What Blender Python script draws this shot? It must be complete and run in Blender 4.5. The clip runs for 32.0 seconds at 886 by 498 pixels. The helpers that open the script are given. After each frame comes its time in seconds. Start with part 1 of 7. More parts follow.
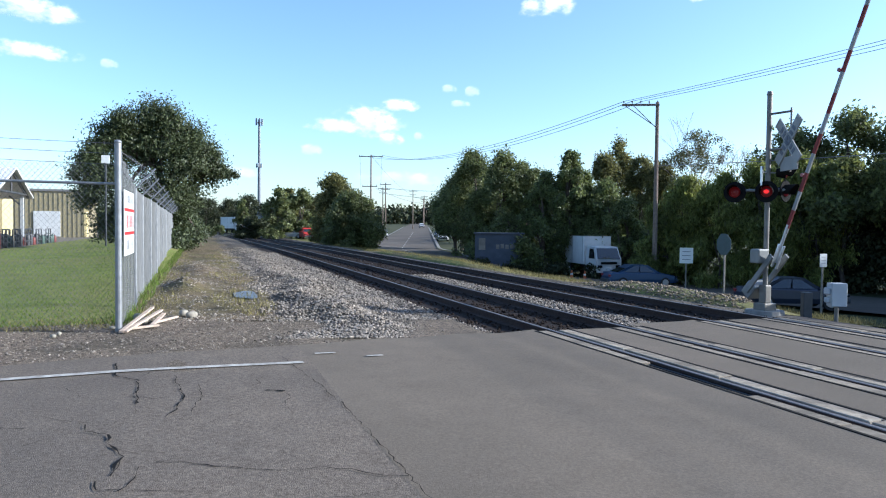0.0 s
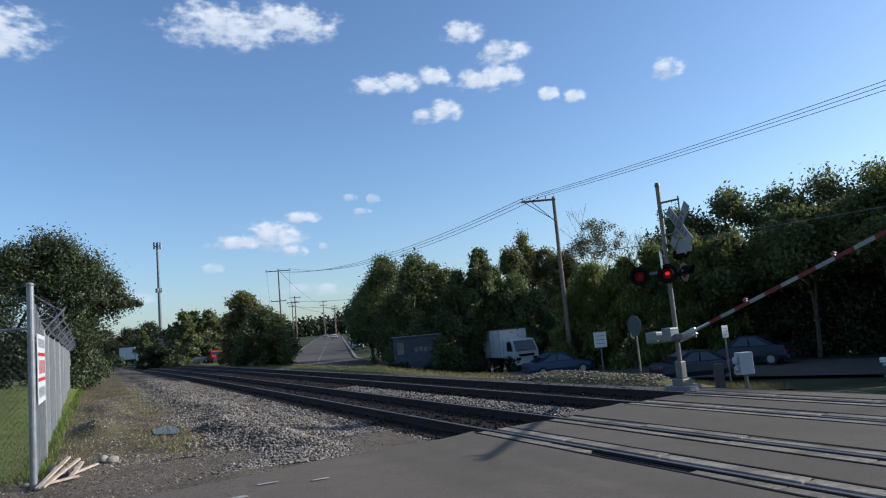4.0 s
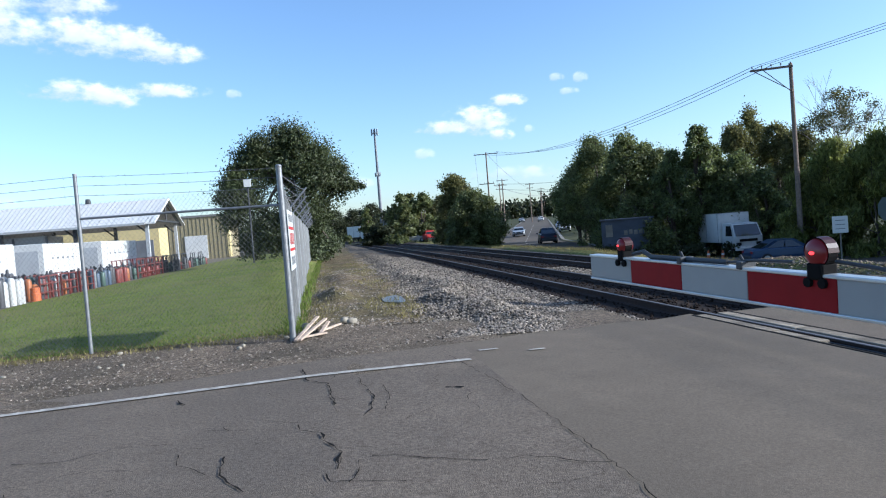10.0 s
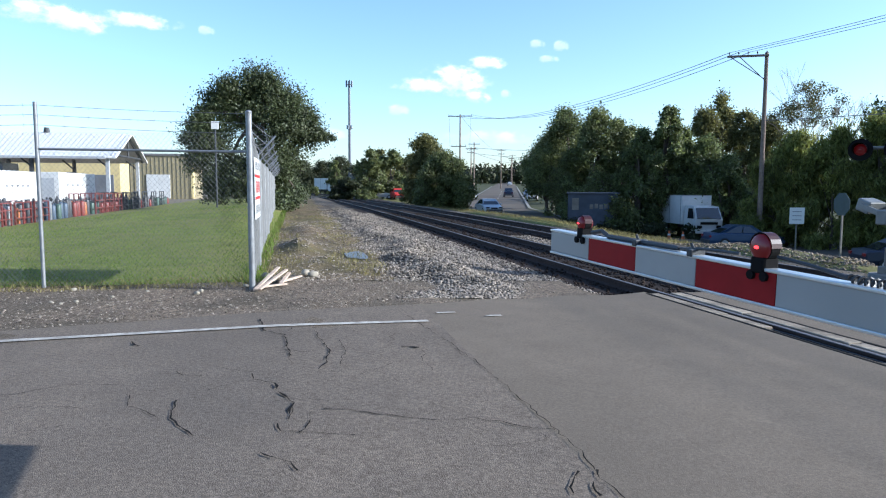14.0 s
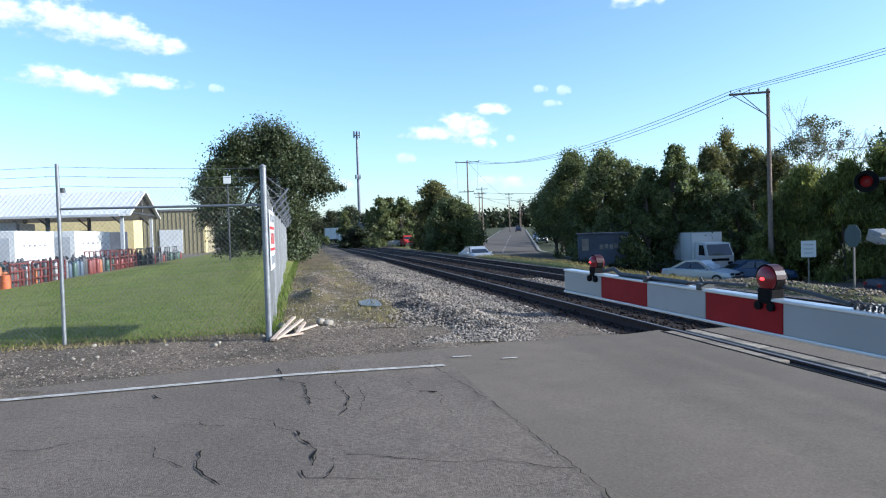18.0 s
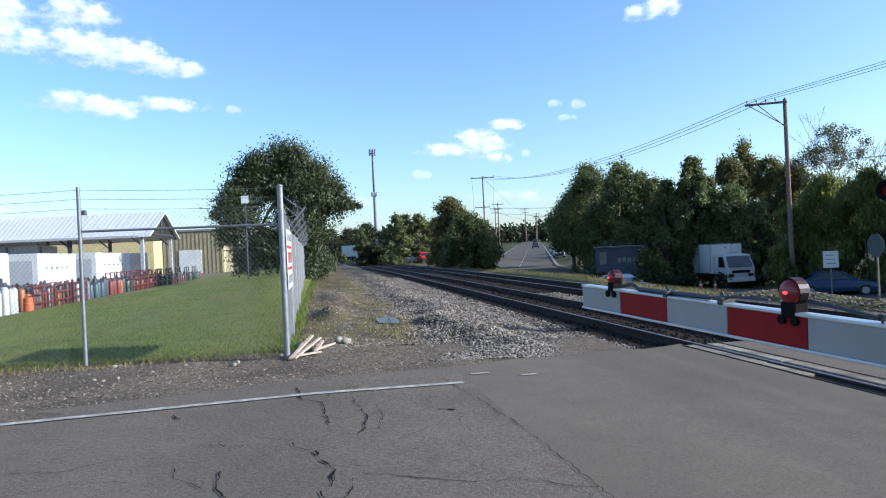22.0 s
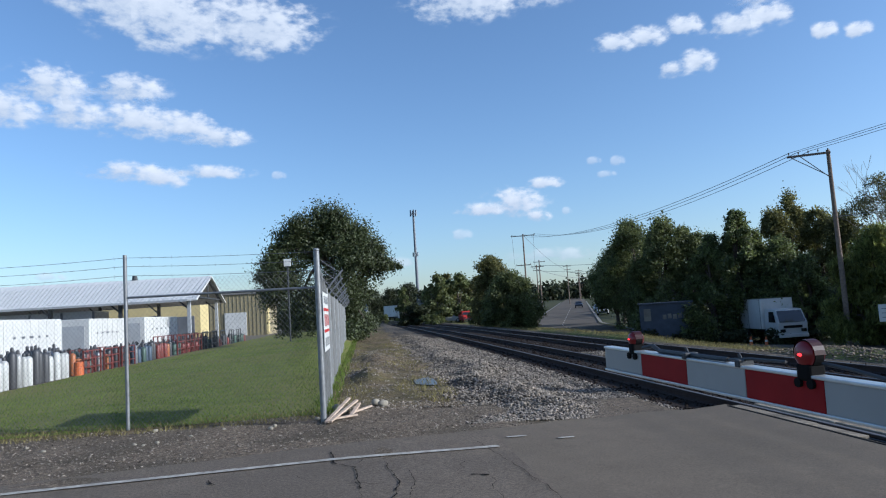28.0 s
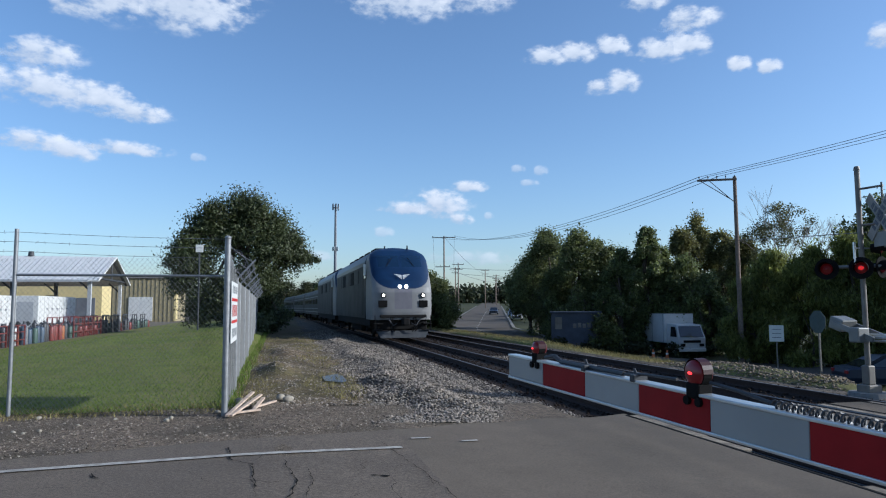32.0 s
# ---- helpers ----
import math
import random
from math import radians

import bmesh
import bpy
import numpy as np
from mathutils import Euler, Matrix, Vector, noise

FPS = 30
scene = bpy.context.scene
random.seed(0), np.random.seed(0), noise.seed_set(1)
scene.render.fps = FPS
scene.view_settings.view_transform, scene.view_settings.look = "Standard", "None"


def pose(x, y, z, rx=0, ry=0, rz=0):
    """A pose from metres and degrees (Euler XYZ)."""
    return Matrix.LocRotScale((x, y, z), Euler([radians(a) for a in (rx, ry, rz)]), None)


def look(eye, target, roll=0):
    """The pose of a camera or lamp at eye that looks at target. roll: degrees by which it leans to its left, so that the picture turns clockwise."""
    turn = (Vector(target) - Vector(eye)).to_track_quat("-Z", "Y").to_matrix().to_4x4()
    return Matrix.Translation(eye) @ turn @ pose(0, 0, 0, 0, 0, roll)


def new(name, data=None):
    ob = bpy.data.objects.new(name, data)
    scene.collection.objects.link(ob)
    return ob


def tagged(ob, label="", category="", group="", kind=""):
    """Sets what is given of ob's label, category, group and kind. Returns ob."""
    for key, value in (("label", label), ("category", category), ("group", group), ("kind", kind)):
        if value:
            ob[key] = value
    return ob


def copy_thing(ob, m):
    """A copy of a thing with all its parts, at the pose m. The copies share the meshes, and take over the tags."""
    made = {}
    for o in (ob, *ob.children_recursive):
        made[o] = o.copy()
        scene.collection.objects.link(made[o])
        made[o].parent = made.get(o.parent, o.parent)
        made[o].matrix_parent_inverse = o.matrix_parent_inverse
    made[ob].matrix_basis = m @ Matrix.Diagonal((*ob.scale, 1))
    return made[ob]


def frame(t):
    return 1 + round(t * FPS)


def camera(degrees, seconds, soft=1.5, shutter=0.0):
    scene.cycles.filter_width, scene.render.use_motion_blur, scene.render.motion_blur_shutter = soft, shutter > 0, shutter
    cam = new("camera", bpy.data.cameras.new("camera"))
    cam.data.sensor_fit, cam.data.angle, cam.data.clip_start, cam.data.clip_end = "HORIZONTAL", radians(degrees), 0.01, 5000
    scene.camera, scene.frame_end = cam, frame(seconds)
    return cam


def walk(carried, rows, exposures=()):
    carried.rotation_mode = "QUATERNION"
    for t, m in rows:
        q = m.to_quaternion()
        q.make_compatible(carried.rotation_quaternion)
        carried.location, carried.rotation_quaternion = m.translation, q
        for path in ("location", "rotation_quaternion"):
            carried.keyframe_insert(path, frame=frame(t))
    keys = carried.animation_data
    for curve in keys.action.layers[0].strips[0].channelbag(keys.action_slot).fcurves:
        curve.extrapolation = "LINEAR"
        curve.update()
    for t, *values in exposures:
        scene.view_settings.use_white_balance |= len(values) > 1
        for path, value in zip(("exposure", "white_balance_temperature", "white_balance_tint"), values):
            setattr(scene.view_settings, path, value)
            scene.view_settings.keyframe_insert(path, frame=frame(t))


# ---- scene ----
cam = camera(66.4, 32.0, soft=1.1)

PATH = [
    (0, (0.858, 0.84, 1.594), (0.62, 2.825, 1.532), 0.6),
    (0.5, (0.741, 0.742, 1.637), (0.717, 2.741, 1.574), -0.9),
    (1, (0.873, 0.711, 1.653), (0.768, 2.708, 1.628), -3.0),
    (1.5, (0.643, 0.6, 1.643), (0.494, 2.594, 1.627), -4.3),
    (2, (0.409, 0.49, 1.671), (0.197, 2.479, 1.671), -4.5),
    (2.5, (0.421, 0.482, 1.708), (0.152, 2.462, 1.788), -3.1),
    (3, (0.528, 0.529, 1.697), (0.317, 2.508, 1.886), -3.6),
    (3.5, (0.594, 0.575, 1.689), (0.603, 2.562, 1.921), -4.4),
    (5.5, (0.531, 0.547, 1.649), (0.587, 2.535, 1.861), -5.8),
    (5.8, (0.484, 0.576, 1.646), (0.408, 2.569, 1.794), -5.2),
    (6, (0.48, 0.571, 1.649), (0.32, 2.56, 1.777), -5.5),
    (6.5, (0.46, 0.523, 1.653), (0.126, 2.493, 1.751), -5.2),
    (7, (0.469, 0.5, 1.668), (0.072, 2.459, 1.741), -4.7),
    (7.5, (0.466, 0.522, 1.649), (-0.019, 2.462, 1.699), -5.5),
    (8, (0.46, 0.519, 1.656), (-0.099, 2.439, 1.676), -6.7),
    (8.5, (0.471, 0.489, 1.654), (-0.157, 2.387, 1.648), -6.8),
    (9, (0.486, 0.512, 1.652), (-0.092, 2.427, 1.642), -5.3),
    (9.5, (0.47, 0.544, 1.628), (-0.109, 2.458, 1.598), -4.6),
    (10, (0.464, 0.565, 1.624), (-0.119, 2.477, 1.562), -4.5),
    (10.5, (0.464, 0.557, 1.635), (-0.094, 2.476, 1.55), -4.5),
    (11, (0.505, 0.593, 1.657), (-0.043, 2.516, 1.613), -4.4),
    (11.5, (0.564, 0.59, 1.643), (0.018, 2.514, 1.61), -4.2),
    (12, (0.664, 0.607, 1.646), (0.099, 2.526, 1.605), -4.5),
    (12.5, (0.56, 0.51, 1.628), (0.035, 2.439, 1.567), -3.9),
    (13, (0.407, 0.405, 1.659), (-0.126, 2.329, 1.541), -3.6),
    (13.5, (0.457, 0.522, 1.655), (-0.034, 2.451, 1.465), 0.3),
    (15.5, (0.517, 0.437, 1.655), (0.071, 2.385, 1.559), -1.7),
    (16, (0.534, 0.419, 1.649), (0.096, 2.369, 1.588), -2.6),
    (16.5, (0.543, 0.419, 1.638), (0.113, 2.372, 1.588), -2.5),
    (17, (0.537, 0.416, 1.63), (0.109, 2.368, 1.571), -2.0),
    (17.5, (0.5, 0.35, 1.65), (0.007, 2.287, 1.584), -2.1),
    (18, (0.49, 0.373, 1.654), (-0.027, 2.304, 1.606), -1.8),
    (18.5, (0.473, 0.397, 1.645), (-0.1, 2.313, 1.65), -2.4),
    (19, (0.468, 0.407, 1.651), (-0.144, 2.311, 1.688), -2.9),
    (19.5, (0.473, 0.428, 1.657), (-0.17, 2.321, 1.714), -3.6),
    (20, (0.468, 0.429, 1.663), (-0.197, 2.314, 1.731), -3.5),
    (20.5, (0.461, 0.428, 1.661), (-0.214, 2.309, 1.727), -3.3),
    (21, (0.465, 0.423, 1.668), (-0.214, 2.303, 1.723), -3.1),
    (21.5, (0.488, 0.396, 1.672), (-0.139, 2.295, 1.689), -2.8),
    (22, (0.489, 0.388, 1.662), (-0.074, 2.307, 1.663), -2.7),
    (22.5, (0.488, 0.386, 1.669), (-0.078, 2.304, 1.656), -2.3),
    (23, (0.458, 0.39, 1.676), (-0.116, 2.306, 1.651), -2.1),
    (23.5, (0.38, 0.352, 1.677), (-0.206, 2.264, 1.654), -2.4),
    (24, (0.359, 0.332, 1.674), (-0.215, 2.247, 1.653), -2.4),
    (24.5, (0.497, 0.394, 1.671), (-0.064, 2.314, 1.662), -2.3),
    (25, (0.601, 0.421, 1.664), (0.047, 2.342, 1.677), -2.0),
    (25.5, (0.626, 0.416, 1.666), (0.066, 2.336, 1.694), -2.3),
    (26, (0.621, 0.368, 1.686), (-0.053, 2.249, 1.793), -3.2),
    (26.5, (0.622, 0.365, 1.686), (-0.047, 2.243, 1.841), -2.6),
    (28.5, (0.632, 0.397, 1.680), (-0.033, 2.274, 1.863), -3.9),
    (29, (0.639, 0.409, 1.683), (-0.014, 2.292, 1.857), -3.9),
    (29.5, (0.632, 0.401, 1.686), (0.002, 2.291, 1.856), -3.8),
    (30, (0.624, 0.41, 1.686), (0.012, 2.307, 1.852), -3.3),
    (30.5, (0.613, 0.407, 1.688), (0.018, 2.309, 1.854), -2.7),
    (31, (0.609, 0.399, 1.693), (0.028, 2.306, 1.859), -2.2),
    (31.5, (0.629, 0.405, 1.684), (0.07, 2.318, 1.844), -1.8),
    (32, (0.66, 0.454, 1.692), (0.215, 2.397, 1.862), -0.3),
]
EXPOSE = [(0.0, 1.05, 5360, 10), (2.0, 0.93, 5360, 10), (2.6, 0.72, 5360, 10), (3.2, 0.4, 5500, 10), (5.5, 0.14, 5500, 10), (6, 0.22, 5500, 10), (6.6, 0.59, 5500, 10), (7.0, 0.6, 5500, 10), (7.5, 0.7, 5360, 10), (9, 0.67, 5360, 10), (11, 0.88, 5360, 10), (13, 0.97, 5360, 10), (16, 1.11, 5360, 10), (17, 1.06, 5360, 10), (20, 0.7, 5360, 10), (21, 0.68, 5360, 10), (22, 0.79, 5360, 10), (23, 0.85, 5360, 10), (25.5, 0.81, 5360, 10), (26.2, 0.58, 5360, 10), (28.5, 0.25, 5360, 10), (31, 0.25, 5360, 10), (32, 0.22, 5360, 10)]
walk(cam, [(t, look(e, g, r)) for t, e, g, r in PATH], EXPOSE)

# ---------- world, sun, exposure ----------
SUN_AZ, SUN_EL = 8.0, 21.5          # degrees from +x towards +y, and above the horizon
world = bpy.data.worlds.new("sky")
scene.world = world
world.use_nodes = True
wn = world.node_tree.nodes
sky = wn.new("ShaderNodeTexSky")
sky.sky_type = "NISHITA"
sky.sun_disc = False
sky.sun_elevation = radians(SUN_EL)
sky.sun_rotation = radians(90 - SUN_AZ)
sky.air_density, sky.dust_density, sky.ozone_density = 1.0, 1.0, 2.2
wn["Background"].inputs["Strength"].default_value = 0.135
world.node_tree.links.new(sky.outputs[0], wn["Background"].inputs["Color"])

sun_data = bpy.data.lights.new("sun", "SUN")
sun_data.energy, sun_data.angle, sun_data.color = 5.0, radians(0.55), (1.0, 0.925, 0.79)
sun = new("sun", sun_data)
SUN_WAY = Vector((math.cos(radians(SUN_AZ)) * math.cos(radians(SUN_EL)),
                  math.sin(radians(SUN_AZ)) * math.cos(radians(SUN_EL)), math.sin(radians(SUN_EL))))
sun.matrix_world = look(SUN_WAY * 50, (0, 0, 0))

# ---------- frames of reference ----------
TRK = 26.5                           # the railway's heading, degrees left of +y
CT, ST = math.cos(radians(TRK)), math.sin(radians(TRK))


def T(s, n, z=0.0):
    """Along the railway s, across it n, height z, as a world point."""
    return Vector((-ST * s + CT * n, CT * s + ST * n, z))


def Tp(s, n, z=0.0, turn=0.0):
    """A pose at T(s, n, z): local y runs along the railway, local x across it."""
    p = T(s, n, z)
    return pose(p.x, p.y, p.z, 0, 0, TRK + turn)


def lerp(x, xs, ys):
    return float(np.interp(x, xs, ys))


def rise(y):
    """The land climbs gently along the far street."""
    return lerp(y, (45, 60, 84, 140, 200, 300, 600, 1500), (-1.3, -1.05, -0.9, 0.0, 1.0, 2.8, 6.2, 10.0))


def ground_z(s, n):
    """Height of the bare ground."""
    z = lerp(n, (-60, 1.0, 5.6, 12.9, 17.0, 22.0, 27.0), (0.0, 0.0, -0.16, -0.2, -0.8, -1.65, -2.1))
    if 27 < s < 56 and n > 12.9:     # behind the crest the bank falls steeply to the street
        f = min(1.0, (s - 27) / 6, (56 - s) / 8)
        z += f * (lerp(n, (12.9, 13.6, 15.0, 16.5, 18.5, 22.0, 27.0), (-0.2, -0.1, -0.35, -1.1, -1.7, -1.98, -2.1)) - z)
    if s > 48 and n > 12.9:          # the bank flattens out, then the land rises far along the street
        near = min(1.0, max(0.0, (28 - n) / 6))
        k = min(1.0, (s - 48) / 16) * (near + (1 - near) * min(1.0, max(0.0, (s - 60) / 15)))
        f = min(1.0, (n - 12.9) / 9.0)
        z = z * (1 - k) + k * (-0.35 * (1 - f) + rise(CT * s + ST * n) * f)
    return z


def lawn_z(s, n):
    """The lawn swells into a low mound along the fence and falls to the yard."""
    up = lerp(s, (12.5, 18, 26, 34, 40, 46, 58), (0.0, 0.09, 0.3, 0.54, 0.62, 0.56, 0.1))
    side = lerp(n, (-10.7, -9.0, -6.5, -3.5, -1.6, -0.1), (0.0, 0.2, 0.72, 0.86, 1.0, 0.25))
    return up * side + 0.05 * noise.noise(Vector((s * 0.25, n * 0.25, 0))) * min(1, max(0, s - 12) / 3)


# ---------- materials ----------
def mat(name, color, rough=0.8, metal=0.0, vary=0.12, scale=6.0, bump=0.0, bump_scale=60.0, tint=None,
        tint_scale=0.8, tint_amount=0.4, island=0.0, obrand=0.0, emit=None, emit_strength=0.0, spec=0.5, trans=0.0, detail=6.0, nrough=0.55, speck=0.0, speck_scale=170.0):
    """A procedural surface: base colour varied at two scales, a fine relief, and a change from piece to piece."""
    m = bpy.data.materials.new(name)
    m.use_nodes = True
    nt = m.node_tree
    N, Lk = nt.nodes, nt.links
    b = N["Principled BSDF"]
    b.inputs["Roughness"].default_value, b.inputs["Metallic"].default_value = rough, metal
    b.inputs["Specular IOR Level"].default_value = spec
    co = N.new("ShaderNodeTexCoord")
    c = N.new("ShaderNodeRGB")
    c.outputs[0].default_value = (*color, 1)
    out = c.outputs[0]
    if vary > 0:
        nz = N.new("ShaderNodeTexNoise")
        nz.inputs["Scale"].default_value, nz.inputs["Detail"].default_value, nz.inputs["Roughness"].default_value = scale, detail, nrough
        Lk.new(co.outputs["Object"], nz.inputs["Vector"])
        mr = N.new("ShaderNodeMapRange")
        mr.inputs["From Min"].default_value, mr.inputs["From Max"].default_value = 0.3, 0.7
        mr.inputs["To Min"].default_value, mr.inputs["To Max"].default_value = 1 - vary, 1 + vary
        Lk.new(nz.outputs["Fac"], mr.inputs["Value"])
        mx = N.new("ShaderNodeVectorMath")
        mx.operation = "SCALE"
        Lk.new(out, mx.inputs[0])
        Lk.new(mr.outputs[0], mx.inputs["Scale"])
        out = mx.outputs[0]
    if tint:
        nz2 = N.new("ShaderNodeTexNoise")
        nz2.inputs["Scale"].default_value, nz2.inputs["Detail"].default_value = tint_scale, 5
        Lk.new(co.outputs["Object"], nz2.inputs["Vector"])
        rp = N.new("ShaderNodeMapRange")
        rp.inputs["From Min"].default_value, rp.inputs["From Max"].default_value = 0.42, 0.66
        rp.inputs["To Max"].default_value = tint_amount
        Lk.new(nz2.outputs["Fac"], rp.inputs["Value"])
        mi = N.new("ShaderNodeMix")
        mi.data_type = "RGBA"
        Lk.new(rp.outputs[0], mi.inputs["Factor"])
        Lk.new(out, mi.inputs["A"])
        mi.inputs["B"].default_value = (*tint, 1)
        out = mi.outputs["Result"]
    if speck > 0:                     # aggregate and grit
        for sc, am in ((speck_scale, speck), (speck_scale * 0.3, speck * 0.6)):
            vz = N.new("ShaderNodeTexNoise")
            vz.inputs["Scale"].default_value, vz.inputs["Detail"].default_value = sc, 2
            Lk.new(co.outputs["Object"], vz.inputs["Vector"])
            vr = N.new("ShaderNodeMapRange")
            vr.inputs["From Min"].default_value, vr.inputs["From Max"].default_value = 0.32, 0.68
            vr.inputs["To Min"].default_value, vr.inputs["To Max"].default_value = 1 - am, 1 + am
            Lk.new(vz.outputs["Fac"], vr.inputs["Value"])
            vm = N.new("ShaderNodeVectorMath")
            vm.operation = "SCALE"
            Lk.new(out, vm.inputs[0])
            Lk.new(vr.outputs[0], vm.inputs["Scale"])
            out = vm.outputs[0]
    for amount, node, sock in ((island, "ShaderNodeNewGeometry", "Random Per Island"), (obrand, "ShaderNodeObjectInfo", "Random")):
        if amount > 0:
            g = N.new(node)
            mr = N.new("ShaderNodeMapRange")
            mr.inputs["To Min"].default_value, mr.inputs["To Max"].default_value = 1 - amount, 1 + amount
            Lk.new(g.outputs[sock], mr.inputs["Value"])
            mx = N.new("ShaderNodeVectorMath")
            mx.operation = "SCALE"
            Lk.new(out, mx.inputs[0])
            Lk.new(mr.outputs[0], mx.inputs["Scale"])
            out = mx.outputs[0]
    Lk.new(out, b.inputs["Base Color"])
    if bump > 0:
        nb = N.new("ShaderNodeTexNoise")
        nb.inputs["Scale"].default_value, nb.inputs["Detail"].default_value = bump_scale, 4
        Lk.new(co.outputs["Object"], nb.inputs["Vector"])
        bp = N.new("ShaderNodeBump")
        bp.inputs["Strength"].default_value, bp.inputs["Distance"].default_value = bump, 0.02
        Lk.new(nb.outputs["Fac"], bp.inputs["Height"])
        Lk.new(bp.outputs[0], b.inputs["Normal"])
    if emit:
        b.inputs["Emission Color"].default_value = (*emit, 1)
        b.inputs["Emission Strength"].default_value = emit_strength
    if trans > 0:                     # light through leaves
        tr = N.new("ShaderNodeBsdfTranslucent")
        Lk.new(out, tr.inputs["Color"])
        ms = N.new("ShaderNodeMixShader")
        ms.inputs[0].default_value = trans
        Lk.new(b.outputs[0], ms.inputs[1])
        Lk.new(tr.outputs[0], ms.inputs[2])
        Lk.new(ms.outputs[0], N["Material Output"].inputs["Surface"])
    return m


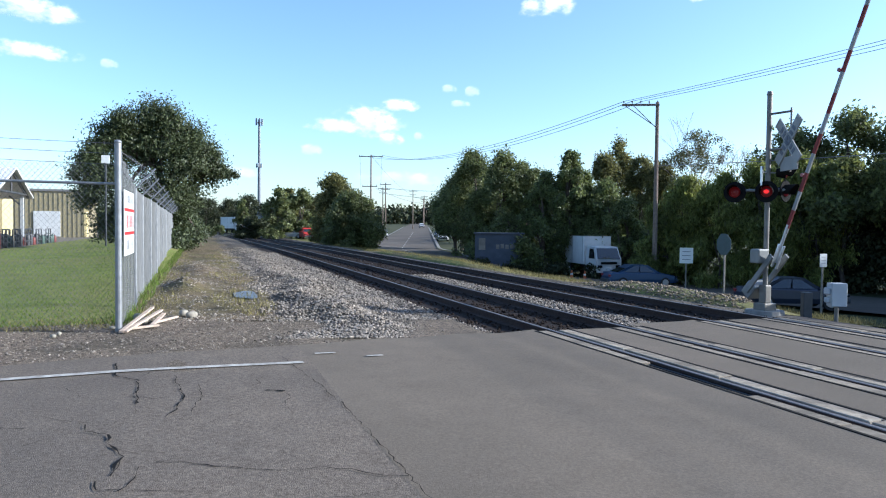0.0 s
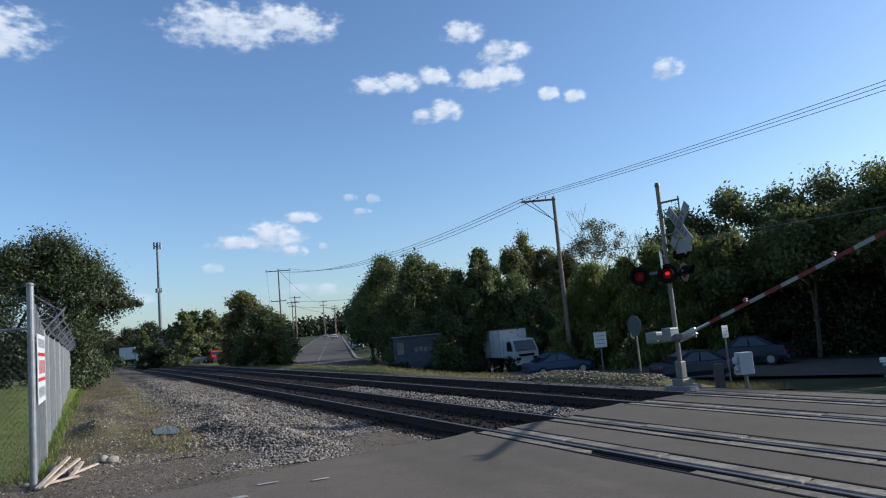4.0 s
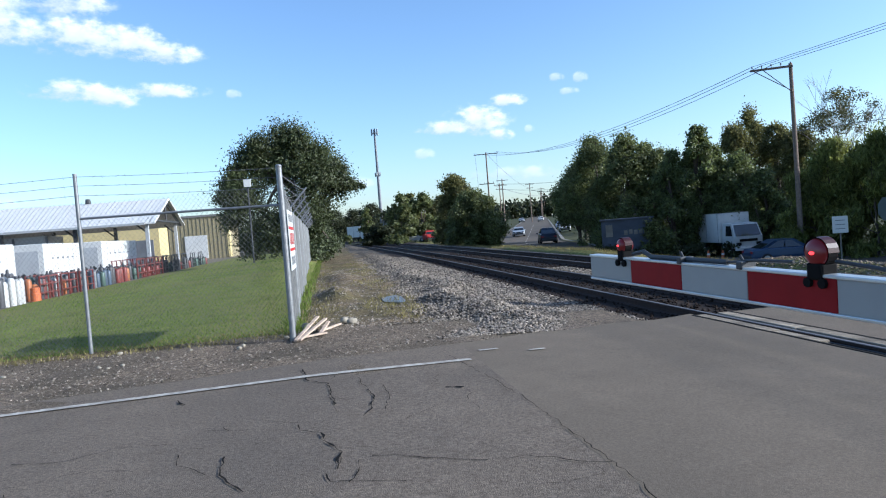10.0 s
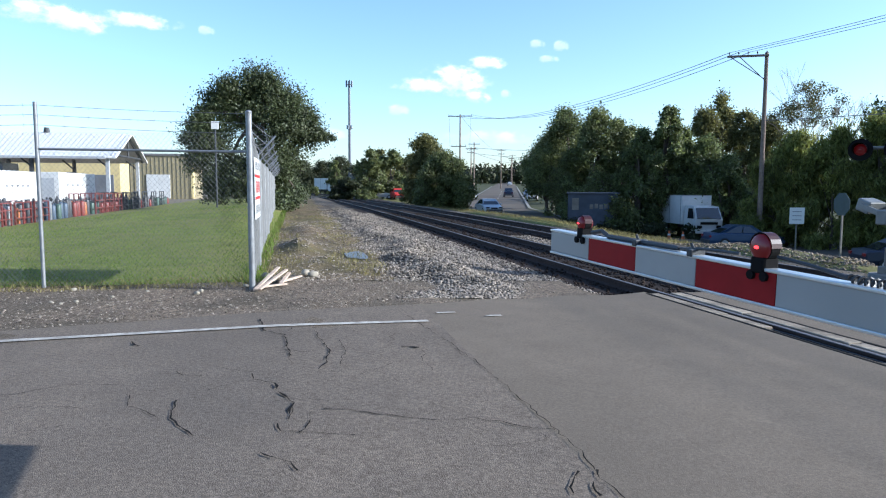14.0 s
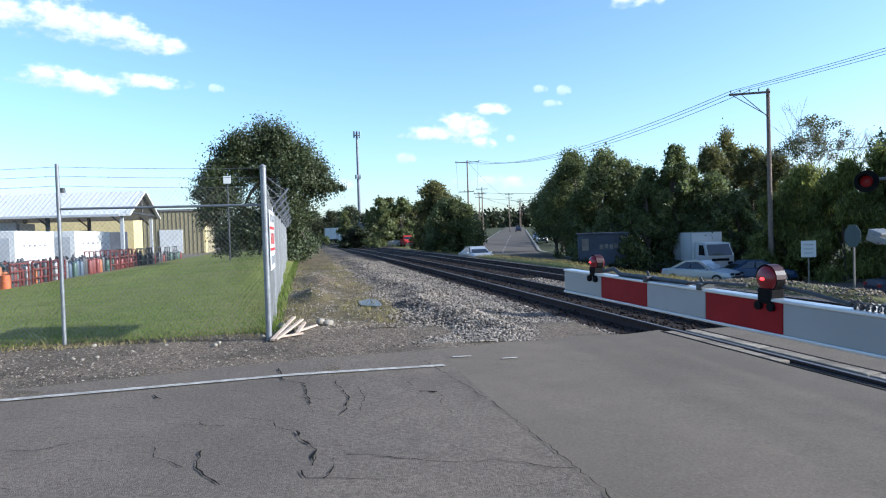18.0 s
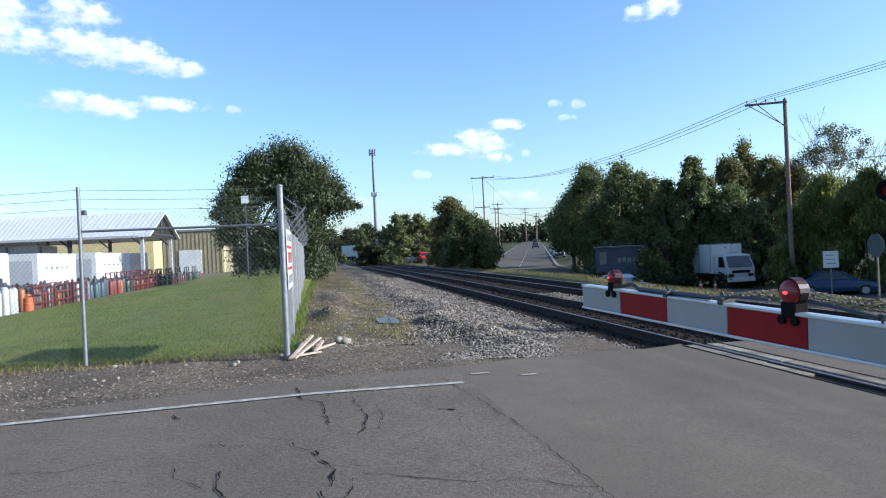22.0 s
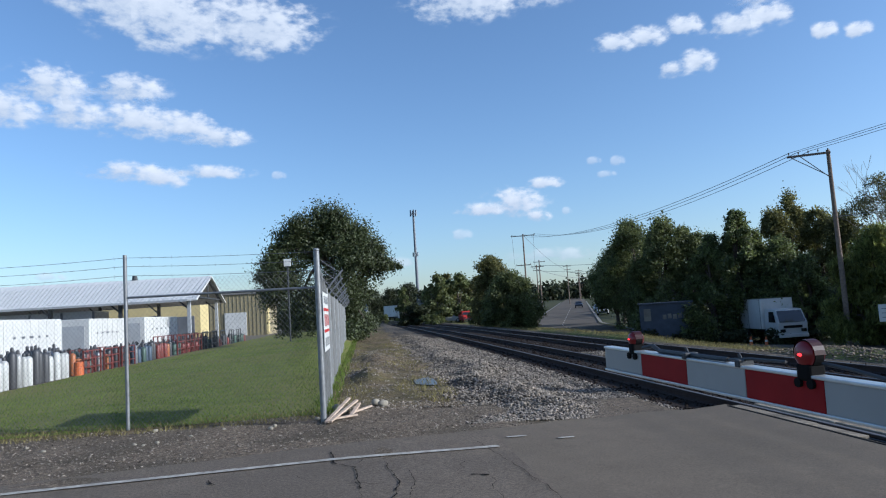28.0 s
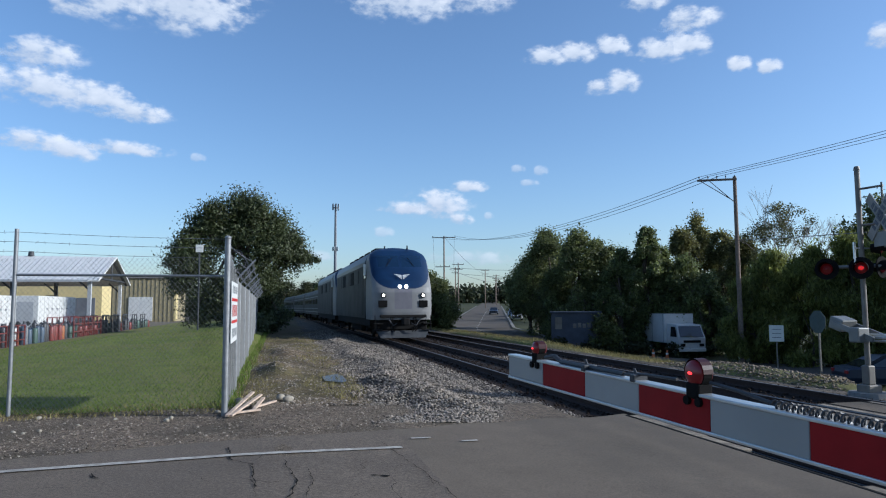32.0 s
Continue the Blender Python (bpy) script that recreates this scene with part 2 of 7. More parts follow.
M = {
    "asphalt": mat("worn_asphalt", (0.145, 0.117, 0.09), 0.92, vary=0.16, scale=3.5, detail=14, nrough=0.8, bump=0.45, bump_scale=120, tint=(0.112, 0.092, 0.073), tint_scale=0.5, tint_amount=0.8, speck=0.34, speck_scale=95, spec=0.12),
    "asphalt_new": mat("smooth_asphalt", (0.145, 0.117, 0.088), 0.88, vary=0.12, scale=2.5, detail=14, nrough=0.8, bump=0.25, bump_scale=160, tint=(0.115, 0.094, 0.071), tint_scale=0.3, tint_amount=0.8, speck=0.2, speck_scale=130, spec=0.12),
    "street": mat("street_asphalt", (0.115, 0.096, 0.077), 0.9, vary=0.15, scale=3, tint=(0.072, 0.061, 0.048), tint_scale=0.15, tint_amount=0.6, spec=0.12),
    "paint_line": mat("road_paint", (0.4, 0.37, 0.32), 0.8, vary=0.3, scale=14, tint=(0.17, 0.15, 0.125), tint_scale=5, tint_amount=0.6, spec=0.12),
    "crack": mat("crack_shadow", (0.01, 0.009, 0.008), 1.0, vary=0.2, spec=0.12),
    "gravel": mat("grey_gravel", (0.15, 0.117, 0.085), 0.95, vary=0.6, scale=7, detail=12, nrough=0.85, bump=1.0, bump_scale=55, tint=(0.08, 0.066, 0.047), tint_scale=0.9, tint_amount=0.75, speck=0.6, speck_scale=70, spec=0.12),
    "dirt": mat("packed_dirt", (0.135, 0.1, 0.06), 0.95, vary=0.6, scale=4, detail=12, nrough=0.8, bump=1.0, bump_scale=40, tint=(0.08, 0.074, 0.028), tint_scale=0.45, tint_amount=0.7, speck=0.5, speck_scale=60, spec=0.12),
    "ballast": mat("ballast_bed", (0.115, 0.095, 0.073), 0.95, vary=0.75, scale=9, detail=10, nrough=0.85, bump=1.0, bump_scale=30, tint=(0.043, 0.036, 0.028), tint_scale=0.9, tint_amount=0.6, speck=0.6, speck_scale=40, spec=0.12),
    # oily stone, its colour taken darker still for the rails' shadows
    "ballast_dark": mat("oiled_shaded_ballast", (0.024, 0.017, 0.0135), 0.95, vary=0.7, scale=9, detail=10, nrough=0.85, bump=1.0, bump_scale=30, spec=0.12),
    "stone": mat("ballast_stone", (0.2, 0.17, 0.138), 0.9, vary=0.2, scale=20, island=0.75, spec=0.12),
    "stone_pale": mat("pale_stone", (0.27, 0.24, 0.19), 0.9, vary=0.2, scale=14, bump=0.5, bump_scale=30, spec=0.12),
    "tie": mat("tarred_wood", (0.035, 0.028, 0.023), 0.9, vary=0.35, scale=14, bump=0.6, bump_scale=30, obrand=0.3, spec=0.12),
    "rail_side": mat("rusty_rail", (0.036, 0.021, 0.016), 0.85, 0.2, vary=0.3, scale=20, bump=0.3),
    "rail_top": mat("polished_rail", (0.13, 0.11, 0.1), 0.5, 0.35, vary=0.12, scale=8),
    "panel": mat("crossing_timber", (0.27, 0.225, 0.17), 0.88, vary=0.35, scale=9, detail=10, bump=0.4, tint=(0.1, 0.083, 0.066), tint_scale=1.6, tint_amount=0.65, obrand=0.2, spec=0.12),
    "rubber": mat("black_rubber", (0.018, 0.018, 0.019), 0.7, vary=0.2),
    "lawn": mat("lawn_grass", (0.135, 0.153, 0.036), 0.9, vary=0.4, scale=1.2, detail=14, nrough=0.75, bump=0.6, bump_scale=70, tint=(0.19, 0.165, 0.065), tint_scale=0.22, tint_amount=0.75, speck=0.3, speck_scale=45, spec=0.12),
    "blade": mat("grass_blades", (0.135, 0.185, 0.034), 0.8, vary=0.1, island=0.35, trans=0.35, spec=0.12),
    "blade_dry": mat("dry_grass_blades", (0.2, 0.17, 0.07), 0.85, vary=0.1, island=0.4, trans=0.2, spec=0.12),
    "verge": mat("verge_grass", (0.14, 0.14, 0.042), 0.95, vary=0.4, scale=3, bump=0.8, bump_scale=25, tint=(0.17, 0.13, 0.07), tint_scale=0.22, tint_amount=0.9, speck=0.35, speck_scale=30, spec=0.12),
    "earth": mat("far_ground", (0.06, 0.06, 0.028), 0.95, vary=0.3, scale=0.4, tint=(0.04, 0.05, 0.02), tint_scale=0.06, tint_amount=0.8, spec=0.12),
    "yard": mat("yard_gravel", (0.16, 0.135, 0.105), 0.95, vary=0.2, scale=4, bump=0.3, bump_scale=20, spec=0.12),
    "galv": mat("galvanised_steel", (0.2, 0.205, 0.21), 0.5, 0.35, vary=0.18, scale=9, bump=0.1),
    "wire": mat("weathered_wire", (0.15, 0.15, 0.145), 0.65, 0.15, vary=0.15, scale=4, spec=0.25),
    "barb": mat("dark_barbed_wire", (0.16, 0.16, 0.17), 0.7, 0.4, vary=0.2),
    "white": mat("white_paint", (0.56, 0.555, 0.535), 0.55, vary=0.05, scale=5, tint=(0.42, 0.42, 0.4), tint_scale=1.0, tint_amount=0.35),
    "sign_white": mat("white_sign_sheet", (0.55, 0.55, 0.53), 0.5, vary=0.05, scale=3),
    "red": mat("red_sheet", (0.42, 0.022, 0.02), 0.45, vary=0.1, scale=6),
    "arm_red": mat("reflective_red", (0.23, 0.008, 0.01), 0.6, vary=0.12, scale=9, tint=(0.16, 0.007, 0.008), tint_scale=2.5, tint_amount=0.5, spec=0.15),
    "arm_white": mat("reflective_white", (0.29, 0.285, 0.275), 0.42, vary=0.06, scale=8, tint=(0.22, 0.218, 0.21), tint_scale=2.0, tint_amount=0.5),
    "alu": mat("bare_aluminium", (0.56, 0.576, 0.577), 0.35, 0.7, vary=0.1, scale=9),
    "black": mat("black_paint", (0.01, 0.0095, 0.0095), 0.85, vary=0.15, spec=0.06),
    "cable": mat("black_cable", (0.02, 0.02, 0.022), 0.5, vary=0.1),
    "lens": mat("red_lens", (0.075, 0.005, 0.007), 0.3, emit=(1.0, 0.02, 0.02), emit_strength=0.015, vary=0.15, scale=12),
    "visor_red": mat("dark_red_visor", (0.03, 0.006, 0.007), 0.45, vary=0.2, scale=20, spec=0.3),
    "arm_glow": mat("lit_arm_lamp", (0.5, 0.02, 0.015), 0.25, emit=(1.0, 0.03, 0.03), emit_strength=2.2, vary=0.0),
    "lens_lit": mat("lit_red_lens", (0.5, 0.02, 0.015), 0.25, emit=(1.0, 0.025, 0.024), emit_strength=0.5, vary=0.0),
    # silver and mast tones are lowered to hold the trees' shade
    "silver": mat("silver_paint", (0.19, 0.19, 0.18), 0.5, 0.3, vary=0.12, scale=6, tint=(0.12, 0.12, 0.11), tint_scale=1.5, tint_amount=0.5),
    "mast": mat("aluminium_mast", (0.17, 0.155, 0.135), 0.55, 0.35, vary=0.15, scale=7, tint=(0.09, 0.08, 0.07), tint_scale=2.0, tint_amount=0.5),
    "wood_pole": mat("weathered_pole", (0.17, 0.125, 0.095), 0.9, vary=0.3, scale=7, bump=0.5, bump_scale=30),
    "plank": mat("bleached_plank", (0.42, 0.32, 0.24), 0.85, vary=0.25, scale=11, bump=0.3),
    "steel_dark": mat("dark_steel", (0.05, 0.052, 0.055), 0.6, 0.4, vary=0.2),
    "stop_back": mat("sign_back_aluminium", (0.045, 0.068, 0.072), 0.7, 0.1, vary=0.15, scale=6),
    "shed_wall": mat("dark_blue_grey_shed", (0.05, 0.058, 0.08), 0.8, vary=0.2, scale=2, tint=(0.035, 0.04, 0.055), tint_scale=0.8, tint_amount=0.6),
    # weathered white of the crossbuck, also the shaded white of the far arm
    "old_shaded_white": mat("weathered_shaded_white", (0.25, 0.245, 0.23), 0.7, vary=0.12, scale=5, tint=(0.17, 0.165, 0.15), tint_scale=1.5, tint_amount=0.5),
    # red dulled to give the far arm its backlit, shaded face
    "shaded_red": mat("shaded_arm_red", (0.16, 0.035, 0.032), 0.65, vary=0.2, scale=7, tint=(0.12, 0.03, 0.028), tint_scale=2.0, tint_amount=0.5, spec=0.15),
    "stone_brown": mat("brown_rubble", (0.2, 0.16, 0.115), 0.95, vary=0.25, scale=14, island=0.5, spec=0.12),
    "tower": mat("tower_steel", (0.15, 0.16, 0.18), 0.6, 0.4, vary=0.1),
    "roof_white": mat("white_metal_roof", (0.6, 0.59, 0.565), 0.5, 0.0, vary=0.05, scale=3),
    "wall_yellow": mat("cream_wall", (0.52, 0.42, 0.2), 0.85, vary=0.12, scale=3),
    "wall_tan": mat("tan_corrugated_wall", (0.25, 0.21, 0.12), 0.8, vary=0.15, scale=3),
    "wall_grey": mat("grey_wall", (0.12, 0.13, 0.15), 0.8, vary=0.12, scale=2, tint=(0.08, 0.085, 0.1), tint_scale=0.6, tint_amount=0.5),
    "wall_house": mat("white_siding", (0.36, 0.37, 0.38), 0.7, vary=0.08, scale=2),
    "shingle": mat("grey_shingle", (0.16, 0.155, 0.15), 0.9, vary=0.2, scale=6),
    "glass": mat("window_glass", (0.015, 0.018, 0.022), 0.06, vary=0.0, spec=0.8),
    "tyre": mat("tyre_rubber", (0.02, 0.02, 0.02), 0.85, vary=0.1),
    "rim": mat("wheel_rim", (0.4, 0.4, 0.41), 0.35, 0.8, vary=0.1),
    "bark": mat("bark", (0.085, 0.065, 0.05), 0.95, vary=0.3, scale=9, bump=0.8, bump_scale=20),
    "bark_pale": mat("pale_bark", (0.3, 0.26, 0.22), 0.9, vary=0.2, scale=9),
    "leaf": mat("green_leaves", (0.128, 0.145, 0.05), 0.6, vary=0.3, scale=0.35, island=0.5, trans=0.5),
    "leaf_oak": mat("oak_crown_leaves", (0.067, 0.082, 0.03), 0.6, vary=0.35, scale=0.3, island=0.5, trans=0.35),
    # low colour and translucency stand in for the shade inside the wood
    "leaf_dark": mat("shaded_leaves", (0.037, 0.043, 0.018), 0.65, vary=0.3, scale=0.35, island=0.5, trans=0.25, spec=0.25),
    "leaf_light": mat("light_leaves", (0.125, 0.135, 0.04), 0.7, vary=0.35, scale=0.3, island=0.5, trans=0.55),
    "leaf_thicket": mat("thicket_leaves", (0.2, 0.215, 0.055), 0.7, vary=0.35, scale=0.3, island=0.5, trans=0.6),
    "leaf_vine": mat("vine_leaves", (0.128, 0.15, 0.05), 0.5, vary=0.3, scale=0.5, island=0.6, trans=0.5),
    "leaf_olive": mat("olive_leaves", (0.145, 0.14, 0.046), 0.7, vary=0.3, scale=0.3, island=0.5, trans=0.55),
    "leaf_sparse": mat("thin_leaves", (0.13, 0.13, 0.06), 0.8, vary=0.2, scale=0.4, island=0.4, trans=0.4),
    # silver set far darker than the nose to carry the sides' shade
    "train_silver_shaded": mat("locomotive_silver_shaded", (0.055, 0.054, 0.05), 0.6, 0.0, vary=0.25, scale=1.5, tint=(0.03, 0.029, 0.027), tint_scale=0.6, tint_amount=0.8, spec=0.12),
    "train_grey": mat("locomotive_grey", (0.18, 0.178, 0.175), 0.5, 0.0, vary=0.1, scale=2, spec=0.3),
    "train_blue": mat("locomotive_blue", (0.006, 0.022, 0.062), 0.4, 0.0, vary=0.15, scale=2, spec=0.3),
    "train_glass": mat("cab_glass", (0.006, 0.02, 0.05), 0.15, vary=0.0, spec=0.6),
    "train_panel": mat("nose_panel_grey", (0.14, 0.135, 0.15), 0.5, 0.0, vary=0.1, scale=3, spec=0.3),
    "train_dark": mat("locomotive_underframe", (0.014, 0.013, 0.0125), 0.85, 0.0, vary=0.3, scale=5, spec=0.15),
    "headlight": mat("headlight", (1, 0.9, 0.75), 0.2, emit=(1.0, 0.86, 0.68), emit_strength=9.0, vary=0.0),
    "car_blue": mat("blue_car_paint", (0.03, 0.06, 0.12), 0.3, 0.3, vary=0.03),
    "car_dark": mat("dark_car_paint", (0.018, 0.025, 0.045), 0.3, 0.3, vary=0.03),
    "car_silver": mat("silver_car_paint", (0.42, 0.44, 0.46), 0.3, 0.5, vary=0.03),
    "car_white": mat("white_car_paint", (0.5, 0.5, 0.49), 0.35, vary=0.03),
    "car_red": mat("red_car_paint", (0.4, 0.03, 0.02), 0.35, vary=0.05),
    "car_lightblue": mat("pale_blue_car_paint", (0.26, 0.34, 0.45), 0.3, 0.35, vary=0.03),
    "lamp_clear": mat("clear_lamp", (0.5, 0.5, 0.48), 0.15, vary=0.05),
    "orange": mat("orange_plastic", (0.42, 0.1, 0.025), 0.6, vary=0.1),
    "water": mat("puddle_water", (0.08, 0.075, 0.07), 0.32, vary=0.1, scale=4),
    "concrete": mat("concrete", (0.22, 0.205, 0.185), 0.9, vary=0.2, scale=8, bump=0.3, bump_scale=30, spec=0.12),
}
for k, c in {"cyl_steel": (0.27, 0.27, 0.265), "cyl_white": (0.4, 0.4, 0.385), "cyl_orange": (0.34, 0.12, 0.045), "cyl_red": (0.14, 0.032, 0.028),
             "cyl_green": (0.05, 0.085, 0.07), "cyl_blue": (0.06, 0.085, 0.12), "cyl_dark": (0.05, 0.05, 0.055)}.items():
    M[k] = mat(k.replace("cyl_", "cylinder_"), c, 0.45, 0.4 if k in ("cyl_steel",) else 0.05, vary=0.12, scale=6, obrand=0.2)


# ---------- mesh helpers ----------
def finish(bm, name, material, smooth=False):
    me = bpy.data.meshes.new(name)
    bm.to_mesh(me)
    bm.free()
    if material:
        me.materials.append(material)
    if smooth:
        me.shade_smooth()
    return me


def part(name, bm, material, parent=None, label="", m=None, smooth=False):
    """Links a bmesh (or mesh) as one object under a thing or a part."""
    me = bm if isinstance(bm, bpy.types.Mesh) else finish(bm, name, material, smooth)
    ob = new(name, me)
    if parent:
        ob.parent = parent
    if m is not None:
        ob.matrix_basis = m
    if label:
        ob["label"] = label
    return ob


def thing(name, m, label, category, group="", kind=""):
    ob = new(name)
    ob.empty_display_size = 0.3
    ob.matrix_basis = m
    return tagged(ob, label, category, group, kind)


def solid(name, bm, material, label, category, m=None, kind="", group="", smooth=False):
    """A top-level thing that is one mesh."""
    ob = part(name, bm, material, None, "", m, smooth)
    return tagged(ob, label, category, group, kind)


def B():
    return bmesh.new()


def box(bm, c, size, m=None, bevel=0.0):
    r = bmesh.ops.create_cube(bm, size=1.0, matrix=Matrix.Translation(c) @ Matrix.Diagonal((*size, 1)))
    vs = r["verts"]
    if m is not None:
        bmesh.ops.transform(bm, matrix=m, verts=vs)
    if bevel > 0:
        es = {e for v in vs for e in v.link_edges}
        bmesh.ops.bevel(bm, geom=list(es), offset=bevel, segments=2, affect="EDGES", profile=0.5)
    return bm


def rod(bm, a, b, r0, r1=None, seg=8, caps=True):
    """A round bar from a to b, tapering from r0 to r1."""
    a, b = Vector(a), Vector(b)
    r1 = r0 if r1 is None else r1
    q = (b - a).to_track_quat("Z", "Y").to_matrix().to_4x4()
    m = Matrix.Translation((a + b) / 2) @ q
    bmesh.ops.create_cone(bm, cap_ends=caps, segments=seg, radius1=r0, radius2=r1, depth=(b - a).length, matrix=m)
    return bm


def tube(bm, pts, r, seg=6):
    """One unbroken tube along the points."""
    pts = [Vector(p) for p in pts]
    side, rings = None, []
    for i, p in enumerate(pts):
        w = (pts[min(i + 1, len(pts) - 1)] - pts[max(i - 1, 0)]).normalized()
        if side is None:
            side = w.orthogonal()
        side = (side - w * side.dot(w)).normalized()
        up = w.cross(side)
        rings.append([p + (side * math.cos(k * math.tau / seg) + up * math.sin(k * math.tau / seg)) * r for k in range(seg)])
    loft(bm, rings)


def ball(bm, c, r, sub=2, m=None):
    bmesh.ops.create_icosphere(bm, subdivisions=sub, radius=1.0, matrix=(m if m is not None else Matrix()) @ Matrix.Translation(c) @ Matrix.Diagonal((*(r if hasattr(r, "__len__") else (r, r, r)), 1)))
    return bm


def poly(bm, pts):
    f = bm.faces.new([bm.verts.new(p) for p in pts])
    return f


def slab(bm, pts, depth):
    """A flat polygon pts given thickness downwards."""
    top = [bm.verts.new(p) for p in pts]
    low = [bm.verts.new((p[0], p[1], p[2] - depth)) for p in pts]
    bm.faces.new(top)
    bm.faces.new(low[::-1])
    k = len(pts)
    for i in range(k):
        j = (i + 1) % k
        bm.faces.new((top[j], top[i], low[i], low[j]))
    return bm


def loft(bm, rings, close=True, caps=True):
    """Joins rings of equal count with faces."""
    vs = [[bm.verts.new(p) for p in r] for r in rings]
    k = len(rings[0])
    for a, b in zip(vs[:-1], vs[1:]):
        for i in range(k if close else k - 1):
            j = (i + 1) % k
            bm.faces.new((a[i], a[j], b[j], b[i]))
    if caps and close:
        bm.faces.new(vs[0][::-1])
        bm.faces.new(vs[-1])
    return bm


def raw(name, verts, faces, material, smooth=False):
    me = bpy.data.meshes.new(name)
    me.from_pydata([tuple(v) for v in verts], [], [tuple(f) for f in faces])
    me.materials.append(material)
    if smooth:
        me.shade_smooth()
    return me


def np_tris(name, verts, tris, material):
    """Many triangles at once from arrays."""
    me = bpy.data.meshes.new(name)
    nt = len(tris)
    me.vertices.add(len(verts))
    me.vertices.foreach_set("co", np.asarray(verts, np.float32).ravel())
    me.loops.add(nt * 3)
    me.loops.foreach_set("vertex_index", np.asarray(tris, np.int32).ravel())
    me.polygons.add(nt)
    me.polygons.foreach_set("loop_start", np.arange(0, nt * 3, 3, dtype=np.int32))
    me.materials.append(material)
    me.update(calc_edges=True)
    return me


def np_mesh(name, verts, quads, material):
    """Many quads at once from arrays."""
    me = bpy.data.meshes.new(name)
    nq = len(quads)
    me.vertices.add(len(verts))
    me.vertices.foreach_set("co", np.asarray(verts, np.float32).ravel())
    me.loops.add(nq * 4)
    me.loops.foreach_set("vertex_index", np.asarray(quads, np.int32).ravel())
    me.polygons.add(nq)
    me.polygons.foreach_set("loop_start", np.arange(0, nq * 4, 4, dtype=np.int32))
    me.materials.append(material)
    me.update(calc_edges=True)
    return me


# ---------- the ground ----------
def sheet(name, material, label, category, ss, nlo, nhi, k, off, zf=None, kind="structure", rough=0.0):
    """A strip of ground: for every s a row of k points from nlo(s) to nhi(s), laid off above the ground height."""
    zf = zf or ground_z
    vs, fs = [], []
    for s in ss:
        a, b = nlo(s), nhi(s)
        for i in range(k):
            n = a + (b - a) * i / (k - 1)
            z = zf(s, n) + off
            if rough:
                z += rough * noise.noise(Vector((s * 0.9, n * 0.9, 3.1)))
            vs.append(T(s, n, z))
    for r in range(len(ss) - 1):
        for i in range(k - 1):
            a = r * k + i
            fs.append((a, a + 1, a + k + 1, a + k))
    return solid(name, raw(name, vs, fs, material), None, label, category, kind=kind)


def span(a, b, step):
    c = max(1, int(math.ceil((b - a) / step)))
    return [a + (b - a) * i / c for i in range(c + 1)]


def road_z(s, n):
    return lerp(n, (-60, 0.5, 5.8, 12.6, 17.0, 22.0, 27.0), (0.0, 0.0, -0.13, -0.13, -0.76, -1.62, -2.07))


def road_edge(n):
    return lerp(n, (-60, -3.3, -0.9, 1.3, 3.0, 5.0, 7.0, 14.0, 27.0), (7.9, 8.6, 9.15, 9.6, 10.0, 10.5, 10.75, 11.3, 12.5))


def clumps(s, n, k):
    return noise.noise(Vector((s * 0.55, n * 0.8, k))) + 0.6 * noise.noise(Vector((s * 1.7, n * 1.9, k + 4)))


def dirt_z(s, n):
    """The uneven dirt beside the fence, with a low heap and the puddle's hollow."""
    f = min(1.0, max(0.0, (s - 12.4) / 1.6)) * (1.0 if s < 60 else 0.3)
    z = ground_z(s, n) - 0.01 + 0.085 * f * clumps(s, n, 2.0)
    z += 0.3 * math.exp(-((s - 18.6) / 1.6) ** 2 - ((n - 0.75) / 0.4) ** 2) + 0.2 * math.exp(-((s - 26) / 3.0) ** 2 - ((n - 1.0) / 0.5) ** 2)
    d = ((s - 16.7) / 1.3) ** 2 + ((n - 2.1) / 0.6) ** 2
    return z + (-0.03 - z) * math.exp(-d * d)


def bed_z(s, n):
    """The railway's ballast bed, heaped along its edge."""
    e = 0.0
    if 2.0 < n < 6.0 and s > 10:
        f = min(1.0, max(0.0, (s - road_edge(n) - 0.2) / 1.5)) * (1.0 if s < 60 else 0.3)
        e = f * (0.16 * math.exp(-((n - 3.7 - 0.3 * math.sin(s * 0.7)) / 0.55) ** 2) + 0.09 * clumps(s, n, 7.0) * min(1.0, (6.0 - n) / 0.8))
    return e + lerp(n, (2.0, 3.4, 4.4, 5.6, 12.9, 13.4, 14.6), (-0.07, -0.09, -0.16, -0.3, -0.3, -0.28, -0.42))


far = [-2500, -900, -400, -200, -120, -80]
ss = far + span(-60, 110, 2.5) + [140, 180, 240, 320, 450, 700, 1200, 2500]
nn = far + span(-60, 70, 2.5) + [90, 120, 180, 260, 400, 700, 1200, 2500]
vs, fs = [], []
for s in ss:
    for n in nn:
        vs.append(T(s, n, ground_z(s, n) - 0.22 if -4 < n < 14.5 else ground_z(s, n) - 0.06))
for i in range(len(ss) - 1):
    for j in range(len(nn) - 1):
        a = i * len(nn) + j
        fs.append((a, a + 1, a + len(nn) + 1, a + len(nn)))
solid("ground", raw("ground", vs, fs, M["earth"]), None, "bare earth and rough grass reaching to the horizon", "ground", kind="structure")



def verge_z(s, n):
    """The grassy bank, with the rubble heap beside the signal."""
    e = 0.09 * clumps(s, n, 3.0) * min(1.0, max(0.0, (n - 13.4) / 1.0))
    heap = 0.3 * math.exp(-((n - 14.3) / 0.75) ** 2) * min(1.0, max(0.0, (s - 13.0) / 1.5)) * min(1.0, max(0.0, (21.5 - s) / 2.5))
    return ground_z(s, n) + e + heap - 0.5 * max(0.0, 13.5 - n)


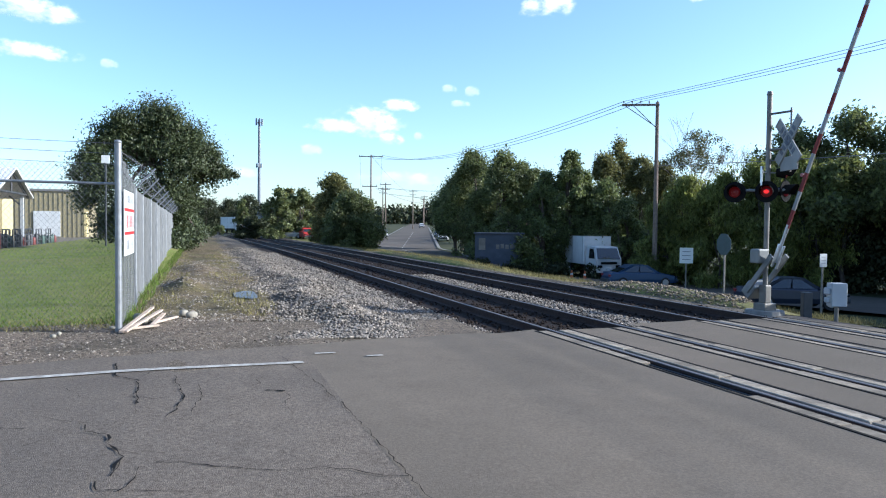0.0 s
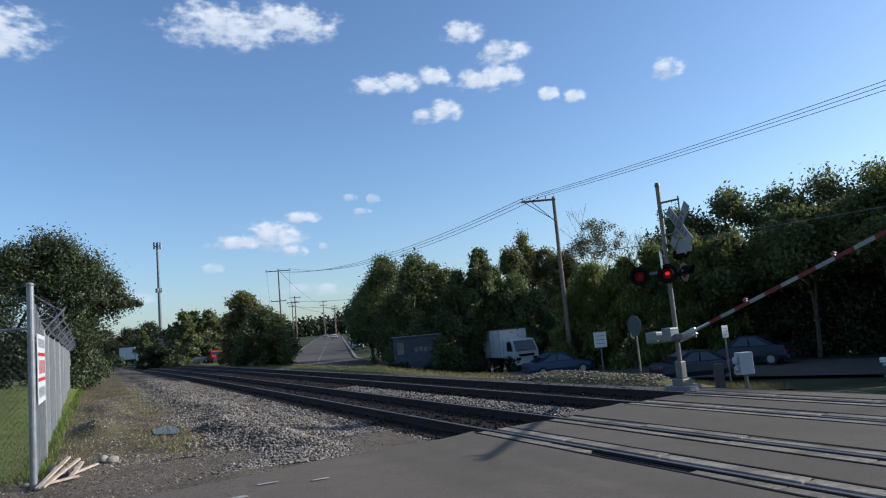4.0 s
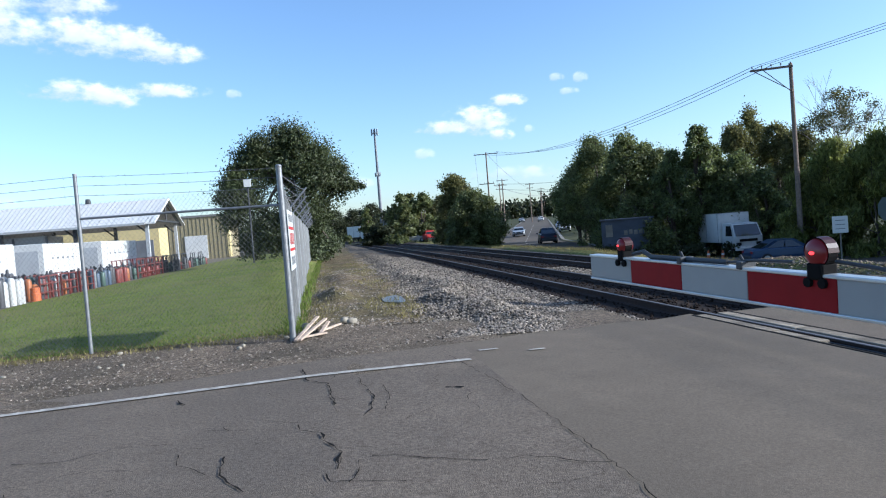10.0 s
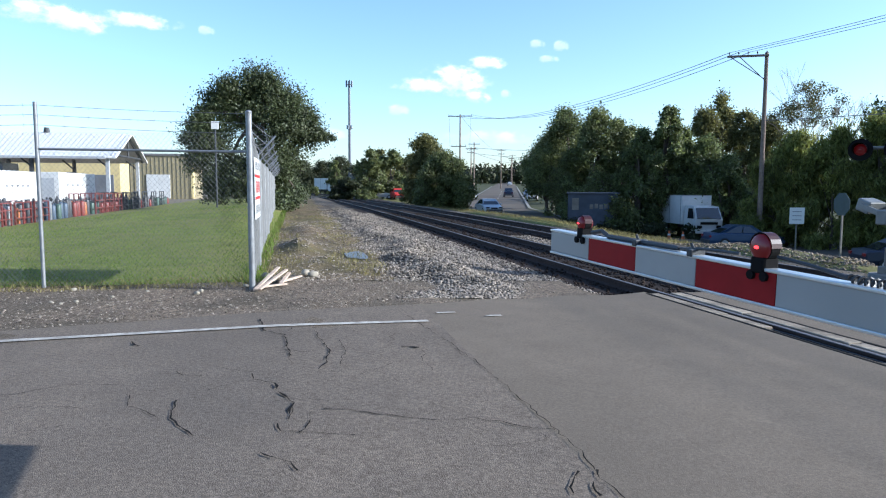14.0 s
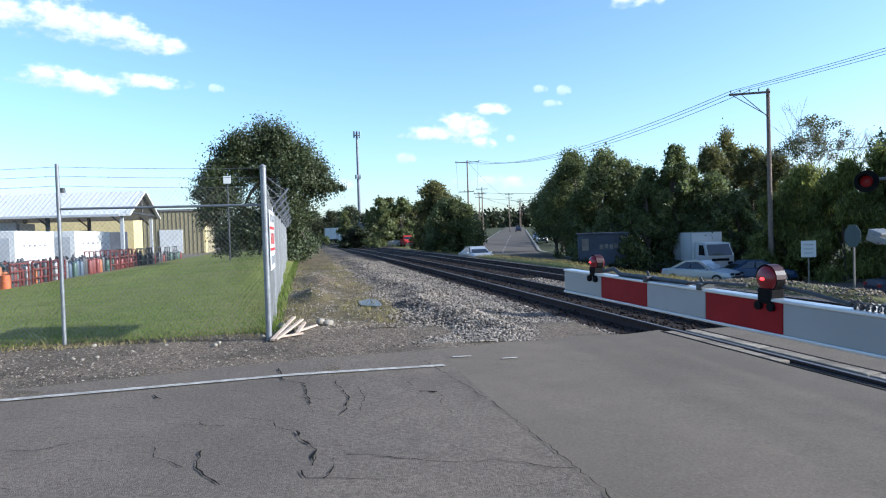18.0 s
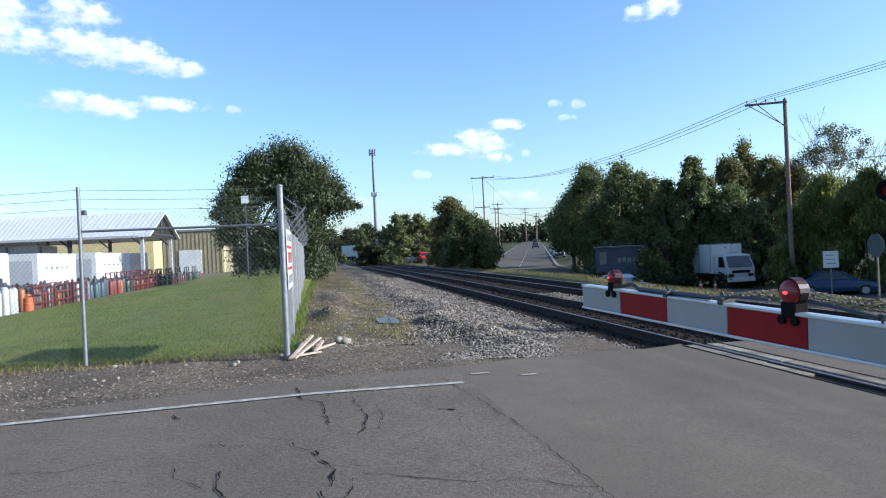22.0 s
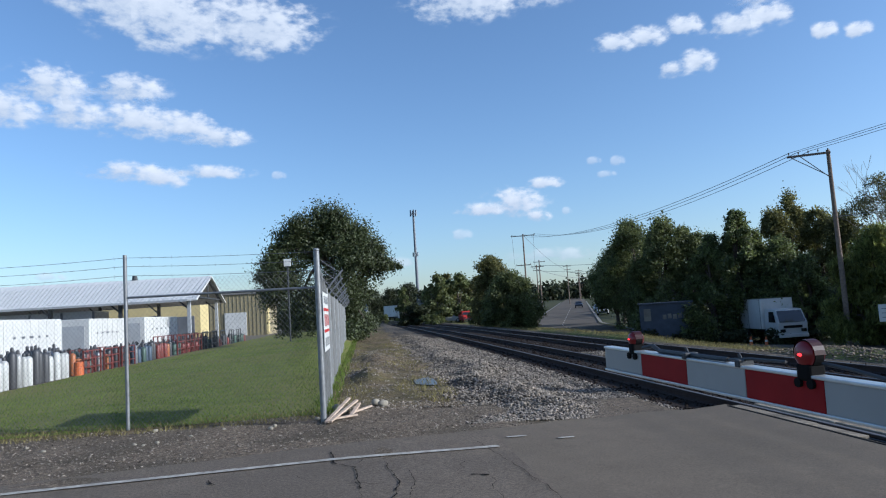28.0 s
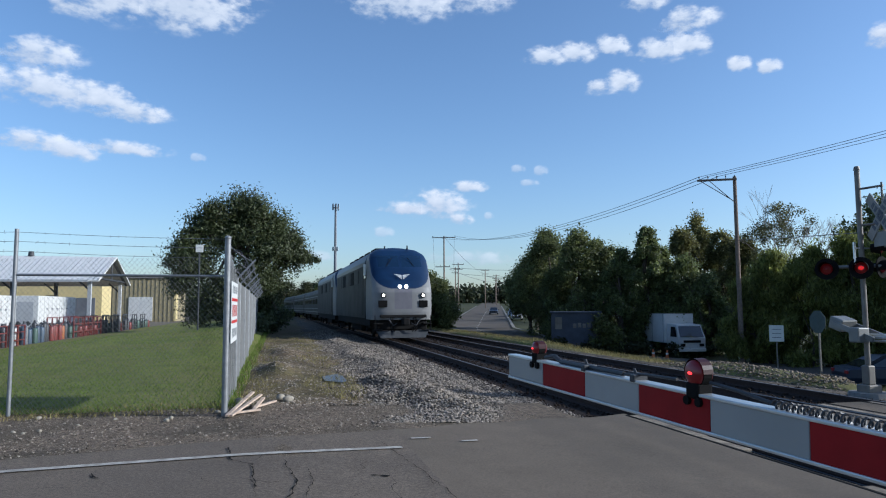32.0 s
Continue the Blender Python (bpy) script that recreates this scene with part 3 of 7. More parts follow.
# lawn, yard, shoulder and bed
sheet("lawn", M["lawn"], "mown green lawn behind the chain-link fence", "lawn", span(11.6, 88, 0.9),
      lambda s: -10.7, lambda s: -0.12 if s > 12.2 else -2.0 - 30 * max(0, 12.2 - s), 24, 0.0, lawn_z)
sheet("bare_patch", M["dirt"], "worn bare earth and dry grass at the lawn's front edge", "ground", span(12.0, 13.9, 0.1), lambda s: -10.4 + 0.4 * noise.noise(Vector((s * 2, 3, 0))),
      lambda s: lerp(s, (12.0, 12.4, 12.8, 13.9), (-2.2, -3.0, -4.6, -8.6)) + 0.9 * noise.noise(Vector((s * 2.3, 0, 0))), 30, 0.0, lambda s, n: lawn_z(s, n) + 0.03 * min(1.0, (s - 12.0) / 0.3) - 0.02)
sheet("yard", M["yard"], "pale gravel storage yard beside the lawn", "yard", span(-40, 150, 10), lambda s: -120, lambda s: -10.6, 12, -0.012)
sheet("shoulder", M["gravel"], "gravel shoulder between the road and the fence", "shoulder", span(7.4, 12.6, 0.35),
      lambda s: -30, lambda s: 5.7, 60, 0.0, lambda s, n: ground_z(s, n) - 0.012 + 0.03 * noise.noise(Vector((s, n, 1))))
sheet("dirt_track", M["dirt"], "dirt track with thin weeds along the fence", "ground", span(12.5, 40, 0.35) + span(41, 150, 1.5),
      lambda s: -0.2, lambda s: 3.3, 16, 0.0, dirt_z)
sheet("ballast_bed", M["ballast"], "crushed-stone ballast bed under the two tracks", "ballast", span(10.6, 60, 0.5) + span(62, 130, 4),
      lambda s: 2.5 + 0.25 * noise.noise(Vector((s * 0.8, 0, 0))), lambda s: 14.4, 60, 0.0,
      bed_z)
sheet("ballast_bed_south", M["ballast"], "crushed-stone ballast bed beyond the road", "ballast", span(-60, -2.6, 3),
      lambda s: 3.0, lambda s: 14.4, 20, 0.0, bed_z)
sheet("verge", M["verge"], "dry yellow-green grass bank between railway and street", "verge", span(12.4, 110, 1.5),
      lambda s: 12.95, lambda s: 24.0, 30, 0.02, verge_z)


# roads
def road_strip(name, material, label, n0, n1, step, s0=-2.4):
    vs, fs = [], []
    rows = span(n0, n1, step)
    k = 12
    for n in rows:
        e = road_edge(n) + 0.12 * noise.noise(Vector((n * 1.3, 7, 0)))
        for i in range(k):
            s = s0 + (e - s0) * i / (k - 1)
            vs.append(T(s, n, road_z(s, n) + 0.006 * noise.noise(Vector((s * 0.7, n * 0.7, 9)))))
    for r in range(len(rows) - 1):
        for i in range(k - 1):
            a = r * k + i
            fs.append((a, a + k, a + k + 1, a + 1))
    return solid(name, raw(name, vs, fs, material), None, label, "road", kind="structure")


def seam(s):
    return 2.32 + 0.09 * math.sin(s * 1.3) + 0.05 * math.sin(s * 3.7)


road_strip("road", M["asphalt"], "worn cracked asphalt road", -60, 2.4, 0.6)
road_strip("road_approach", M["asphalt_new"], "smoother newer asphalt at the crossing", 2.4, 6.52, 0.4)
road_strip("road_between_rails", M["asphalt_new"], "asphalt between the two tracks", 8.54, 10.09, 0.4)
road_strip("road_beyond", M["asphalt_new"], "asphalt road falling away beyond the tracks", 12.12, 60, 0.8)

# the street behind the bank
MID = [(36, -6), (31, 14), (24.5, 31), (14, 41), (3, 47), (-7.5, 56), (-13.2, 78), (-18.0, 110), (-28.5, 180), (-46.5, 300), (-91, 600)]


def to_sn(x, y):
    return -ST * x + CT * y, CT * x + ST * y


def street_point(k, side, up=0.03):
    """The street's middle line at parameter k (0 to 10), side metres to its right."""
    i = min(int(k), len(MID) - 2)
    f = k - i
    a, b = Vector(MID[i]), Vector(MID[i + 1])
    p = a.lerp(b, f)
    w0 = (Vector(MID[i]) - Vector(MID[max(i - 1, 0)])) if i else (b - a)
    w1 = (b - a)
    w2 = (Vector(MID[min(i + 2, len(MID) - 1)]) - b) if i + 2 < len(MID) else w1
    w = (w0.normalized().lerp(w1.normalized(), 0.5 + f / 2) if f < 0.5 else w1.normalized().lerp(w2.normalized(), f / 2)).normalized()
    q = p + Vector((w.y, -w.x)) * side
    s, n = to_sn(p.x, p.y)
    return Vector((q.x, q.y, ground_z(s, n) + up)), math.degrees(math.atan2(-w.x, w.y))


def ribbon(name, material, label, category, a, b, up, k0=0.0, k1=9.99, count=90):
    vs, fs = [], []
    for i in range(count + 1):
        k = k0 + (k1 - k0) * i / count
        zc = street_point(k, 0, up)[0].z
        for side in (a, b):
            p = street_point(k, side, up)[0]
            vs.append((p.x, p.y, zc))
        if i:
            j = 2 * i
            fs.append((j - 2, j - 1, j + 1, j))
    return solid(name, raw(name, vs, fs, material), None, label, category, kind="structure")


ribbon("street", M["street"], "sunlit asphalt street running into the distance", "street", -4.2, 4.2, 0.10)
ribbon("street_bay", M["street"], "widened near side of the street behind the bank", "street", -7.0, -4.2, 0.10, 3.2, 4.7, 20)
ribbon("street_kerb_left", M["concrete"], "pale concrete kerb of the street", "kerb", -4.55, -4.2, 0.2, 5.0, 8.5)
ribbon("street_kerb_right", M["concrete"], "pale concrete kerb of the street", "kerb", 4.2, 4.55, 0.2, 5.0, 8.5)
for i in range(16):
    k = 5.2 + i * 0.17
    ribbon("centre_dash", M["paint_line"], "faded painted centre dash", "road marking", -0.07, 0.07, 0.112, k, k + 0.07, 2)


# ---------- painted lines and cracks ----------
def flat_path(pts, w, off, zf=road_z, jit=0.0):
    """A thin flat strip along points (s, n) on the road."""
    vs, fs = [], []
    for i, (s, n) in enumerate(pts):
        a = Vector(pts[max(i - 1, 0)])
        b = Vector(pts[min(i + 1, len(pts) - 1)])
        t = (b - a).normalized()
        x = Vector((-t.y, t.x)) * w * (0.5 + (jit * (random.random() - 0.35)))
        for sg in (-1, 1):
            vs.append(T(s + sg * x.x, n + sg * x.y, zf(s, n) + off))
        if i:
            j = 2 * i
            fs.append((j - 2, j - 1, j + 1, j))
    return vs, fs


pts = [(lerp(n, (-30, -3.1, -0.8, 0.3, 2.3), (6.0, 8.09, 8.3, 8.4, 8.55)), n) for n in span(-30, 2.3, 0.4)]
v, f = flat_path(pts, 0.12, 0.012)
solid("edge_line", raw("edge_line", v, f, M["paint_line"]), None, "worn white painted line along the road edge", "road marking", kind="structure")
for s, n, ln in ((9.1, 2.52, 0.27), (8.83, 3.14, 0.22)):
    v, f = flat_path([(s, n), (s + 0.02, n + ln)], 0.07, 0.012)
    solid("line_remnant", raw("line_remnant", v, f, M["paint_line"]), None, "faded remnant of white road paint", "road marking", kind="structure")


def crack(pts, w):
    rr = random.Random(int(pts[0][0] * 100))
    fine = []
    for (s0, n0), (s1, n1) in zip(pts[:-1], pts[1:]):
        c = max(2, int(math.hypot(s1 - s0, n1 - n0) / 0.07))
        for i in range(c):
            f = i / c
            fine.append((s0 + (s1 - s0) * f + rr.uniform(-0.016, 0.016), n0 + (n1 - n0) * f + rr.uniform(-0.016, 0.016)))
    fine.append(pts[-1])
    return flat_path(fine, w * 0.2, 0.009, jit=1.2)


CRACKS = [([(8.88, 0.22), (8.15, 0.3), (7.88, 0.53), (7.23, 0.57), (6.92, 0.61)], 0.045), ([(6.34, 0.27), (6.14, 0.31), (6.04, 0.42), (5.98, 0.49)], 0.03),
          ([(5.98, 0.49), (5.72, 0.52), (5.42, 0.63), (5.26, 0.6), (5.06, 0.6)], 0.055), ([(8.09, 0.87), (7.54, 0.93), (7.1, 1.0), (6.56, 0.92), (6.38, 0.85)], 0.04),
          ([(7.59, 1.12), (7.16, 1.15), (6.49, 1.06), (6.32, 0.98)], 0.025), ([(5.25, 0.84), (5.22, 1.03), (5.01, 1.38), (4.89, 1.69), (4.89, 1.91), (4.81, 2.1), (4.68, 2.22), (4.59, 2.43)], 0.03),
          ([(5.89, -0.64), (5.58, -0.57), (5.44, -0.43), (5.3, -0.33)], 0.028), ([(5.66, -0.25), (5.33, -0.24), (5.09, -0.15), (4.94, -0.06), (4.84, -0.01)], 0.035),
          ([(4.98, 0.52), (4.82, 0.55), (4.76, 0.78), (4.68, 1.04)], 0.026), ([(5.19, 0.77), (4.89, 0.73), (4.78, 0.67)], 0.026), ([(4.48, 0.44), (4.37, 0.52), (4.28, 0.61), (4.15, 0.66)], 0.035),
          ([(3.89, 2.3), (3.75, 2.2), (3.61, 2.15)], 0.04), ([(3.89, 2.42), (3.77, 2.38), (3.7, 2.31), (3.56, 2.29)], 0.04), ([(6.19, -1.96), (6.07, -1.54), (6.3, -1.21), (6.21, -0.79)], 0.022),
          ([(6.53, -0.39), (6.36, -0.3), (6.35, -0.15)], 0.03), ([(7.21, 0.5), (7.06, 0.73), (7.1, 0.84)], 0.03), ([(7.89, -1.06), (7.7, -0.98), (7.64, -0.93)], 0.12), ([(7.21, 1.74), (7.17, 1.82), (7.13, 1.92)], 0.12),
          ([(8.95, 2.1), (8.32, 2.17), (7.39, 2.29), (6.57, 2.37), (5.75, 2.41), (5.2, 2.42), (4.66, 2.43), (4.18, 2.45), (3.78, 2.4), (2.4, 2.4)], 0.022)]
rk = random.Random(77)
for i in range(34):                  # fine map cracking in the old asphalt
    s, n = rk.uniform(3.0, 8.2), rk.uniform(-4.5, 2.2)
    a = rk.choice((0.2, 1.5, 1.7, 0.0, 2.4)) + rk.uniform(-0.4, 0.4)
    line = [(s, n)]
    for j in range(rk.randint(3, 7)):
        a += rk.uniform(-0.7, 0.7)
        s, n = s + 0.16 * math.cos(a), n + 0.16 * math.sin(a)
        line.append((min(s, 8.4), min(n, 2.3)))
    CRACKS.append((line, rk.uniform(0.009, 0.018)))
for pts, w in CRACKS:
    v, f = crack(pts, w)
    solid("road_crack", raw("road_crack", v, f, M["crack"]), None, "dark crack in the worn asphalt", "crack", kind="structure")

# ---------- the railway ----------
RAILS = (6.78, 8.28, 10.35, 11.86)
RAIL_TOP = -0.13
BEND = 135.0


def line_n(s, n):
    """The tracks bend away to the left far along the line."""
    return n - max(0.0, s - 25.0) ** 2 / 5000.0 - (max(0.0, s - BEND) ** 2) / 1300.0


track_nodes = []
for name, pair in (("near_track", RAILS[:2]), ("far_track", RAILS[2:])):
    tr = thing("railway_track", Tp(0, 0), "railway track of rusty rails on dark tarred ties", "railway track", "two railway tracks", "structure")
    track_nodes.append(tr)
    for n in pair:
        rows = [-60, 0] + span(10, BEND, 6) + span(BEND + 6, 330, 6)
        for nm, prof, mt in (("rail", ((-0.065, -0.17), (0.065, -0.17), (0.065, -0.155), (0.012, -0.13), (0.012, -0.045), (0.036, -0.035), (0.036, -0.004), (-0.036, -0.004), (-0.036, -0.035), (-0.012, -0.045), (-0.012, -0.13), (-0.065, -0.155)), M["rail_side"]),
                             ("rail_head", ((-0.03, -0.004), (0.03, -0.004), (0.026, 0.003), (-0.026, 0.003)), M["rail_top"])):
            bm = B()
            loft(bm, [[(line_n(s, n) + a, s, RAIL_TOP + z) for a, z in prof] for s in rows])
            part(nm, bm, mt, tr)

# dark strip: oil and the rails' shadow in one colour
sheet("oiled_bed", M["ballast_dark"], "oily ballast between the rails, coloured darker for shadow", "ballast", span(10.8, 60, 1.0) + span(62, 130, 4), lambda s: 5.45, lambda s: 12.75, 16, 0.006, bed_z, rough=0.012)

# crossing panels, set round each rail
bm = B()
box(bm, (0, 0, -0.06), (0.22, 1.9, 0.12), bevel=0.012)
panel_wide = finish(bm, "crossing_panel", M["panel"])
bm = B()
box(bm, (0, 0, -0.06), (0.2, 1.9, 0.12), bevel=0.012)
panel_field = finish(bm, "crossing_panel", M["panel"])
cross = thing("crossing_surface", Tp(0, 0), "worn timber strips and rubber flangeways beside the rails", "crossing surface", "", "structure")
for ti, pair in enumerate((RAILS[:2], RAILS[2:])):
    e = road_edge(pair[0]) - 0.15
    for j in range(7):
        s = e - 0.95 - j * 1.92
        for n, me in ((pair[0] - 0.2, panel_field), (pair[0] + 0.225, panel_wide), (pair[1] - 0.225, panel_wide), (pair[1] + 0.2, panel_field)):
            m = pose(n, s, RAIL_TOP + random.uniform(-0.008, 0.004), 0, random.uniform(-0.4, 0.4), 0)
            if ti == 0 and n < pair[0] and j in (1, 2):      # timbers broken off beside a black gap
                m = pose(n, s + (0.5 if j == 1 else -0.4), RAIL_TOP - 0.004, 0, 0, 0.6) @ Matrix.Diagonal((1, 0.47 if j == 1 else 0.58, 1, 1))
            part("crossing_panel", me, None, cross, m=m)
    for n in pair:
        for off, w in ((-0.075, 0.05), (0.085, 0.07)):
            bm = B()
            box(bm, (n + off, e - 6.7, RAIL_TOP - 0.09), (w, 13.4, 0.1))
            part("flangeway", bm, M["rubber"], cross, "dark rubber flangeway")
    for n in (pair[0] - 0.31, pair[0] + 0.345, pair[1] - 0.345, pair[1] + 0.31):
        bm = B()
        w_ = 0.022
        rows_ = [e - 13.4 * i / 60 for i in range(61)]
        loft(bm, [[(n - w_ + 0.014 * noise.noise(Vector((n, y, 0))), y, RAIL_TOP - 0.1), (n + w_ + 0.014 * noise.noise(Vector((n, y, 5))), y, RAIL_TOP - 0.1), (n + w_ + 0.014 * noise.noise(Vector((n, y, 5))), y, RAIL_TOP + 0.006), (n - w_ + 0.014 * noise.noise(Vector((n, y, 0))), y, RAIL_TOP + 0.006)] for y in rows_])
        part("joint_seam", bm, M["crack"], cross, "dark open joint beside the timber")
    bm = B()
    box(bm, ((pair[0] + pair[1]) / 2, e - 6.7, RAIL_TOP - 0.102), (pair[1] - pair[0] - 0.55, 13.4, 0.2))
    part("centre_strip", bm, M["asphalt_new"], cross, "asphalt strip between the rails")

# ---------- light of distance: trees ----------
def leaf_mesh(name, blobs, count, size, material, seed, droop=0.0, hollow=0.55, lumpy=0.28):
    """Leaves as small folded cards, spread through blobs of (x, y, z, rx, ry, rz)."""
    rg = np.random.default_rng(seed)
    blobs = np.array(blobs, float)
    vol = np.prod(blobs[:, 3:], axis=1) ** 0.75
    idx = rg.choice(len(blobs), count, p=vol / vol.sum())
    v = rg.normal(size=(count, 3))
    v /= np.linalg.norm(v, axis=1, keepdims=True)
    r = hollow * 0.6 + (1 - hollow * 0.6) * rg.random(count) ** 0.6
    r *= 1 + 0.12 * rg.normal(size=count) + (rg.random(count) < 0.12) * 0.24 * rg.random(count)
    # clumps: pull leaves towards random tuft centres
    tufts = rg.normal(size=(max(14, len(blobs) * 9), 3))
    tufts /= np.linalg.norm(tufts, axis=1, keepdims=True)
    near = np.argmax(v @ tufts.T, axis=1)
    v = v * 0.72 + tufts[near] * 0.28 * rg.random((count, 1)) * 1.5
    lump = 0.86 + lumpy * np.sin(near * 12.9898)
    c = blobs[idx, :3] + v * blobs[idx, 3:] * (r * lump)[:, None]
    out = 0.7 * v + 0.75 * rg.normal(size=(count, 3))      # the way each leaf faces
    out[:, 2] += 0.25
    out /= np.linalg.norm(out, axis=1, keepdims=True) + 1e-9
    a = rg.normal(size=(count, 3))
    a[:, 2] -= droop
    a -= out * np.sum(a * out, axis=1, keepdims=True)
    a /= np.linalg.norm(a, axis=1, keepdims=True) + 1e-9
    b = np.cross(out, a)
    b /= np.linalg.norm(b, axis=1, keepdims=True) + 1e-9
    sz = size * (0.6 + 0.8 * rg.random((count, 1)))
    a, b = a * sz, b * sz * (0.55 if droop < 1.5 else 0.26)      # drooping leaves are slim
    P = np.stack([c - a, c + b * 0.9, c + a, c - b], 1).reshape(-1, 3)
    q = np.arange(count * 4).reshape(-1, 4)
    return np_mesh(name, P, q, material)


def tree(name, at, height, blobs, leaves, size, lmat, label, seed, trunk_r=0.22, bark="bark", limbs=6, category="tree", droop=0.0, hollow=0.5, group="", lumpy=0.28):
    """A tapered trunk with limbs, and a crown of many small leaves."""
    rg = random.Random(seed)
    t = thing(name, Matrix.Translation(at), label, category, group)
    bm = B()
    top = max(b[2] for b in blobs)
    p = [Vector((0, 0, -0.3))]
    for i in range(1, 6):
        p.append(Vector((rg.uniform(-1, 1) * 0.03 * height, rg.uniform(-1, 1) * 0.03 * height, top * i / 5)))
    for i in range(5):
        rod(bm, p[i], p[i + 1], trunk_r * (1 - i * 0.17), trunk_r * (1 - (i + 1) * 0.17), 8, i == 0)
    for i in range(limbs):
        b = blobs[rg.randrange(len(blobs))]
        st = p[rg.randrange(1, 5)]
        en = Vector((b[0] + rg.uniform(-0.4, 0.4) * b[3], b[1] + rg.uniform(-0.4, 0.4) * b[4], b[2] + rg.uniform(-0.1, 0.5) * b[5]))
        mid = st.lerp(en, 0.5) + Vector((0, 0, 0.06 * height))
        rod(bm, st, mid, trunk_r * 0.45, trunk_r * 0.28, 6, False)
        rod(bm, mid, en, trunk_r * 0.28, trunk_r * 0.08, 5, False)
    part("trunk", bm, M[bark], t)
    part("crown", leaf_mesh("crown", blobs, leaves, size, M[lmat], seed, droop, hollow, lumpy), None, t)
    return t


def blobs_round(rg, h0, h1, rad, k, squash=0.8):
    """Crown blobs between heights h0 and h1 within a radius."""
    out = []
    for i in range(k):
        f = (i + 0.5) / k
        z = h0 + (h1 - h0) * f
        w = rad * math.sin(math.pi * (0.18 + 0.74 * f)) ** 0.7
        a = rg.uniform(0, 6.283)
        o = w * rg.uniform(0.25, 0.75)
        r = rad * rg.uniform(0.3, 0.48)
        out.append((o * math.cos(a), o * math.sin(a), z, r, r, r * squash))
    return out


# ---------- the near crossing gate ----------
NEAR_ARM = [(0.0, 78), (1.0, 73), (2.0, 65), (3.0, 54), (4.0, 42.5), (5.0, 28.2), (5.5, 22.6), (6.0, 18.85), (6.3, 17.1), (6.6, 14.8), (7.0, 12.3), (7.5, 8.9), (8.0, 6.6), (8.5, 5.4),
            (9.0, 3.6), (9.5, 1.5), (9.8, 1.3), (10.2, 1.6), (11.0, 1.5), (32.0, 1.5)]
FAR_ARM = [(0.0, 68), (1.0, 56), (2.0, 44), (3.0, 32), (3.5, 25), (4.5, 13.5), (5.5, 5), (6.0, 1.8), (6.5, 0.6), (7.0, 0.8), (32.0, 0.8)]
ARM_L = 6.2


def lamp_parts(arm, r, zc, rad, lit):
    """A round double-faced warning lamp on an arm, axis across it."""
    bm = B()
    box(bm, (r, 0, zc - rad - 0.012), (rad * 1.3, 0.07, 0.06), bevel=0.01)
    rod(bm, (r - 0.03, -0.035, zc - rad - 0.05), (r - 0.03, 0.035, zc - rad - 0.05), 0.017, seg=8)
    rod(bm, (r + 0.03, -0.035, zc - rad - 0.05), (r + 0.03, 0.035, zc - rad - 0.05), 0.017, seg=8)
    rod(bm, (r, -0.018, zc), (r, 0.018, zc), rad, seg=24)
    part("lamp_housing", bm, M["black"], arm, "black lamp housing clamped on the arm")
    for sg in (-1, 1):
        bm = B()
        ball(bm, (0, 0, 0), (rad * 0.93, 0.022, rad * 0.93), 3, Matrix.Translation((r, sg * 0.018, zc)))
        part("lamp_lens", bm, M["lens"], arm, "domed red lamp lens", smooth=True)
        bm = B()
        ball(bm, (0, 0, 0), (rad * 0.26, 0.012, rad * 0.14), 2, Matrix.Translation((r, sg * 0.034, zc)))
        part("lamp_glow", bm, M["arm_glow" if lit else "lens"], arm, "glowing lamp filament spot", smooth=True)
    bm = B()
    ring = [(r + rad * 1.05 * math.cos(a), zc + rad * 1.05 * math.sin(a)) for a in [i * math.tau / 20 for i in range(0, 11)]]
    for a, b in zip(ring[:-1], ring[1:]):
        poly(bm, [(a[0], -0.022, a[1]), (a[0], 0.022, a[1]), (b[0], 0.022, b[1]), (b[0], -0.022, b[1])])
    part("lamp_visor", bm, M["visor_red"], arm, "curved dark red visor")


def gate_arm(parent, length, unit, high, thick, tip_white, z0):
    """A striped crossing arm along local x, hung at the pivot."""
    bm = B()
    rod(bm, (-0.1, 0, 0), (0.9, 0, 0), 0.055, seg=12)
    box(bm, (0.0, 0, 0), (0.3, 0.34, 0.16), bevel=0.02)
    arm = part("arm", bm, M["alu"], parent, "red and white striped crossing arm", m=pose(0, 0, z0))
    x, white = length, tip_white
    while x > 0.7:
        a = max(x - unit, 0.6)
        taper = 1.0 + 0.25 * (1 - x / length)
        bm = B()
        box(bm, ((a + x) / 2, 0, 0), (x - a - 0.001, thick, high * taper), bevel=0.004)
        part("stripe", bm, M["arm_white" if white else "arm_red"], arm, "reflective white band" if white else "reflective red band")
        x, white = a, not white
    for sg in (1, -1):
        bm = B()
        box(bm, (length / 2 + 0.3, 0, sg * (high / 2 + 0.006)), (length - 0.6, thick + 0.012, 0.012), bevel=0.003)
        part("edge_trim", bm, M["alu"], arm, "bright aluminium edge trim")
    return arm


GATE = pose(3.496, -0.835, 0, 0, 0, 122.5)
near_gate = thing("crossing_gate", GATE, "level crossing gate with striped arm at the roadside", "crossing gate", "crossing gates")
bm = B()
rod(bm, (-0.75, 0.35, -0.02), (-0.75, 0.35, 4.6), 0.065, seg=14)
box(bm, (-0.75, 0.35, 0.06), (0.5, 0.5, 0.12), bevel=0.02)
part("mast", bm, M["mast"], near_gate)
bm = B()
box(bm, (-0.35, 0.3, 1.15), (0.6, 0.4, 0.62), bevel=0.03)
part("mechanism_housing", bm, M["silver"], near_gate, "silver gate mechanism housing")
near_arm = gate_arm(near_gate, ARM_L, 0.41, 0.112, 0.045, True, 1.19)
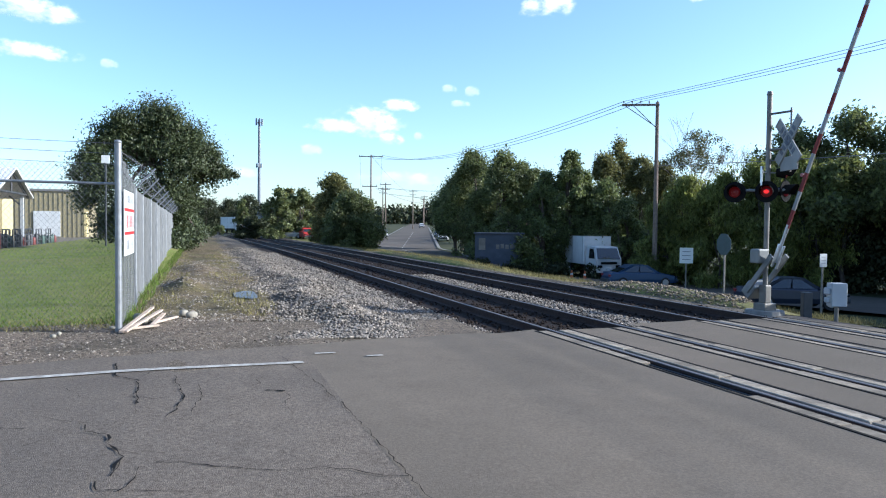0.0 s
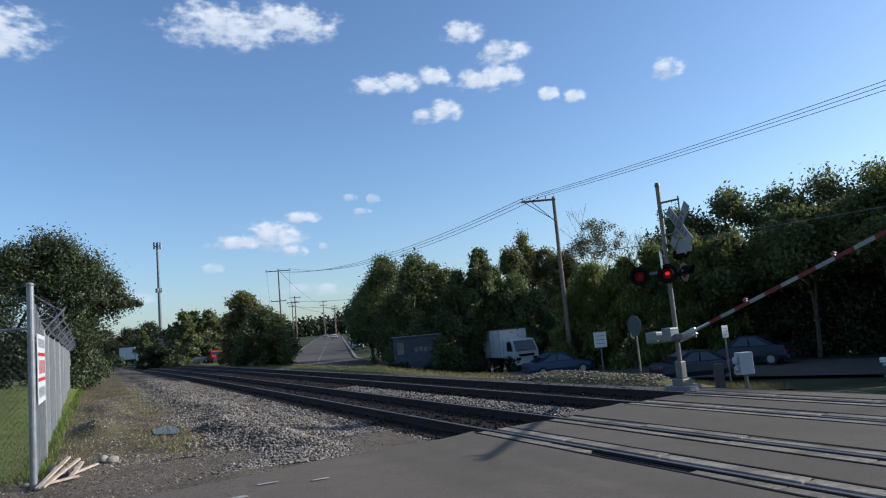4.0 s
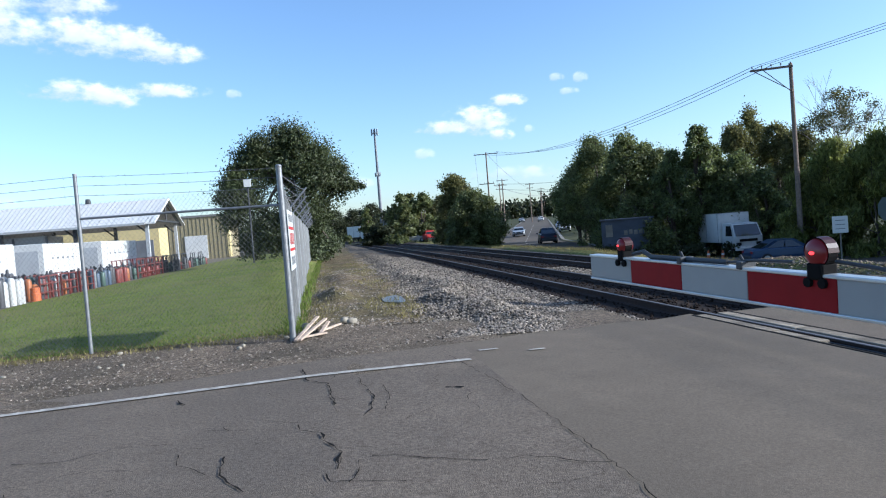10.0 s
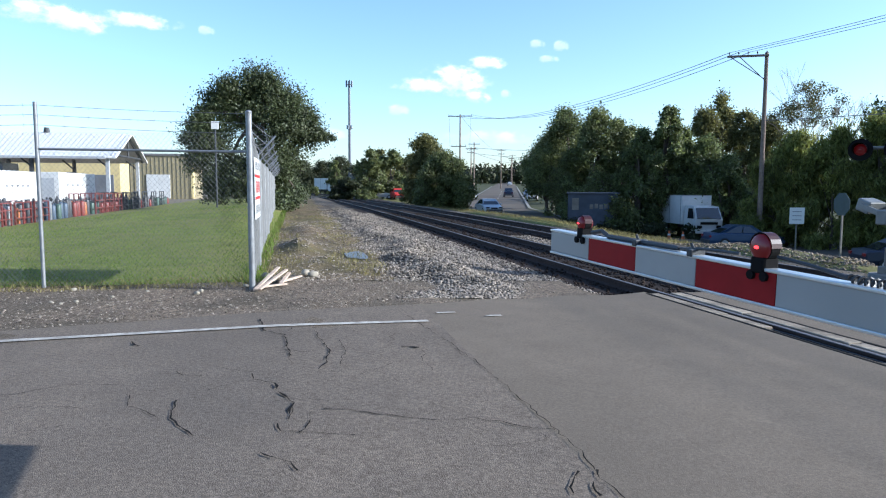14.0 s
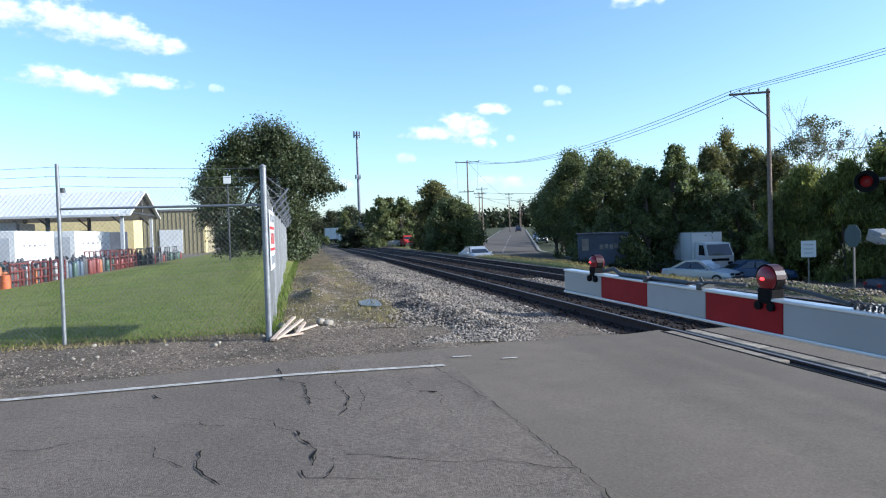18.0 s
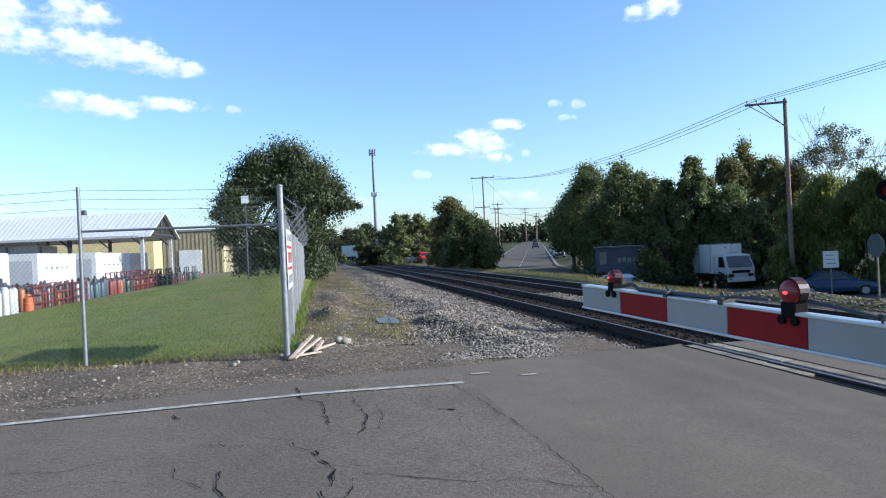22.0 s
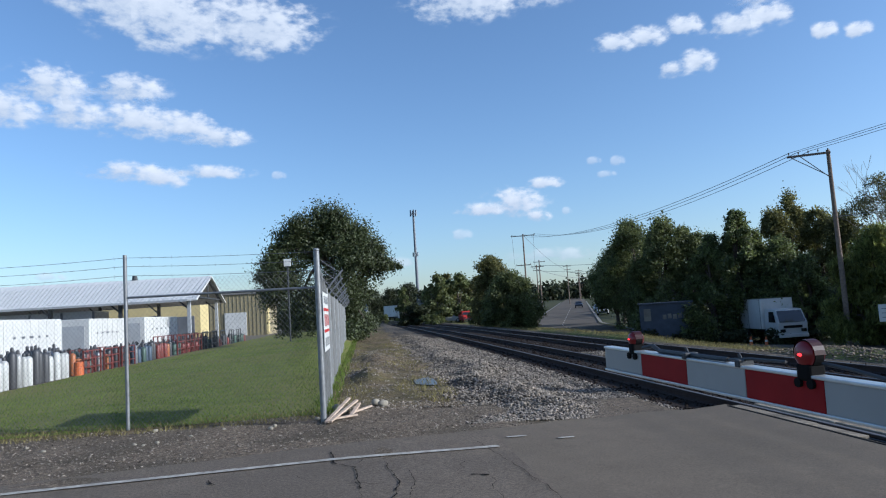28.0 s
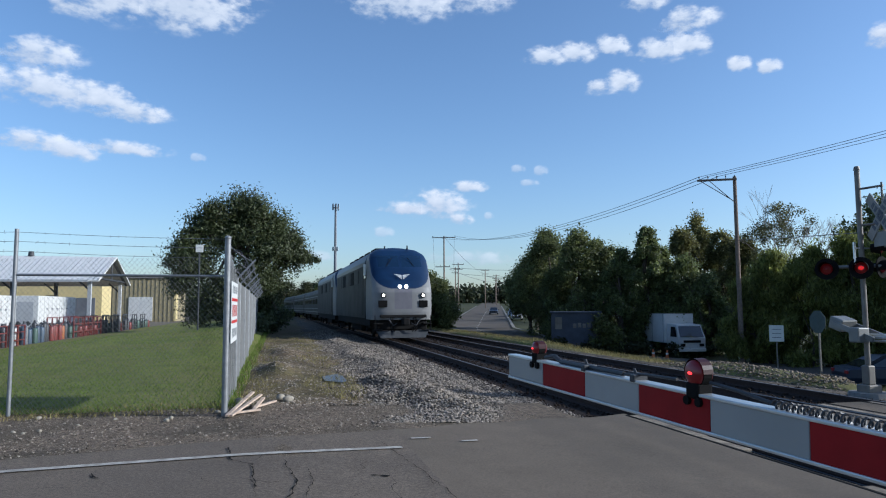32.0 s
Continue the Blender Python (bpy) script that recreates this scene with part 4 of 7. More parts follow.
for r, rad, lit in ((ARM_L - 0.33, 0.038, True), (ARM_L - 1.56, 0.05, True), (ARM_L - 3.6, 0.05, True)):
    lamp_parts(near_arm, r, 0.066 + 0.022 + rad, rad, lit)
bm = B()
for cable_pts, cable_r in (([(ARM_L - 0.42, 0.01, 0.085), (ARM_L - 0.5, 0.0, 0.1), (ARM_L - 0.56, 0.0, 0.078), (ARM_L - 1.1, 0, 0.08)], 0.011), ([(ARM_L - 1.1, 0, 0.08), (ARM_L - 1.25, 0, 0.095), (ARM_L - 1.44, 0, 0.1)], 0.006), ([(ARM_L - 1.62, 0, 0.11), (ARM_L - 1.75, 0, 0.1), (ARM_L - 1.92, 0, 0.078)], 0.007)):
    bm = B()
    tube(bm, cable_pts, cable_r, 8)
    part("cable", bm, M["cable"], near_arm, "black lamp cable")
bm = B()
hel = []
for i in range(0, 640):
    a = i * math.tau / 8
    hel.append((ARM_L - 1.9 - i * 0.0026, 0.013 * math.cos(a), 0.079 + 0.013 * math.sin(a)))
tube(bm, hel, 0.0042, 4)
part("coiled_cable", bm, M["cable"], near_arm, "coiled black cable along the arm")
for r in (ARM_L - 0.82, ARM_L - 1.2):
    bm = B()
    box(bm, (r, 0, 0.075), (0.03, 0.07, 0.03), bevel=0.005)
    rod(bm, (r, 0, 0.07), (r + 0.03, 0, 0.11), 0.006, seg=6)
    part("cable_clip", bm, M["steel_dark"], near_arm)

# ---------- the far crossing signal ----------
far_gate = thing("crossing_signal", Tp(12.3, 13.15, -0.2, 180), "railroad crossing signal mast with red lamps and gate", "crossing signal", "crossing gates")
# local x runs away from the road, the arm swings over it
bm = B()
rod(bm, (0, 0, 0), (0, 0, 4.85), 0.055, seg=14)
rod(bm, (0, 0, 4.85), (0, 0, 4.93), 0.07, 0.05, seg=14)
part("mast", bm, M["mast"], far_gate)
bm = B()
box(bm, (0, 0, 0.08), (0.34, 0.34, 0.2), bevel=0.02)
box(bm, (0, 0, 0.38), (0.19, 0.19, 0.42), bevel=0.03)
part("base", bm, M["mast"], far_gate, "cast mast base")
bm = B()
rod(bm, (0, 0, -0.25), (0, 0, 0.02), 0.45, 0.4, seg=16)
part("footing", bm, M["concrete"], far_gate, "rough concrete footing")
turn_face = pose(-0.11, 0.54, 0, 0, 0, 75)   # the boards stand off the mast on a bracket, facing along the road
cb = B()
for sg in (-1, 1):
    box(cb, (0, 0, 0), (1.22, 0.03, 0.23), pose(0.0, -0.09, 3.78, 0, sg * 48, 0), 0.004)
part("crossbuck", cb, M["old_shaded_white"], far_gate, "weathered white crossbuck boards", m=turn_face @ pose(0, 0, 0))
for sg in (-1, 1):
    bm = B()
    for k in range(6):
        box(bm, ((k - 2.5) * 0.13, -0.11, 0), (0.075, 0.006, 0.13), None, 0.0)
    part("lettering", bm, M["wall_grey"], far_gate, "dark letter bars on the board", m=turn_face @ pose(0, 0, 3.78, 0, sg * 48, 0))
bm = B()
box(bm, (0.0, -0.06, 3.28), (0.62, 0.03, 0.3), None, 0.004)
part("track_count_sign", bm, M["old_shaded_white"], far_gate, "small white plate under the crossbuck", m=turn_face)


def flasher(parent, m, lit, label):
    """A round flashing light: background disc, hooded housing and lens; it faces local -y."""
    bm = B()
    rod(bm, (0, 0, 0), (0, 0.02, 0), 0.27, seg=28)
    rod(bm, (0, 0.02, 0), (0, 0.22, 0), 0.15, 0.1, seg=16)
    fl = part("flasher", bm, M["black"], parent, label, m=m @ Matrix.Scale(0.88, 4))
    bm = B()
    ring = [(0.165 * math.cos(a), 0.165 * math.sin(a)) for a in [radians(-30 + i * 15) for i in range(17)]]
    for a, b in zip(ring[:-1], ring[1:]):
        d0, d1 = 0.2 + 0.1 * a[1] / 0.165, 0.2 + 0.1 * b[1] / 0.165
        poly(bm, [(a[0], 0, a[1]), (a[0], -d0, a[1]), (b[0], -d1, b[1]), (b[0], 0, b[1])])
    part("hood", bm, M["black"], fl, "black lamp hood")
    bm = B()
    ball(bm, (0, 0, 0), (0.14, 0.045, 0.14), 3)
    part("lens", bm, M["lens"], fl, "red lens", smooth=True)
    bm = B()
    ball(bm, (0.0, -0.03, 0), (0.07, 0.03, 0.06), 2)
    part("glow", bm, M["lens_lit" if lit else "lens"], fl, "glowing centre of the lens", smooth=True)
    return fl


bm = B()
rod(bm, (-0.45, 0, 2.72), (0.45, 0, 2.72), 0.035, seg=10)
box(bm, (0, 0, 2.72), (0.2, 0.2, 0.16), bevel=0.02)
part("light_crossarm", bm, M["silver"], far_gate, m=pose(0, 0, 0, 0, 0, 128))
for x, lit in ((-0.66, False), (0.0, True)):
    flasher(far_gate, pose(0, 0, 0, 0, 0, 128) @ pose(x, -0.18, 2.68), lit, "round red flashing light with black background")
for x, y, z, a in ((0.36, 0.12, 2.7, 68), (0.34, 0.2, 3.12, 95)):
    flasher(far_gate, pose(0, 0, 0, 0, 0, 128) @ pose(x, y, z, 0, 0, a), False, "flashing light turned to the side street")
bm = B()
for z in (4.42, 3.62):
    rod(bm, (0, 0, z), (-0.11, 0.54, z), 0.025, seg=8)
rod(bm, (-0.11, 0.5, 3.1), (-0.11, 0.5, 4.5), 0.02, seg=8)
part("sign_bracket", bm, M["mast"], far_gate)
bm = B()
box(bm, (0.0, 0.0, 3.12), (0.42, 0.03, 0.03))
box(bm, (0.2, 0.02, 3.0), (0.04, 0.04, 0.5))
part("bracket", bm, M["alu"], far_gate)
bm = B()
box(bm, (0.24, 0.05, 1.24), (0.3, 0.26, 0.32), bevel=0.03)
box(bm, (0.24, -0.09, 1.24), (0.23, 0.03, 0.26), bevel=0.01)
part("mechanism_housing", bm, M["silver"], far_gate, "silver gate mechanism housing")
# arm: swings in the plane across the road; local x of the arm points over the road
bm = B()
rod(bm, (-0.1, 0.0, 0), (0.8, 0.0, 0), 0.035, seg=12)
box(bm, (0.05, 0, 0.05), (0.55, 0.05, 0.05), bevel=0.01)
box(bm, (0.05, 0, -0.08), (0.55, 0.05, 0.05), bevel=0.01)
far_arm = part("arm", bm, M["alu"], far_gate, "red and white striped crossing arm", m=pose(0, 0, 0))
# band colours are dulled to hold the shade on this side
x, white = 6.6, True
while x > 0.7:
    a = max(x - 0.42, 0.6)
    bm = B()
    box(bm, ((a + x) / 2, 0, 0), (x - a - 0.001, 0.04, 0.078), bevel=0.004)
    part("stripe", bm, M["old_shaded_white" if white else "shaded_red"], far_arm, "white band in a dull tone for shade" if white else "red band in a dull tone for shade")
    x, white = a, not white
for r in (1.9, 4.1, 6.2):
    bm = B()
    rod(bm, (r, -0.03, 0.085), (r, 0.03, 0.085), 0.042, seg=16)
    box(bm, (r, 0, 0.05), (0.05, 0.05, 0.04))
    part("lamp", bm, M["lens"], far_arm, "small red arm lamp")
for off in (-0.22, 0.22):
    bm = B()
    box(bm, (-0.45, off, -0.02), (1.1, 0.05, 0.12), bevel=0.01)
    part("counterweight_arm", bm, M["silver"], far_arm, m=pose(0, 0, 0, 0, 18, 0))
bm = B()
box(bm, (-0.95, 0, -0.02), (0.36, 0.42, 0.28), bevel=0.03)
part("counterweight", bm, M["silver"], far_arm, "grey counterweight plates", m=pose(0, 0, 0, 0, 18, 0))

# relay box beside it
rb = thing("relay_box", Tp(11.6, 14.5, -0.42, 160), "small grey relay box on a post", "relay box")
bm = B()
box(bm, (0, 0, 0.62), (0.34, 0.24, 0.52), bevel=0.015)
part("body", bm, M["wall_house"], rb)
bm = B()
box(bm, (0.0, -0.128, 0.62), (0.27, 0.014, 0.45), bevel=0.005)
part("door", bm, M["silver"], rb, "pale door panel")
bm = B()
rod(bm, (0, 0, 0), (0, 0, 0.4), 0.045, seg=10)
part("post", bm, M["mast"], rb)
bm = B()
box(bm, (0.22, 0.0, 0.7), (0.1, 0.14, 0.16), bevel=0.03)
box(bm, (0.22, 0.0, 0.5), (0.09, 0.12, 0.12), bevel=0.03)
part("conduit_head", bm, M["wall_house"], rb)
bx = thing("junction_post", Tp(11.9, 13.95, -0.36, 160), "dark short junction post beside the relay box", "post")
bm = B()
box(bm, (0, 0, 0.3), (0.2, 0.16, 0.6), bevel=0.02)
part("body", bm, M["steel_dark"], bx)

# ---------- poles, wires, tower ----------
def pole_at(p, h, name="utility_pole", label="weathered wooden utility pole with crossarm"):
    t = thing(name, Matrix.Translation(p), label, "utility pole", "utility poles along the street")
    bm = B()
    rod(bm, (0, 0, -0.5), (0, 0, h), 0.17, 0.11, 12)
    part("pole", bm, M["wood_pole"], t)
    return t


def crossarm(t, z, a, ln, off=0.0, braces=True, pins=4):
    way = pose(0, 0, 0, 0, 0, a)
    bm = B()
    box(bm, (off, -0.15, z), (ln, 0.1, 0.13), bevel=0.01)
    part("crossarm", bm, M["wood_pole"], t, m=way)
    for i in range(pins):
        x = off - ln / 2 + 0.12 + (ln - 0.24) * i / max(1, pins - 1)
        bm = B()
        rod(bm, (x, -0.15, z + 0.06), (x, -0.15, z + 0.2), 0.02, seg=6)
        rod(bm, (x, -0.15, z + 0.16), (x, -0.15, z + 0.27), 0.05, 0.035, seg=10)
        part("insulator", bm, M["steel_dark"], t, m=way)
    if braces:
        for dx in (0.35, 0.75):
            bm = B()
            rod(bm, (off - ln * dx * 0.55, -0.15, z - 0.05), (0, -0.13, z - 1.65 + dx * 0.2), 0.025, seg=6)
            part("brace", bm, M["wood_pole"], t, m=way)


POLE1 = Vector((9.42, 46.9, -1.75))
p1 = pole_at(POLE1, 11.75)
crossarm(p1, 11.55, 0, 2.4, -1.1, True, 5)
POLE2 = Vector((-25.4, 115, -1.6))
p2 = pole_at(POLE2, 15.6, label="tall wooden utility pole with two crossarms")
crossarm(p2, 15.3, 4, 4.2, 0, False, 3)
crossarm(p2, 10.2, 4, 2.6, -0.2, False, 4)
for x in (-1.9, 1.9):
    bm = B()
    rod(bm, (x, -0.15, 15.3), (x * 0.9, -0.1, 9.6), 0.02, seg=4)
    part("guy_wire", bm, M["barb"], p2)
FARP = [((-30.5, 152), 11.5), ((-36, 175), 11.5), ((-33, 205), 12), ((-38, 262), 12), ((-47, 330), 12), ((-22, 200), 10), ((-44, 300), 12), ((-52, 390), 12)]
for (x, y), h in FARP:
    s, n = to_sn(x, y)
    p = pole_at(Vector((x, y, ground_z(s, n))), h)
    crossarm(p, h - 0.4, 8, 2.6, 0, False, 3)
    crossarm(p, h - 1.5, 8, 2.0, 0, False, 2)


def wire(name, a, b, sag, r=0.012, label="dark overhead wire between the poles", group="overhead wires"):
    a, b = Vector(a), Vector(b)
    pts = []
    for i in range(25):
        f = i / 24
        p = a.lerp(b, f)
        p.z -= sag * 4 * f * (1 - f)
        pts.append(p)
    bm = B()
    tube(bm, pts, r, 5)
    return solid(name, bm, M["barb"], label, "wire", group=group)


A1 = [POLE1 + Vector((x, -0.15, 11.8)) for x in (-2.15, -1.65, -0.95, -0.25)]
A2 = [POLE2 + Vector((x, -0.15, 15.55)) for x in (-1.95, 0.0, 1.9, 2.0)]
for i in range(3):
    wire("overhead_wire", A1[i], A2[i], 2.0, 0.02)
    wire("overhead_wire", A1[i], Vector((30 + i * 0.9, 3.0, 10.0)), 0.55, 0.014)
wire("overhead_wire", POLE1 + Vector((0, 0, 7.6)), Vector((34, 20, 6.2)), 0.5, 0.02, "thick low telephone cable between poles")
wire("overhead_wire", POLE2 + Vector((0, 0, 15.5)), Vector((-33, 205, 11.6)), 1.0, 0.03)
wire("overhead_wire", POLE2 + Vector((1, 0, 9.8)), Vector((-22, 200, 9.4)), 1.5, 0.04)
wire("overhead_wire", Vector((-33, 205, 11)), Vector((-22, 200, 9.5)), 0.3, 0.05)
wire("overhead_wire", Vector((-30.5, 152, 10.5)), Vector((-5, 150, 10.2)), 0.6, 0.035)
wire("overhead_wire", Vector((-36, 175, 10.5)), Vector((-2, 170, 9.0)), 0.8, 0.035)

tw = thing("cell_tower", Matrix.Translation((-87.9, 220, -0.4)), "slim dark monopole cell tower with antennas", "cell tower")
bm = B()
rod(bm, (0, 0, 0), (0, 0, 37), 0.62, 0.36, 14)
part("pole", bm, M["tower"], tw)
for z, k, r in ((36.6, 6, 1.1), (22.0, 4, 0.9)):
    bm = B()
    for i in range(12):
        a0, a1 = i * math.tau / 12, (i + 1) * math.tau / 12
        rod(bm, (r * math.cos(a0), r * math.sin(a0), z), (r * math.cos(a1), r * math.sin(a1), z), 0.06, seg=5)
    for i in range(k):
        a = i * math.tau / k
        rod(bm, (0, 0, z), (r * math.cos(a), r * math.sin(a), z), 0.06, seg=5)
    part("platform", bm, M["tower"], tw)
    for i in range(k):
        a = i * math.tau / k
        bm = B()
        box(bm, (r * math.cos(a), r * math.sin(a), z + 0.3), (0.35, 0.35, 2.2 if z > 30 else 1.4), bevel=0.03)
        part("antenna", bm, M["car_silver"] if i % 3 == 0 else M["tower"], tw)

# ---------- the chain-link fence ----------
def chain_panel(fence, a, b, z0, z1, pitch=0.062, r=0.0021):
    """Woven wire between two posts: two sets of slanting wires."""
    a, b = Vector(a), Vector(b)
    ln = (b - a).length
    w = (b - a).normalized()
    side = Vector((-w.y, w.x, 0))
    h = z1 - z0
    vs, fs = [], []

    def seg(u0, v0, u1, v1, dep):
        p, q = a + w * u0 + Vector((0, 0, z0 + v0)) + side * dep, a + w * u1 + Vector((0, 0, z0 + v1)) - side * dep
        dirv = (q - p).normalized()
        x = dirv.cross(side).normalized() * r
        y = side * r
        i = len(vs)
        for c in (p, q):
            vs.extend((c + x, c - x * 0.5 + y * 0.87, c - x * 0.5 - y * 0.87))
        for k in range(3):
            j = (k + 1) % 3
            fs.append((i + k, i + j, i + 3 + j, i + 3 + k))

    slope = 1.08
    u = -h / slope
    while u < ln:
        for flip in (False, True):
            u0, v0, u1, v1 = u, 0.0, u + h / slope, h
            if u0 < 0:
                v0, u0 = -u * slope, 0.0
            if u1 > ln:
                v1, u1 = (ln - u) * slope, ln
            if v1 - v0 > 0.02:
                if flip:
                    u0, u1 = ln - u0, ln - u1
                seg(u0, v0, u1, v1, 0.003)
        u += pitch
    return part("chain_mesh", raw("chain_mesh", vs, fs, M["wire"]), None, fence, "galvanised chain-link wire")


def post(fence, p, h, r, cap=True, m="galv"):
    bm = B()
    rod(bm, (p[0], p[1], p[2] - 0.1), (p[0], p[1], p[2] + h), r, seg=14)
    if cap:
        ball(bm, (p[0], p[1], p[2] + h), (r * 1.15, r * 1.15, r * 0.8), 2)
    return part("post", bm, M[m], fence)


CORNER = Vector((-5.16, 10.3, 0))
LINE = Vector((-8.46, 9.5, 0))
step = (LINE - CORNER)
front = thing("chain_link_fence", Matrix(), "chain-link fence with barbed wire along the lawn", "fence", "chain-link fences")
post(front, CORNER, 2.82, 0.048)
stations = [CORNER + step * i for i in range(7)]
for p in stations[1:]:
    post(front, p, 2.98, 0.032, False)
for i in range(6):
    a, b = stations[i], stations[i + 1]
    chain_panel(front, a, b, 0.04, 2.5, 0.082, 0.0018)
bm = B()
rod(bm, stations[0] + Vector((0, 0, 2.2)), stations[1] + Vector((0, 0, 2.24)), 0.02, seg=10)
part("brace_rail", bm, M["galv"], front)
for p, q in ((stations[0], 2.0), (stations[0], 1.3), (stations[0], 0.6)):
    bm = B()
    rod(bm, p + Vector((0, 0, q)), p + Vector((0, 0, q + 0.03)), 0.053, seg=14)
    part("tension_band", bm, M["galv"], front)


def barbed(fence, a, b, r=0.004):
    a, b = Vector(a), Vector(b)
    bm = B()
    ln = (b - a).length
    k = int(ln / 0.13)
    pts = [a.lerp(b, i / 8) + Vector((0, 0, -0.02 * math.sin(math.pi * i / 8))) for i in range(9)]
    tube(bm, pts, r, 4)
    rr = random.Random(int(ln * 100))
    for i in range(k):
        p = a.lerp(b, (i + 0.5) / k) + Vector((0, 0, -0.02 * math.sin(math.pi * (i + 0.5) / k)))
        o = Vector((rr.uniform(-1, 1), rr.uniform(-1, 1), rr.uniform(-1, 1))).normalized() * 0.03
        rod(bm, p - o, p + o, r * 0.7, seg=3)
    return part("barbed_wire", bm, M["barb"], fence)


for z in (2.62, 2.78, 2.93):
    for i in range(6):
        za = z if i else z - 0.13
        barbed(front, stations[i] + Vector((0, 0, za)), stations[i + 1] + Vector((0, 0, z)))

side_f = thing("chain_link_fence", Matrix(), "tall chain-link fence with leaning barbed-wire arms beside the tracks", "fence", "chain-link fences")
F0 = to_sn(CORNER.x, CORNER.y)
bays = 12
fp = [T(F0[0] + 3.05 * i, F0[1] - 0.05 * i + (0.03 * math.sin(i * 2.1)), 0) for i in range(bays + 1)]
for i, p in enumerate(fp[1:]):
    post(side_f, p, 2.3, 0.03, False)
    bm = B()
    rod(bm, p + Vector((0, 0, 2.28)), p + T(0, 0.36, 2.68), 0.018, seg=6)
    part("barb_arm", bm, M["galv"], side_f)
for i in range(bays):
    if i:
        chain_panel(side_f, fp[i], fp[i + 1], 0.03, 2.28, 0.062, 0.0021)
    else:                            # the first bay steps down from the tall corner post
        for j in range(5):
            chain_panel(side_f, fp[0].lerp(fp[1], j / 5), fp[0].lerp(fp[1], (j + 1) / 5), 0.03, 2.7 - 0.084 * j, 0.062, 0.0021)
    for k in range(3):
        f = (k + 0.6) / 3
        top0 = Vector((0, 0, 2.45 + 0.13 * k)) if i == 0 else T(0, 0.36 * f, 2.28 + 0.4 * f)
        barbed(side_f, fp[i] + top0, fp[i + 1] + T(0, 0.36 * f, 2.28 + 0.4 * f))
    # loose concertina strands
    bm = B()
    rr = random.Random(40 + i)
    coil = []
    for j in range(40):
        f = j / 39
        c = fp[i].lerp(fp[i + 1], f) + Vector((0, 0, 2.5))
        a = f * math.tau * 3 + rr.uniform(-0.2, 0.2)
        coil.append(c + T(0, 0.13 * math.cos(a) + 0.12, 0.15 * math.sin(a)))
    tube(bm, coil, 0.003, 4)
    part("barbed_coil", bm, M["barb"], side_f)

# warning sign on the side fence
sg = thing("fence_sign", Tp(F0[0] + 0.95, F0[1] + 0.06, 0), "white sign with red band and illegible lettering on the fence", "sign")
bm = B()
box(bm, (0, 0, 1.62), (0.012, 1.55, 1.02), bevel=0.002)
part("board", bm, M["sign_white"], sg)
for z in (1.83, 1.46):
    bm = B()
    box(bm, (0.009, 0, z), (0.004, 1.5, 0.05))
    part("red_line", bm, M["red"], sg)
for z, k, w, hh, mt in ((2.0, 7, 0.05, 0.13, "wall_grey"), (1.645, 6, 0.09, 0.2, "red"), (1.27, 7, 0.05, 0.15, "wall_grey")):
    for i in range(k):
        bm = B()
        box(bm, (0.0095, (i - (k - 1) / 2) * 1.36 / k, z), (0.003, w * (0.6 + 0.4 * ((i * 7) % 3) / 2), hh))
        part("letter_bar", bm, M[mt], sg)

# floodlight panel behind the fence
fl = thing("yard_lamp", Tp(38.0, -3.35, 0.5), "small square lamp head on a thin pole in the lawn", "lamp")
bm = B()
rod(bm, (0, 0, -0.1), (0, 0, 4.2), 0.045, seg=8)
part("pole", bm, M["steel_dark"], fl)
bm = B()
box(bm, (0, -0.05, 4.34), (0.38, 0.08, 0.4), bevel=0.01)
part("lamp_head", bm, M["white"], fl, "white lamp head")


# ---------- the train ----------
def wheelset(bogie, y, r=0.51):
    for x in (-0.75, 0.75):
        bm = B()
        rod(bm, (x - 0.06, y, r), (x + 0.06, y, r), r, seg=24)
        part("wheel", bm, M["train_dark"], bogie, "steel wheel")


def bogie(parent, y):
    bm = B()
    for x in (-1.0, 1.0):
        box(bm, (x, y, 0.62), (0.16, 2.9, 0.3), bevel=0.03)
        for k in (-1.35, 1.35):
            box(bm, (x, y + k, 0.52), (0.22, 0.4, 0.42), bevel=0.03)
        box(bm, (x, y, 0.75), (0.2, 0.7, 0.4), bevel=0.03)
    box(bm, (0, y, 0.7), (1.9, 0.6, 0.3), bevel=0.03)
    b = part("bogie", bm, M["train_dark"], parent, "dark bogie frame")
    wheelset(b, y - 1.35)
    wheelset(b, y + 1.35)


def section(y, top, half, floor_z, shoulder):
    """A rounded body section."""
    pts = [(-half, y, floor_z), (-half, y, shoulder)]
    for i in range(1, 8):
        a = math.pi - i * math.pi / 8
        pts.append((half * 0.98 * math.cos(a), y, shoulder + (top - shoulder) * math.sin(a) ** 0.8))
    pts += [(half, y, shoulder), (half, y, floor_z)]
    return pts


